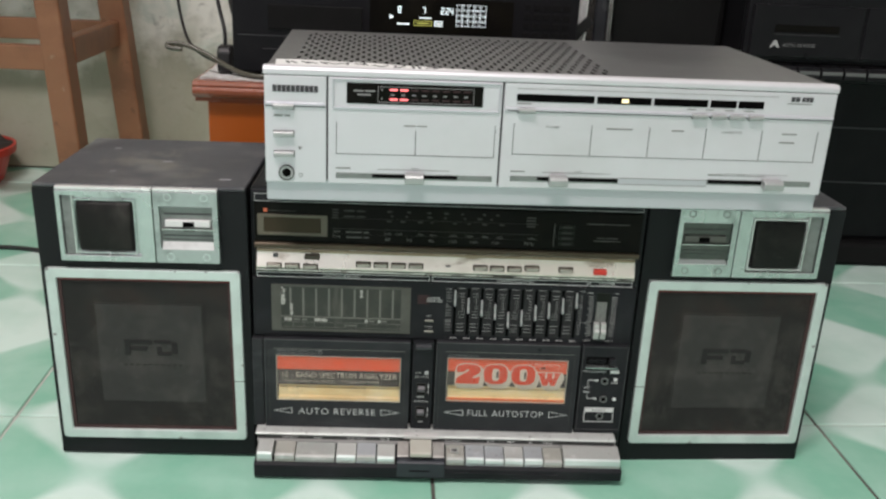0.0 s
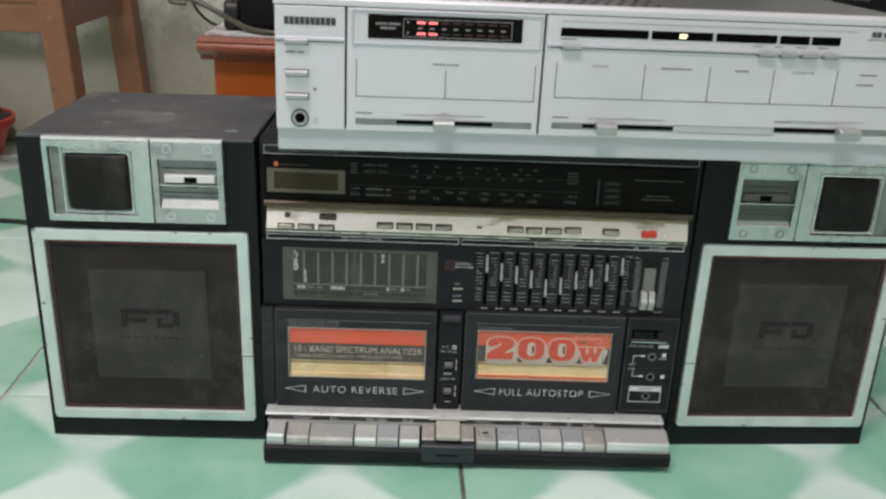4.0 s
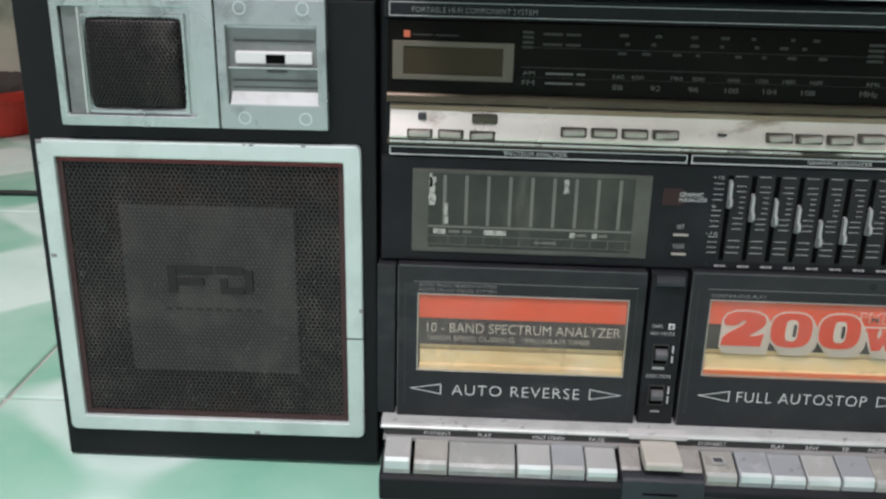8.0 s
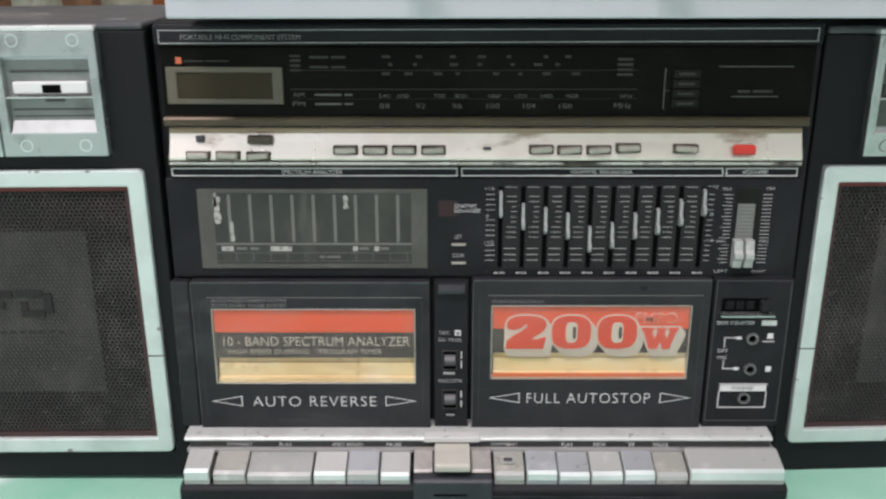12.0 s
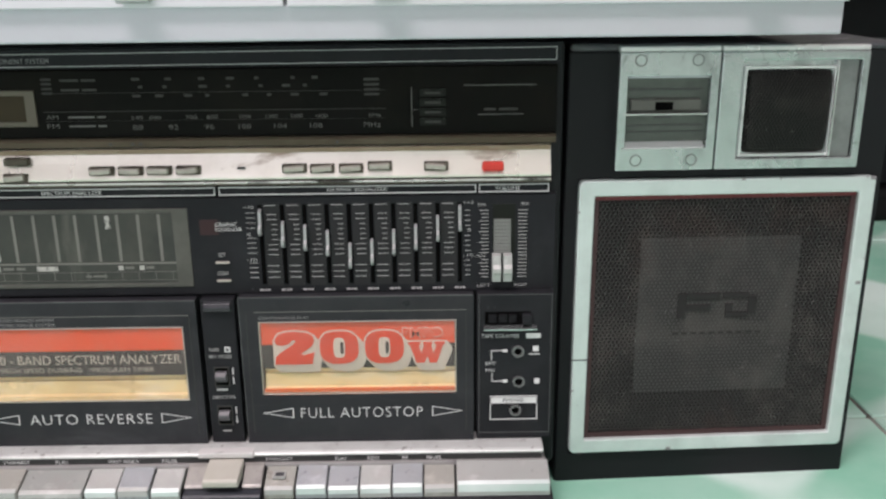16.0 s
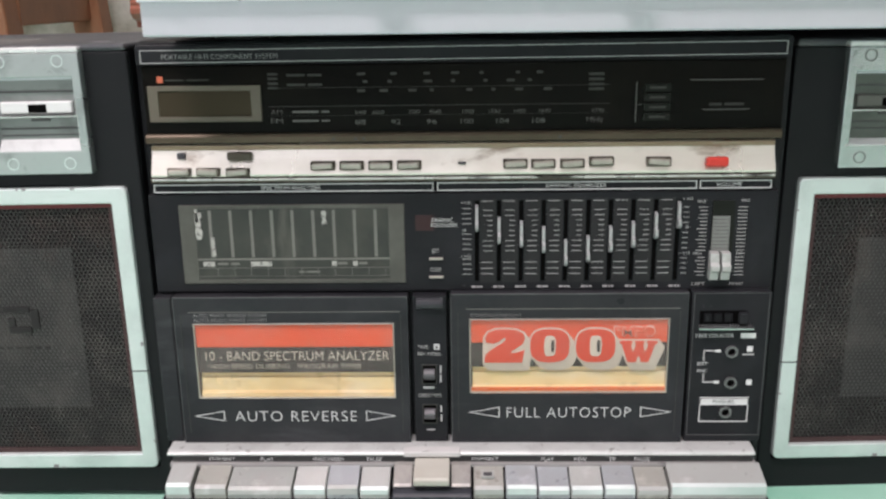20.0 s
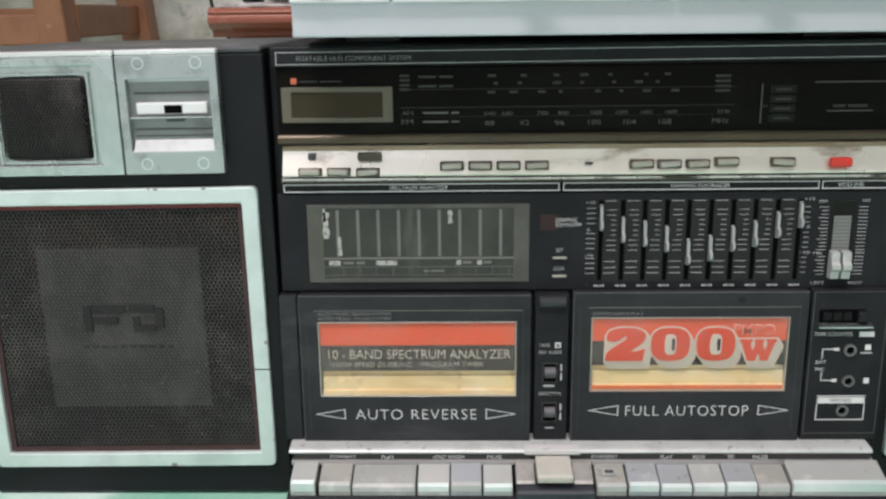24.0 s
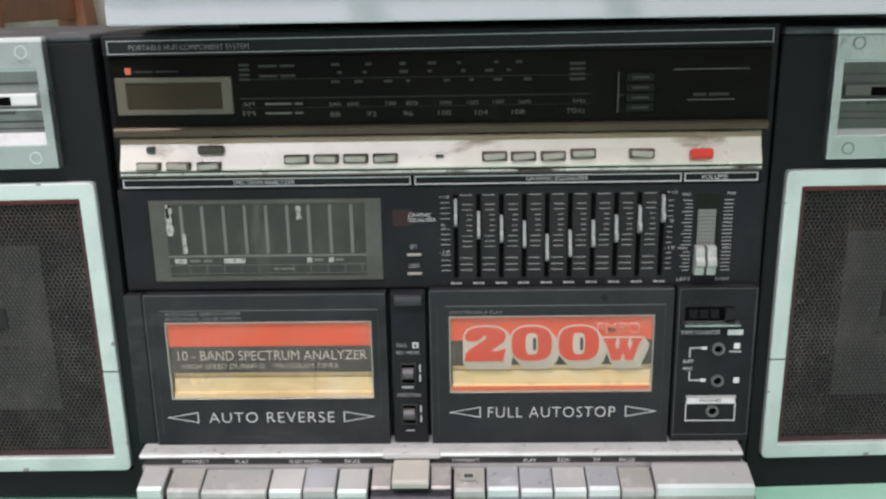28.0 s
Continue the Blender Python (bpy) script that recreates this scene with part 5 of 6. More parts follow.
        key = part("key", prism_x(prof, a, b, 0.0006), (KEYGREY, KEYPALE, KEYPALE)[kind] if n in (0, 12) else (KEYCREAM, KEYGREY, KEYPALE, KEYBLUE, KEYPALE, KEYCREAM, KEYBLUE, KEYBLUE, KEYPALE, KEYBLUE, KEYCREAM)[n - 1], T, ("grey piano key", "wide pale end block", "pale silver piano key")[kind])
        # Chamfer lip made paler than its key, for the edge highlight.
        part("key_highlight_lip", prism_x([(-0.0305, 0.0212 + dz), (-0.0326, 0.0200 + dz), (-0.0328, 0.0172), (-0.0318, 0.0170), (-0.0316, 0.0196 + dz)], a + 0.0006, b - 0.0006), KEYPALE if kind == 0 else FRAMEALU, key, "chamfered edge made pale for its highlight")
    part("key_mark", frame_z(0.0068, 0.0134, -0.0262, -0.0196, 0.0226, 0.0240), KEYPALE, T, "raised square mark on a key")
    part("key_mark", box(0.0078, 0.0124, -0.0252, -0.0206, 0.0220, 0.0236), DARKPRINT, T)
    # Black block stands in for the shade between and behind the keys.
    part("key_gap_shade", box(-0.1480, 0.1030, -0.0300, -0.0140, 0.0120, 0.0160), GROOVE, T, "black block for the shade between the keys")
    # eject block between the key groups
    part("block_frame", prism_x([(-0.0150, 0.0262), (-0.0180, 0.0255), (-0.0290, 0.0200), (-0.0318, 0.0150), (-0.0150, 0.0138)], -0.0400, 0.0016, 0.0006), DOORBLACK, T, "charcoal block between the key groups")
    for a, b in ((-0.0396, -0.0296), (-0.0092, 0.0012)):
        part("block_cheek", prism_x([(-0.0150, 0.0270), (-0.0182, 0.0263), (-0.0292, 0.0214), (-0.0304, 0.0200), (-0.0150, 0.0190)], a, b, 0.0005), CHEEK, T, "worn grey cheek beside the push block")
    part("block_clip", box(-0.0345, -0.0045, -0.0168, -0.010, 0.0300, 0.0331, 0.0006), TORNLABEL, T, "torn foil label over the push block")
    eb = part("eject_button", prism_x([(-0.0150, 0.0294), (-0.0255, 0.0286), (-0.0335, 0.0272), (-0.0346, 0.0260), (-0.0344, 0.0228), (-0.0150, 0.0206)], -0.0287, -0.0100, 0.0008), IVORY, T, "ivory push block")
    part("block_front", prism_x([(-0.0300, 0.0196), (-0.0345, 0.0190), (-0.0362, 0.0178), (-0.0362, 0.0040), (-0.0300, 0.0040)], -0.0396, 0.0014, 0.0006), BLOCKTEAL, T, "blue-charcoal front of the push block")
    part("block_slot", box(-0.0290, -0.0115, -0.0366, -0.033, 0.0100, 0.0110, 0.0003), GROOVE, T)
    part("base_line", box(0.0000, 0.1000, -0.0357, -0.033, 0.0086, 0.0093), DOORBLACK, T)
    return T


build_boombox()


# ---- the two speakers ----
MESH = perforated(0.0125, 0.1545, 0.0258, 0.1665, 0.0023, 0.00086, 0.0012)
MESH.materials.append(GRILLE)


def build_speaker(mirror, m, label):
    """A boxy speaker in its own place: x from 0 to 0.170 across the front, y back from the front, z up."""
    T = thing("speaker", label, "speaker", m, group="pair of boombox speakers")
    drop = 0.0022 if mirror else 0.0
    top = 0.2430 - drop
    f = (lambda a, b: (0.170 - b, 0.170 - a)) if mirror else (lambda a, b: (a, b))

    def bx(a, b, *r, **k):
        a, b = f(a, b)
        return box(a, b, *r, **k)
    part("cabinet", frame_y((0.0, 0.170, -0.003 if mirror else -0.0003, top), (0.0075, 0.1605, 0.014, 0.176), 0.0045, 0.158, 0.0), CASE, T, "black plastic speaker cabinet")
    part("front_face", frame_y((0.0, 0.170, -0.003 if mirror else -0.0003, top), (*f(0.0055, 0.1625), 0.0155, 0.1755), 0.001, 0.0045, 0.0008), CASE, T)
    part("top_cover", box(0.0005, 0.1695, 0.0005, 0.158, top + 0.0002, top + 0.0038, 0.0016), VINYL, T, "dusty dark grey top")
    for i, (a, b, c) in enumerate(((0.03, 0.118, 0.006), (0.085, 0.075, 0.008), (0.145, 0.022, 0.009), (0.05, 0.04, 0.005))):
        part("worn_spot", box(a, a + c, b, b + c * 0.4, top + 0.0034, top + 0.0040, 0.0), DUSTSPOT, T)
    # pale frame round the grille
    fr = part("grille_frame", ring_y(*f(0.0040, 0.1630), 0.0165, 0.1755, 0.0086, -0.0022, 0.004, 0.0010, wz=0.0086, corner=0.0035), FRAMEALU, T, "pale aluminium grille frame with chipped corners")
    part("gasket", ring_y(0.0124 if not mirror else 0.0154, 0.1546 if not mirror else 0.1576, 0.0249, 0.1671, 0.0030, 0.0004, 0.0030), BROWNFELT, T, "dark red gasket inside the frame")
    part("gasket_top", box(0.0130 if not mirror else 0.0160, 0.1540 if not mirror else 0.1570, 0.0002, 0.0030, 0.1646, 0.1669), REDFELT, T, "worn red upper gasket")
    part("frame_joint", bx(0.1540, 0.1632, -0.0024, -0.001, 0.0742, 0.0748), DARKPRINT, fr)
    for a, z in ((0.0052, 0.1150), (0.1040, 0.0170), (0.0045, 0.1735)):
        part("chip", bx(a, a + 0.0028, -0.0024, -0.001, z, z + 0.0018), GREYPRINT, fr)
    wear = random.Random(31 if mirror else 30)
    fa, fb = f(0.0040, 0.1630)
    for k in range(10):
        side, q, w = k % 4, wear.random(), wear.uniform(0.0005, 0.0016)
        h = wear.uniform(0.0006, 0.0022)
        x = (fa + 0.004 + q * (fb - fa - 0.009)) if side < 2 else (fa + 0.0001 if side == 2 else fb - 0.0002 - w)
        z = (0.0166 if side == 0 else 0.1754 - h) if side < 2 else 0.022 + q * 0.145
        if side < 2:
            w, h = h, min(w, 0.0010)
            z = 0.0166 if side == 0 else 0.1754 - h
        part("chip", box(x, x + w, -0.00235, -0.0008, z, z + h), GREYPRINT, fr)
    g = new("grille", MESH)
    g.parent = T
    g.location = (0.0030 if mirror else 0, 0.0012, 0)
    tagged(g, "dark perforated steel grille")
    part("baffle", box(0.0075, 0.1605, 0.018, 0.022, 0.014, 0.176), VOID, T)
    # plate and pressed emblem in the middle of the grille
    cx = 0.0845 if not mirror else 0.0868
    part("centre_plate", box(cx - 0.0440, cx + 0.0440, 0.0016, 0.0034, 0.0520, 0.1430, 0.0003), CENTREPLATE, T, "smooth dark square behind the grille")
    zc = 0.1035
    emb = [(cx - 0.0220, cx - 0.0172, zc - 0.0074, zc + 0.0074), (cx - 0.0172, cx + 0.0015, zc + 0.0036, zc + 0.0074), (cx - 0.0172, cx - 0.0030, zc - 0.0030, zc + 0.0006), (cx + 0.0030, cx + 0.0175, zc + 0.0040, zc + 0.0074), (cx + 0.0050, cx + 0.0175, zc - 0.0074, zc - 0.0040), (cx + 0.0175, cx + 0.0222, zc - 0.0056, zc + 0.0056), (cx + 0.0050, cx + 0.0090, zc - 0.0040, zc + 0.0010)]
    for a, b, c, d in emb:
        part("emblem_stroke", box(a, b, 0.0006, 0.0014, c, d, 0.0003), EMBLEM, T, "dark pressed stroke of the emblem")
    for k in range(10):
        part("emblem_line", box(cx - 0.0240 + 0.0052 * k, cx - 0.0208 + 0.0052 * k, 0.0010, 0.0014, 0.0868, 0.0877), EMBLEM, T)
    # tweeter panel
    ft = (lambda a, b: (0.1725 - b, 0.1725 - a)) if mirror else (lambda a, b: (a, b))

    def bt(a, b, *r, **k):
        a, b = ft(a, b)
        return box(a, b, *r, **k)
    a0, a1 = ft(0.0200, 0.0962)
    tw = part("tweeter_panel", frame_y((a0, a1, 0.1832, 0.2432), (*ft(0.0240, 0.0852), 0.1888, 0.2386), -0.0050, 0.004, 0.0008), ALU, T, "worn aluminium tweeter surround")
    part("panel_top", bt(0.0200, 0.0962, -0.0042, 0.010, 0.2432, 0.2460, 0.0008), HIGHLIGHTEDGE, tw, "top edge with the lamp's glint in its colour")
    part("panel_back", bt(0.0245, 0.0930, -0.0008, 0.003, 0.1880, 0.2400), ALU, tw)
    b0, b1 = ft(0.0245, 0.0345 if mirror else 0.0318)
    part("bevel_side", prism_y([(b0, 0.1888), (b1, 0.1888), (b1, 0.2390), (b0, 0.2390)], -0.0024, 0.0), WELL, tw, "inner flank in shade-grey metal")
    part("bevel_side", bt(0.0350 if mirror else 0.0322, 0.0362 if mirror else 0.0334, -0.0040, 0.001, 0.1890, 0.2384, 0.0003), CHROME, tw)
    # bulging mesh cover: a finely punched sheet bent outwards, its edge turned back
    d0, d1 = ft(0.0368, 0.0818) if mirror else (0.0342, 0.0802)
    cover = perforated(d0, d1, 0.1908, 0.2340, 0.00185, 0.00058, 0.0007)
    xm, zm = (d0 + d1) / 2, 0.2124
    co = np.empty(len(cover.vertices) * 3)
    cover.vertices.foreach_get("co", co)
    co = co.reshape(-1, 3)
    u, v = (co[:, 0] - xm) / ((d1 - d0) / 2), (co[:, 2] - zm) / 0.0216
    pull = 1 - 0.03 * np.abs(u) ** 6 * np.abs(v) ** 6
    edge = (1 - np.clip(np.abs(u), 0, 1) ** 20) * (1 - np.clip(np.abs(v), 0, 1) ** 20)
    co[:, 0], co[:, 2] = xm + (co[:, 0] - xm) * pull, zm + (co[:, 2] - zm) * pull
    co[:, 1] += -0.0005 - 0.0036 * edge - 0.0016 * (1 - v * v) * edge
    cover.vertices.foreach_set("co", co.ravel())
    cover.update()
    part("dome", cover, DOME, tw, "dark punched mesh over the tweeter")
    part("dome_back", box(d0 + 0.001, d1 - 0.001, -0.0010, 0.0005, 0.1918, 0.2330), VOID, tw)
    part("dome_rim", ring_y(d0 - 0.0016, d1 + 0.0016, 0.1892, 0.2356, 0.0015, -0.0026, 0.0, 0.0003), HIGHLIGHTEDGE if mirror else ALU, tw, "bright bevel round the mesh")
    # latch panel
    c0, c1 = ft(0.0968, 0.1480)
    la = part("latch_panel", ring_y(c0, c1, 0.1832, 0.2432, 0.0045, -0.0046, 0.004, 0.0006, wz=0.0118), ALU if mirror else LATCHALU, T, "aluminium latch plate with four screws")
    part("panel_top", bt(0.0968, 0.1480, -0.0040, 0.010, 0.2432, 0.2460, 0.0008), HIGHLIGHTEDGE, la, "top edge with the lamp's glint in its colour")
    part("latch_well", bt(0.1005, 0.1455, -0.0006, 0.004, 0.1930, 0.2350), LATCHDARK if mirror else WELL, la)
    part("well_roof", prism_x([(-0.0036, 0.2345), (0.0000, 0.2290), (0.0000, 0.2345)], *ft(0.1010, 0.1450)), SILVERLOW, la)
    part("well_line", bt(0.1040, 0.1420, -0.0012, 0.0002, 0.2238, 0.2248), SOCKETRING, la)
    part("latch_tab", bt(0.1050, 0.1412, -0.0034, 0.0000, 0.2138, 0.2196, 0.0008), TABSHADE if mirror else TABWHITE, la, "latch tab in a shaded tone" if mirror else "pale sliding latch tab")
    part("tab_hole", bt(0.1195, 0.1285, -0.0038, -0.0010, 0.2142, 0.2182), GROOVE, la)
    part("latch_shelf", bt(0.1018, 0.1448, -0.0048, 0.003, 0.2118, 0.2126), CHROME, la)
    part("well_line", boxes([(*ft(0.1030, 0.1440), -0.0011, 0.0, 0.2056, 0.2064), (*ft(0.1030, 0.1440), -0.0011, 0.0, 0.2024, 0.2030), (*ft(0.1195, 0.1285), -0.0020, 0.0, 0.2098, 0.2112)]), SOCKETRING, la)
    # The right lip is whiter to make up for the light it lacks.
    part("latch_lip", prism_x([(0.0000, 0.1980 if mirror else 0.2014), (0.0000, 0.1950), (-0.0046, 0.1945), (-0.0046, 0.1952)], *ft(0.1022, 0.1452)), TABWHITE if mirror else LIPGREY, la, "bright sloping lip")
    for x, z in ((0.1085, 0.2392), (0.1375, 0.2392), (0.1085, 0.1886), (0.1375, 0.1886)):
        xx = 0.1725 - x if mirror else x
        # The right speaker's screw rings take the shaded tone.
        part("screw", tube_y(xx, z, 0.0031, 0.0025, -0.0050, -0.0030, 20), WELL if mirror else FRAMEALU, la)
    for ob in (tw, la):
        ob.location.z -= drop
    return T


build_speaker(False, pose(-0.3350, -0.0006, -0.0014, 0, -0.55, -0.25), "black speaker with pale framed grille, standing straight beside the boombox")
build_speaker(True, pose(0.1618, 0.0084, -0.0002, 0, 0.35, 2.9), "black speaker with pale framed grille, turned slightly away from the boombox")


# ---- the amplifier ----
def build_amplifier():
    T = thing("amplifier", "silver stereo amplifier with a dark vented cover lying on the boombox", "amplifier", pose(-0.1445, -0.0469, 0.2514, 0, 0.12, 2.5))
    T.scale.x = 0.984
    W = 0.437
    for x, y in ((0.035, 0.070), (0.275, 0.070), (0.035, 0.195), (0.275, 0.195)):
        part("rubber_foot", box(x - 0.014, x + 0.014, y - 0.012, y + 0.012, -0.0042, 0.0005, 0.001), CABLE, T, "flat black rubber foot")
    part("plinth", box(0.0012, W - 0.0015, 0.0036, 0.228, 0.0, 0.0160, 0.001), SILVERLOW, T, "plain grey-silver plinth")
    # Black sheet under the slots stands in for the shade inside the case.
    part("vent_shade_sheet", box(0.019, 0.267, 0.019, 0.213, 0.0880, 0.0900), VOID, T)
    part("chassis", box(0.002, W - 0.002, 0.010, 0.231, 0.016, 0.0885, 0.001), AMPTOP, T, "dark grey steel case")
    part("top_rail", prism_x([(-0.0004, 0.0956), (-0.0004, 0.0990), (0.0012, 0.1008), (0.006, 0.1012), (0.012, 0.1005), (0.012, 0.0950), (0.0, 0.0950)], 0.0, W, 0.0006), SILVER, T, "bright silver front rail")
    # vented cover
    vent = slotted(0.020, 0.266, 0.020, 0.212, 0.00455, 0.0272, 0.0015, 0.0066, 0.0008)
    vent.materials.append(AMPTOP)
    v = new("vented_cover", vent)
    v.parent = T
    v.location = (0, 0, 0.0998)
    tagged(v, "grey steel cover punched with rows of short slots")
    cover = frame_y((0.002, W - 0.002, 0.010, 0.231), (0.020, 0.266, 0.020, 0.212), -0.0998, -0.0880)
    bmesh.ops.transform(cover, matrix=Matrix(((1, 0, 0, 0), (0, 0, 1, 0), (0, -1, 0, 0), (0, 0, 0, 1))), verts=cover.verts)
    part("cover_plate", cover, AMPTOP, T, "plain grey edge of the cover")
    torn = random.Random(5)
    edge = [(0.008, 0.0125), (0.152, 0.0125), (0.158, 0.0165), (0.150, 0.0190), (0.132, 0.0205), (0.118, 0.0260), (0.100, 0.0275), (0.084, 0.0330), (0.060, 0.0350), (0.040, 0.0385), (0.020, 0.0400), (0.006, 0.0385)]
    sheet = bmesh.new()
    low_ring = [sheet.verts.new((x, y, 0.0999)) for x, y in edge]
    top_ring = [sheet.verts.new((x, y, 0.1003)) for x, y in edge]
    sheet.faces.new(top_ring)
    sheet.faces.new(low_ring[::-1])
    for k in range(len(edge)):
        sheet.faces.new((low_ring[k], low_ring[(k + 1) % len(edge)], top_ring[(k + 1) % len(edge)], top_ring[k]))
    sticker = part("sticker", sheet, PLASTIC_WHITE, T, "torn white sticker along the cover's edge")
    for k in range(9):
        x, y = 0.016 + 0.0135 * k, 0.0195 + (0.006 if k < 5 else 0.0)
        for q in range(2):
            mark = box(-0.0010, 0.0010, -0.0050, 0.0050, 0.1002, 0.1005)
            mark.transform(pose(x + 0.0045 * q, y, 0, 0, 0, torn.uniform(-60, 60)))
            part("faded_stroke", mark, DARKPRINT, sticker)
    def push(parent, a, b, c, d):
        # Dark plate, deeper below, draws the shade under each button.
        w = part("dark_button_surround", box(a - 0.0004, b + 0.0004, -0.0003, 0.001, c - 0.0008, d + 0.0003), DARKPRINT, parent)
        part("push_button", prism_x([(0.0, d), (-0.0034, d - 0.0003), (-0.0040, d - 0.0010), (-0.0040, c + 0.0004), (-0.0034, c), (0.0, c)], a, b, 0.0003), BUTTONSILVER, parent, "flat silver button")
        return w
    def words(rows, y, parent):
        for r in rows:
            part("lettering", wordbars([r], y), GREYPRINT, parent)
    def bars(name, rows, parent):
        for r in rows:
            part(name, box(*r), DARKPRINT, parent)
    # front: three fields with a shallow groove between
    F = 0.0
    fields = [(0.0008, 0.0462, 0.0150, 0.0945), (0.0475, 0.1770, 0.0150, 0.0945), (0.1785, 0.4362, 0.0150, 0.0945)]
    front = [part("front_panel", box(a, b, F, 0.012, c, d, 0.0007), SILVER, T, "brushed silver front field") for a, b, c, d in fields]
    A, B, C = front
    for a in (0.0459, 0.1768):
        part("panel_gap", box(a, a + 0.0019, 0.004, 0.011, 0.017, 0.0935), DARKPRINT, T)
    part("rail_gap", box(0.001, W - 0.001, 0.0022, 0.011, 0.0932, 0.0952), DARKPRINT, T)
    # ridge across the first and third fields
    part("ridge", prism_x([(0.0005, 0.0757), (-0.0014, 0.0747), (-0.0016, 0.0733), (-0.0010, 0.0729), (0.0005, 0.0729)], 0.0015, 0.0455), SILVERLOW, A)
    part("ridge", prism_x([(0.0005, 0.0772), (-0.0014, 0.0762), (-0.0016, 0.0750), (-0.0010, 0.0746), (0.0005, 0.0746)], 0.1795, 0.4355), SILVERLOW, C)
    part("ridge_line", box(0.0015, 0.0455, -0.0004, 0.0004, 0.0721, 0.0728), SOCKETRING, A)
    part("ridge_line", box(0.1815, 0.4355, -0.0004, 0.0004, 0.0738, 0.0745), SOCKETRING, C)
    # maker's plate as plain marks
    bars("maker_mark", [(0.0070 + 0.00335 * k, 0.0070 + 0.00335 * k + 0.0029, -0.0004, 0.001, 0.0828, 0.0876) for k in range(10)], A)
    for z in (0.0706, 0.0502, 0.0352):
        push(A, 0.0075, 0.0222, z, z + 0.0038)
    words([(0.0075, 0.0140, 0.0648, 0.0660), (0.0155, 0.0195, 0.0648, 0.0660)], -0.0003, A)
    part("triangle_mark", prism_y([(0.0255, 0.0432), (0.0285, 0.0418), (0.0258, 0.0400)], -0.0004, 0.0002), GREYPRINT, A)
    jk = part("headphone_socket", tube_y(0.0165, 0.0226, 0.0060, 0.0050, -0.0012, 0.003), SOCKETRING, A, "round headphone socket")
    part("rim", tube_y(0.0165, 0.0226, 0.0050, 0.0034, -0.0009, 0.003), BUTTONSILVER, jk, "silver rim")
    part("socket_hole", cyl_y(0.0165, 0.0226, 0.0035, -0.0004, 0.002, 20), GROOVE, jk)
    part("headphone_mark", tube_y(0.0270, 0.0210, 0.0016, 0.0012, -0.0003, 0.0005, 12), GREYPRINT, A)
    # level display
    part("display_recess", ring_y(0.0505, 0.1755, 0.0718, 0.0938, 0.0012, -0.0012, 0.001, 0.0003), SILVERLOW, B)
    disp = part("level_display", box(0.0610, 0.1625, -0.0006, 0.002, 0.0758, 0.0910, 0.0004), DIALGLASS, B, "black level display with four red lamps lit")
    part("outline", outline(0.0840, 0.1555, 0.0773, 0.0889, 0.0004, -0.0009, 0.0003), GREYPRINT, disp)
    words([(0.0660, 0.0735, 0.0847, 0.0859), (0.0745, 0.0820, 0.0847, 0.0859), (0.0690, 0.0790, 0.0820, 0.0832)], -0.0008, disp)
    words([(0.0865, 0.0875, 0.0860, 0.0874), (0.0865, 0.0875, 0.0794, 0.0808)] + [(0.0935 + 0.0078 * k, 0.0965 + 0.0078 * k, 0.0825, 0.0835) for k in range(8)], -0.0008, disp)
    for z in (0.0860, 0.0790):
        for k in range(2):
            part("level_lamp", box(0.0928 + 0.0078 * k, 0.0985 + 0.0078 * k, -0.0009, 0.0, z, z + 0.0013), REDGLOW, disp, "lit red lamp")
        for k in range(2, 8):
            part("level_lamp", box(0.0930 + 0.0078 * k, 0.0985 + 0.0078 * k, -0.0008, 0.0, z, z + 0.0014), DARKRED, disp)
    # flaps drawn by fine dark lines
    def lines(rows, parent):
        part("fine_line", boxes([(a, b, -0.0003, 0.0004, c, d) for a, b, c, d in rows]), DARKPRINT, parent)
    lines([(0.0535, 0.0539, 0.0382, 0.0622), (0.1128, 0.1133, 0.0382, 0.0570), (0.1728, 0.1732, 0.0382, 0.0622), (0.0535, 0.1732, 0.0379, 0.0382)], B)
    words([(0.1040, 0.1130, 0.0598, 0.0608), (0.1140, 0.1215, 0.0598, 0.0608)], -0.0003, B)
    xs = (0.1870, 0.2470, 0.2920, 0.3365, 0.3810, 0.4255)
    lines([(x, x + 0.0004, 0.0415, 0.0650) for x in xs] + [(0.1870, 0.4259, 0.0412, 0.0415)], C)
    for s, a, b in (("TUNER", 0.2112, 0.2222), ("CASSETTE", 0.3490, 0.3650)):
        part("lettering", letters(s, a, b, 0.0620, 0.0637, -0.0003), GREYPRINT, C)
    words([(0.2585, 0.2790, 0.0622, 0.0633), (0.3095, 0.3190, 0.0622, 0.0633), (0.3970, 0.4090, 0.0622, 0.0633), (0.3960, 0.4080, 0.0556, 0.0568)], -0.0003, C)
    part("fine_line", boxes([(0.1880, 0.3900, -0.0003, 0.0004, 0.0908, 0.0911)]), GREYPRINT, C)
    # black indicator windows
    for a, b in ((0.1880, 0.2470), (0.2490, 0.2910), (0.2930, 0.3350), (0.3370, 0.3575), (0.3590, 0.3790)):
        w = part("indicator_window", box(a, b, -0.0005, 0.001, 0.0814, 0.0869, 0.0003), GROOVE, C, "narrow black indicator window")
        if a == 0.2490:
            part("lamp", box(0.2680, 0.2730, -0.0008, 0.0, 0.0827, 0.0855), WARMGLOW, w, "lit pale yellow lamp")
    words([(0.1885, 0.1990, 0.0794, 0.0802), (0.3190, 0.3260, 0.0792, 0.0799), (0.3340, 0.3400, 0.0792, 0.0799), (0.3490, 0.3560, 0.0792, 0.0799), (0.3640, 0.3720, 0.0792, 0.0799)], -0.0003, C)
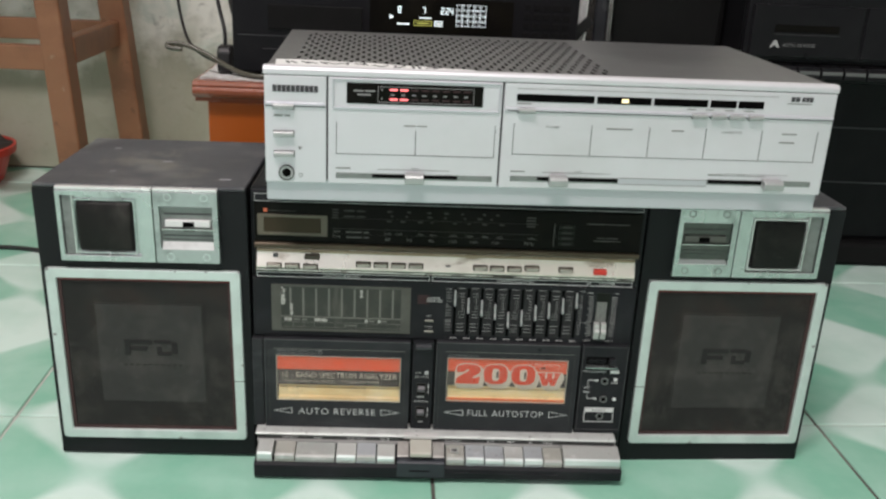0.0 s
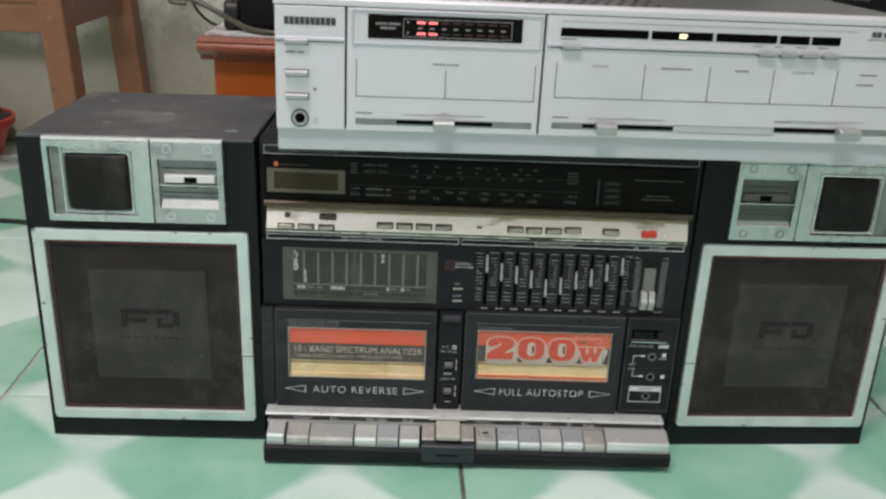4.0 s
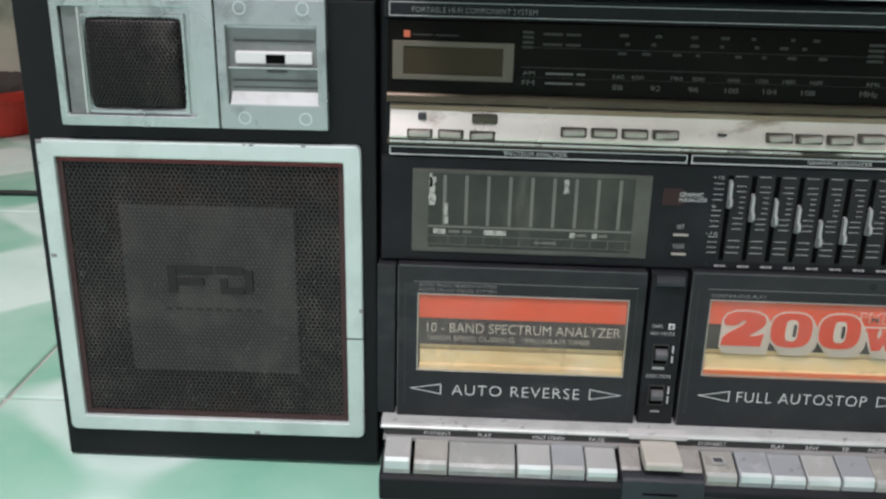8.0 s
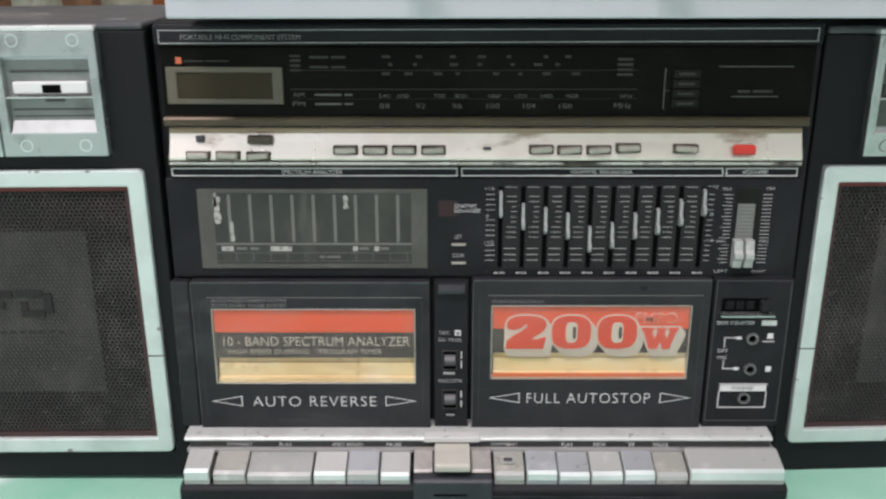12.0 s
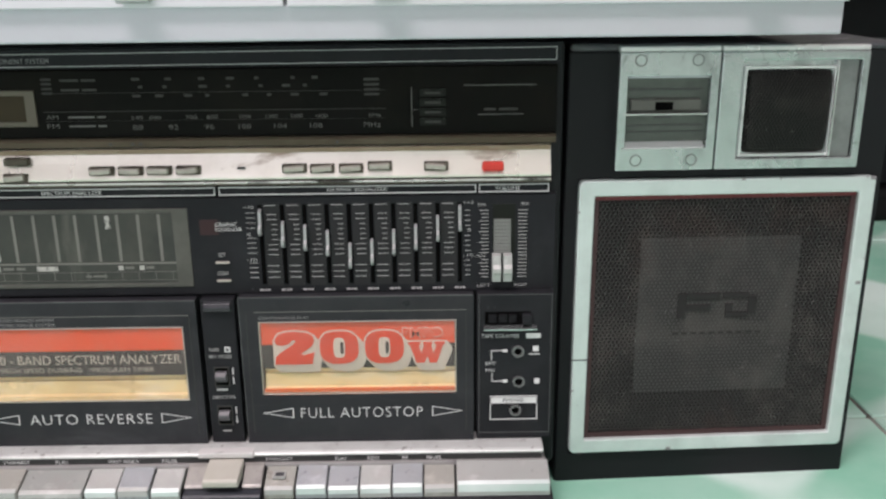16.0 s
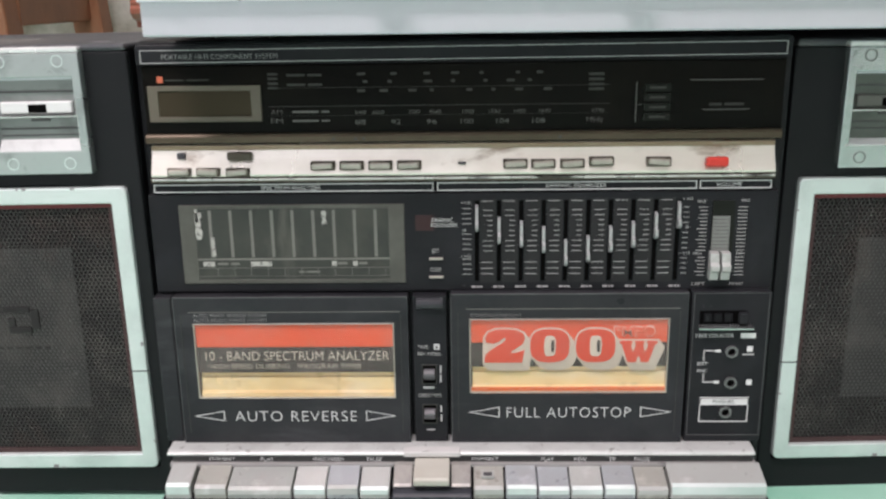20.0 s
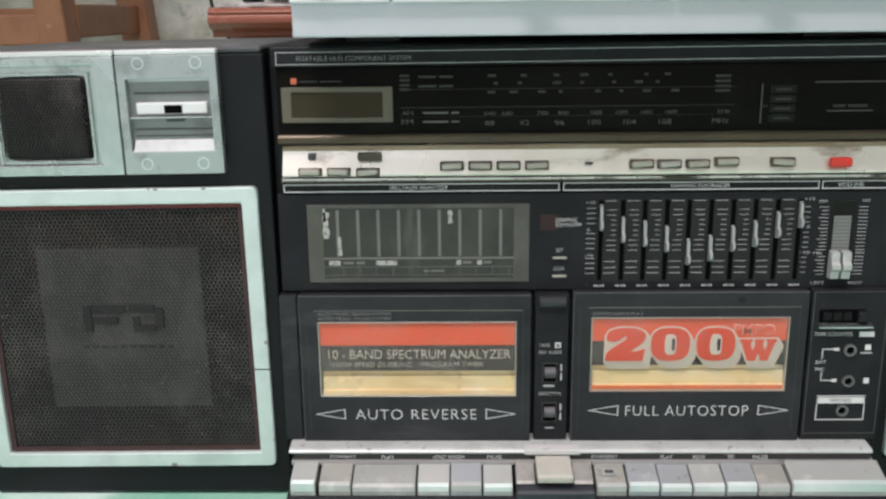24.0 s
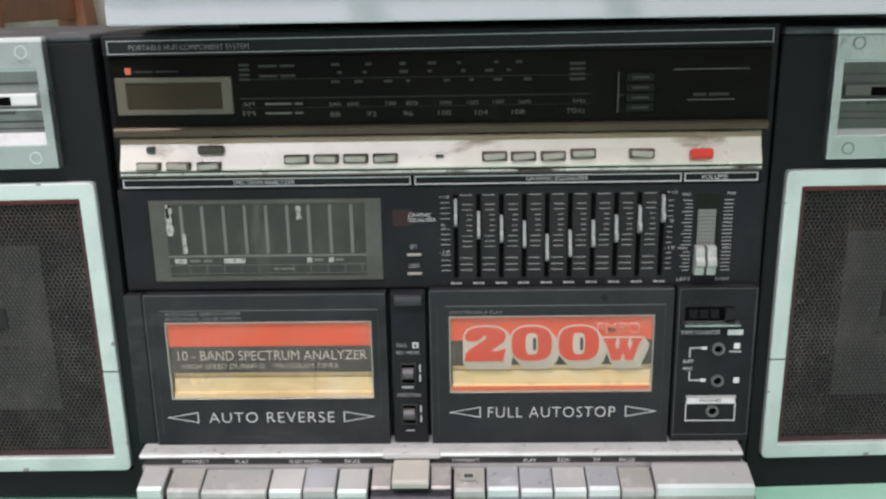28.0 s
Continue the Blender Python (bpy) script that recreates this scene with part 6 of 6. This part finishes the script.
    bars("model_mark", [(0.4000, 0.4030, -0.0004, 0.001, 0.0878, 0.0914), (0.4036, 0.4066, -0.0004, 0.001, 0.0878, 0.0914), (0.4085, 0.4110, -0.0004, 0.001, 0.0878, 0.0914), (0.4116, 0.4141, -0.0004, 0.001, 0.0878, 0.0914), (0.4147, 0.4172, -0.0004, 0.001, 0.0878, 0.0914)], C)
    words([(0.3975, 0.4170, 0.0858, 0.0865)], -0.0003, C)
    for a, b in ((0.1895, 0.2025), (0.3235, 0.3350), (0.3385, 0.3500), (0.3530, 0.3645), (0.3680, 0.3795)):
        push(C, a, b, 0.0733, 0.0766)
    # sliders
    for par, a, b, s0, s1, k0, k1, up in ((B, 0.0535, 0.1730, 0.0810, 0.1460, 0.1058, 0.1200, 0.0008), (C, 0.1870, 0.2720, 0.2080, 0.2715, 0.2170, 0.2310, 0.0018), (C, 0.3430, 0.4270, 0.3435, 0.3950, 0.3870, 0.4025, 0.0030)):
        z0, z1 = 0.0185 + up, 0.0228 + up
        sl = part("slider", box(a, b, -0.0004, 0.001, z0, z1, 0.0003), WELL, par, "long slider with a square silver knob")
        part("slot", box(s0, s1, -0.0007, 0.0, z0 + 0.0012, z1 - 0.0006), GROOVE, sl)
        part("knob", prism_x([(0.0, z1 + 0.0016), (-0.0075, z1 + 0.0006), (-0.0088, z1 - 0.0010), (-0.0085, z0 - 0.0014), (-0.0060, z0 - 0.0022), (0.0, z0 - 0.0010)], k0, k1, 0.0005), BUTTONSILVER, sl, "square silver knob")
        part("tick_scale", wordbars([(s0 + 0.004, s1 - 0.006, z1 + 0.0030, z1 + 0.0034), ((s0 + s1) / 2 - 0.003, (s0 + s1) / 2 + 0.003, z1 + 0.0042, z1 + 0.0046), (a, a + 0.011, z1 + 0.0030, z1 + 0.0040)], -0.0003), GREYPRINT, par)
    part("slider_channel", box(0.2722, 0.3428, -0.0003, 0.001, 0.0200, 0.0246), SILVERLOW, C, "pale channel between the sliders")
    part("channel_line", boxes([(0.2722, 0.3428, -0.0005, 0.0004, 0.0246, 0.0250), (0.2722, 0.3428, -0.0005, 0.0004, 0.0199, 0.0203)]), GREYPRINT, C)
    part("scale_line", boxes([(0.3510, 0.4070, -0.0003, 0.0004, 0.0302, 0.0304)]), GREYPRINT, C)
    return T


build_amplifier()


# ---- behind: wooden stool, cabinet, hi-fi ----
def build_stool():
    T = thing("stool", "brown painted wooden stool standing against the stained wall", "stool")
    def leg(x, y, splay, wide=0.017):
        bm = box(x - wide, x + 0.017, y, y + 0.040, -0.003, 0.62, 0.003)
        for v in bm.verts:
            v.co.x += splay * (0.33 - v.co.z)
        part("leg", bm, WOOD, T)
    leg(-0.541, 0.595, 0.055)
    leg(-0.529, 0.835, 0.082, 0.024)
    leg(-0.930, 0.595, -0.055)
    leg(-0.930, 0.835, -0.085)
    part("rail", box(-0.918, -0.550, 0.606, 0.624, 0.2300, 0.2645, 0.002), WOOD, T)
    part("rail", box(-0.918, -0.530, 0.842, 0.860, 0.2400, 0.2740, 0.002), WOOD, T)
    bm = box(-0.536, -0.518, 0.628, 0.840, 0.2375, 0.2760, 0.002)
    part("rail", bm, WOOD, T)
    part("rail", box(-0.938, -0.914, 0.640, 0.845, 0.2250, 0.2620, 0.002), WOOD, T)
    part("seat", box(-0.97, -0.46, 0.57, 0.91, 0.62, 0.645, 0.006), WOOD, T)
    return T


build_stool()


def build_cabinet():
    T = thing("cabinet", "low orange varnished wooden cabinet with a reddish moulded top", "cabinet")
    part("body", box(-0.277, 0.170, 0.372, 0.820, -0.003, 0.2420, 0.002), ORANGEWOOD, T, "orange varnished body")
    prof = [(0.0, 0.0), (0.0, 0.0045), (-0.009, 0.0075), (-0.0145, 0.0120), (-0.0145, 0.0165), (-0.012, 0.0185), (-0.013, 0.0215), (-0.010, 0.0250), (0.0, 0.0260)]
    part("moulding", prism_x([(0.368 + a, 0.2425 + b) for a, b in prof] + [(0.83, 0.2685), (0.83, 0.2425)], -0.2905, 0.185, 0.0008), REDWOOD, T, "rounded reddish moulding")
    part("plinth", box(-0.27, 0.16, 0.38, 0.81, -0.0031, 0.02), REDWOOD, T)
    return T


build_cabinet()


def dust_cloth():
    bm = bmesh.new()
    rnd = random.Random(8)
    nx, ny = 26, 18
    g = []
    for j in range(ny + 1):
        row = []
        for i in range(nx + 1):
            x, y = -0.283 + 0.44 * i / nx, 0.366 + 0.42 * j / ny
            if j == 0:
                y += rnd.uniform(-0.004, 0.006)
            row.append(bm.verts.new((x, y, 0.2692 + 0.0022 * noise.noise(Vector((x * 40, y * 40, 0))) + 0.002)))
        g.append(row)
    for j in range(ny):
        for i in range(nx):
            bm.faces.new((g[j][i], g[j][i + 1], g[j + 1][i + 1], g[j + 1][i]))
    geom = bmesh.ops.extrude_face_region(bm, geom=list(bm.faces))
    for e in geom["geom"]:
        if isinstance(e, bmesh.types.BMVert):
            e.co.z = 0.2687
    tagged(part("cover_cloth", bm, GREYDUST), "dusty grey cloth lying on the cabinet", "cloth")


dust_cloth()


def build_cd_player():
    T = thing("cd_player", "black hi-fi unit with a lit display on the cabinet", "hi-fi")
    part("body", box(-0.2450, 0.1530, 0.385, 0.74, 0.2760, 0.4300, 0.003), HIFI, T)
    part("front", box(-0.2465, 0.1545, 0.378, 0.386, 0.2780, 0.4310, 0.002), HIFI, T)
    for x in (-0.22, 0.12):
        for y in (0.41, 0.70):
            part("foot", box(x - 0.015, x + 0.015, y - 0.015, y + 0.015, 0.2705, 0.2765, 0.001), HIFIDARK, T)
    part("drawer", box(-0.2050, -0.0960, 0.3755, 0.379, 0.3280, 0.3560, 0.001), HIFIDARK, T)
    part("front_line", boxes([(-0.2400, -0.1000, 0.3770, 0.379, 0.3200, 0.3208), (-0.2120, -0.1900, 0.3768, 0.379, 0.3050, 0.3056)]), DARKPRINT, T)
    part("knob", cyl_y(-0.1850, 0.3010, 0.0075, 0.370, 0.379, 20), HIFIDARK, T)
    d = part("display", box(-0.0880, 0.0780, 0.3765, 0.379, 0.3300, 0.3700, 0.0006), DIALGLASS, T, "black display with pale lit figures")
    y = 0.3758
    for s, a in (("8", -0.0555), ("7", -0.0275), ("2", -0.0060), ("2", -0.0002), ("4", 0.0045)):
        part("figure", seven(s, a, 0.3525, 0.0037, 0.0075, 0.0008, y), VFD, d)
    part("colon", boxes([(-0.0014, -0.0008, y, y + 0.0004, 0.3545, 0.3551), (-0.0014, -0.0008, y, y + 0.0004, 0.3571, 0.3577)]), VFD, d)
    part("display_bar", boxes([(-0.0560, -0.0420, y, y + 0.0004, 0.3396, 0.3412), (-0.0310, -0.0170, y, y + 0.0004, 0.3472, 0.3484)]), VFD, d)
    part("display_arrow", prism_y([(-0.0650, 0.3455), (-0.0600, 0.3480), (-0.0650, 0.3505)], y, y + 0.0004), VFD, d)
    part("display_bar", outline(-0.0370, -0.0160, 0.3388, 0.3446, 0.0006, y, 0.0004), VFDYELLOW, d)
    part("display_bar", boxes([(-0.0335, -0.0195, y, y + 0.0004, 0.3412, 0.3422)]), VFDYELLOW, d)
    part("display_bar", outline(-0.0130, -0.0040, 0.3388, 0.3448, 0.0009, y, 0.0004), VFD, d)
    part("display_bar", boxes([(-0.0110, -0.0060, y, y + 0.0004, 0.3408, 0.3428)]), VFD, d)
    for j in range(4):
        for i in range(5):
            x, z = 0.0120 + 0.0070 * i, 0.3400 + 0.0062 * j
            part("track_box", outline(x, x + 0.0062, z, z + 0.0054, 0.00035, y, 0.0004), VFD, d)
    for j in range(4):
        for i in range(5):
            part("button", box(0.0900 + 0.0115 * i, 0.0980 + 0.0115 * i, 0.3768, 0.379, 0.3300 + 0.0105 * j, 0.3365 + 0.0105 * j, 0.0005), HIFIDARK, T)
    return T


build_cd_player()


def build_tower():
    T = thing("tower_speaker", "tall matt black loudspeaker standing on the floor", "loudspeaker")
    part("cabinet", box(0.2050, 0.3560, 0.47, 0.75, -0.003, 0.56, 0.004), HIFIDARK, T)
    part("grille", box(0.2120, 0.3490, 0.462, 0.471, 0.03, 0.54, 0.003), HIFIDARK, T, "black cloth grille")


build_tower()


def build_deck():
    s = thing("hifi_stand", "dark hi-fi cabinet standing on the tiles", "hi-fi")
    part("body", box(0.385, 0.86, 0.565, 0.90, 0.035, 0.2860, 0.004), HIFI, s)
    part("base", box(0.52, 0.84, 0.545, 0.88, -0.003, 0.035, 0.008), HIFIDARK, s, "rounded black base")
    part("front_line", boxes([(0.40, 0.84, 0.5635, 0.566, 0.20, 0.202), (0.40, 0.84, 0.5635, 0.566, 0.12, 0.122)]), DARKPRINT, s)
    T = thing("cassette_deck", "black stereo with a cassette front and dark keys with painted highlights", "hi-fi")
    part("body", box(0.3600, 0.80, 0.408, 0.80, 0.2870, 0.42, 0.004), HIFI, T)
    part("front", box(0.3600, 0.80, 0.3990, 0.409, 0.3120, 0.4000, 0.003), HIFI, T)
    part("top_lip", prism_x([(0.409, 0.4005), (0.3975, 0.4005), (0.3970, 0.4030), (0.402, 0.4075), (0.409, 0.4080)], 0.3600, 0.80, 0.0004), GLOSSBLACK, T, "glossy lip above the cassette doors")
    d = part("cassette_door", box(0.3660, 0.5000, 0.3955, 0.400, 0.3170, 0.3790, 0.002), HIFI, T, "black cassette door")
    part("window", box(0.3940, 0.4720, 0.3945, 0.396, 0.3475, 0.3560, 0.001), DIALGLASS, d)
    part("door_line", boxes([(0.3930, 0.4730, 0.3943, 0.396, 0.3445, 0.3450)]), DARKPRINT, d)
    part("sign", prism_y([(0.3905, 0.3290), (0.3955, 0.3375), (0.3980, 0.3375), (0.4025, 0.3290), (0.3995, 0.3290), (0.3985, 0.3315), (0.3945, 0.3315), (0.3935, 0.3290)], 0.3943, 0.396), TICKPRINT, d)
    part("lettering", letters("AUTO REVERSE", 0.4060, 0.4460, 0.3305, 0.3345, 0.3950), GREYPRINT, d)
    part("cassette_door", box(0.5040, 0.6400, 0.3955, 0.400, 0.3170, 0.3790, 0.002), HIFI, T, "black cassette door")
    for k in range(7):
        x = 0.4000 + 0.0285 * k
        part("key", prism_x([(0.410, 0.3090), (0.392, 0.3080), (0.388, 0.3040), (0.388, 0.2940), (0.410, 0.2920)], x, x + 0.0270, 0.001), HIFI, T, "dark glossy key")
        # Grey strip stands in for the highlight on the glossy key.
        part("key_highlight", box(x + 0.001, x + 0.026, 0.3872, 0.390, 0.2990, 0.3035, 0.0005), RINGGREY, T)


build_deck()


def crumpled(x0, x1, z0, z1, lean, seed):
    """A thin creased sheet hanging in the gap beside the hi-fi unit."""
    bm, rnd = bmesh.new(), random.Random(seed)
    rows = []
    for j in range(7):
        z = z0 + (z1 - z0) * j / 6
        rows.append([bm.verts.new((x0 + (x1 - x0) * i / 4 + lean * j / 6 + 0.0015 * rnd.uniform(-1, 1), 0.412 + 0.004 * rnd.uniform(-1, 1), z + 0.003 * rnd.uniform(-1, 1))) for i in range(5)])
    for j in range(6):
        for i in range(4):
            bm.faces.new((rows[j][i], rows[j][i + 1], rows[j + 1][i + 1], rows[j + 1][i]))
    r = bmesh.ops.extrude_face_region(bm, geom=list(bm.faces))
    for e in r["geom"]:
        if isinstance(e, bmesh.types.BMVert):
            e.co.y += 0.002
    return bm


def build_strip():
    T = thing("plastic_strip", "crumpled white plastic strip hanging beside the black hi-fi unit", "plastic")
    part("upper_fold", crumpled(0.1565, 0.170, 0.345, 0.47, 0.001, 4), PLASTIC_WHITE, T)
    part("lower_fold", crumpled(0.1565, 0.164, 0.20, 0.335, 0.006, 9), PLASTIC_WHITE, T)
    strap = box(-0.016, 0.016, 0.404, 0.408, -0.006, 0.006, 0.001)
    strap.transform(pose(0.164, 0, 0.340, 0, -48, 0))
    part("strap", strap, CABLE, T, "black strap across the strip")


build_strip()


def build_panel():
    T = thing("grey_panel", "narrow dark glossy panel with chrome edges standing between hi-fi units", "panel")
    part("body", box(0.1830, 0.1985, 0.43, 0.72, -0.003, 0.55, 0.003), GLOSSBLACK, T)
    for x in (0.1992, 0.2022):
        part("edge_trim", box(x, x + 0.0014, 0.427, 0.60, -0.003, 0.55, 0.0005), CHROME, T, "thin chrome edge")


build_panel()


def build_pot():
    T = thing("plant_pot", "red plastic plant pot with dark soil against the wall", "plant pot", pose(-0.797, 0.828, -0.003))
    bm = bmesh.new()
    prof = [(0.058, 0.0), (0.062, 0.004), (0.078, 0.050), (0.086, 0.052), (0.087, 0.064), (0.082, 0.065), (0.078, 0.052), (0.056, 0.008)]
    n = 36
    rings = [[bm.verts.new((q * math.cos(2 * math.pi * k / n), q * math.sin(2 * math.pi * k / n), z)) for k in range(n)] for q, z in prof]
    for a, b in zip(rings, rings[1:]):
        for k in range(n):
            bm.faces.new((a[k], a[(k + 1) % n], b[(k + 1) % n], b[k]))
    bm.faces.new(rings[0][::-1])
    bm.faces.new(rings[-1])
    part("pot", bm, REDPOT, T, "red plastic pot")
    bm = bmesh.new()
    bmesh.ops.create_icosphere(bm, subdivisions=4, radius=0.084)
    for v in bm.verts:
        v.co.z = 0.056 + max(0, v.co.z) * 0.26 + 0.010 * noise.noise(v.co * 45)
    part("soil", bm, SOIL, T, "heaped dark soil")


build_pot()
tagged(part("power_cable", sweep([(-0.452, 0.905, 0.52), (-0.440, 0.890, 0.36), (-0.428, 0.880, 0.27), (-0.412, 0.870, 0.235), (-0.385, 0.872, 0.215), (-0.330, 0.878, 0.195), (-0.240, 0.880, 0.170), (-0.200, 0.880, 0.06), (-0.180, 0.880, 0.0005), (-0.120, 0.885, 0.0005)], 0.0024), CABLE), "thin black cable hanging down the wall", "cable")
tagged(part("thin_cable", sweep([(-0.352, 0.90, 0.52), (-0.346, 0.86, 0.34), (-0.325, 0.78, 0.29), (-0.290, 0.72, 0.272), (-0.262, 0.66, 0.274)], 0.0028), CABLE), "black cable running behind the cabinet", "cable")
tagged(part("bent_cable", sweep([(-0.309, 0.395, 0.2985), (-0.324, 0.394, 0.2985), (-0.330, 0.396, 0.3025), (-0.318, 0.398, 0.3060), (-0.298, 0.398, 0.3020), (-0.262, 0.390, 0.2845), (-0.236, 0.372, 0.2745), (-0.212, 0.366, 0.2732), (-0.16, 0.37, 0.2735)], 0.0031), CABLEGREY), "bent olive-grey cable sticking out over the cabinet's edge", "cable")
tagged(part("floor_cable", sweep([(-0.335, 0.10, 0.0002), (-0.36, 0.25, 0.0002), (-0.45, 0.44, 0.0002), (-0.56, 0.52, 0.0002), (-0.66, 0.50, 0.0002), (-0.90, 0.44, 0.0002)], 0.0030), CABLE), "black cable lying on the tiles", "cable")


def build_plug():
    T = thing("power_plug", "black mains plug lying on the cabinet beside the hi-fi unit", "plug")
    bm = prism_x([(0.392, 0.0), (0.388, 0.006), (0.389, 0.026), (0.394, 0.032), (0.410, 0.033), (0.414, 0.026), (0.414, 0.0)], -0.268, -0.251, 0.003)
    for v in bm.verts:
        v.co.z += 0.2718
    part("body", bm, CABLE, T)
    part("cord", sweep([(-0.2600, 0.402, 0.303), (-0.2590, 0.403, 0.318), (-0.2640, 0.410, 0.332), (-0.2730, 0.430, 0.352), (-0.2800, 0.450, 0.375), (-0.2830, 0.470, 0.43)], 0.0024), CABLE, T)


build_plug()
tiles()

for ob in scene.objects:
    if ob.name.startswith(("tick_scale", "lettering")):
        tagged(ob, kind="stuff")
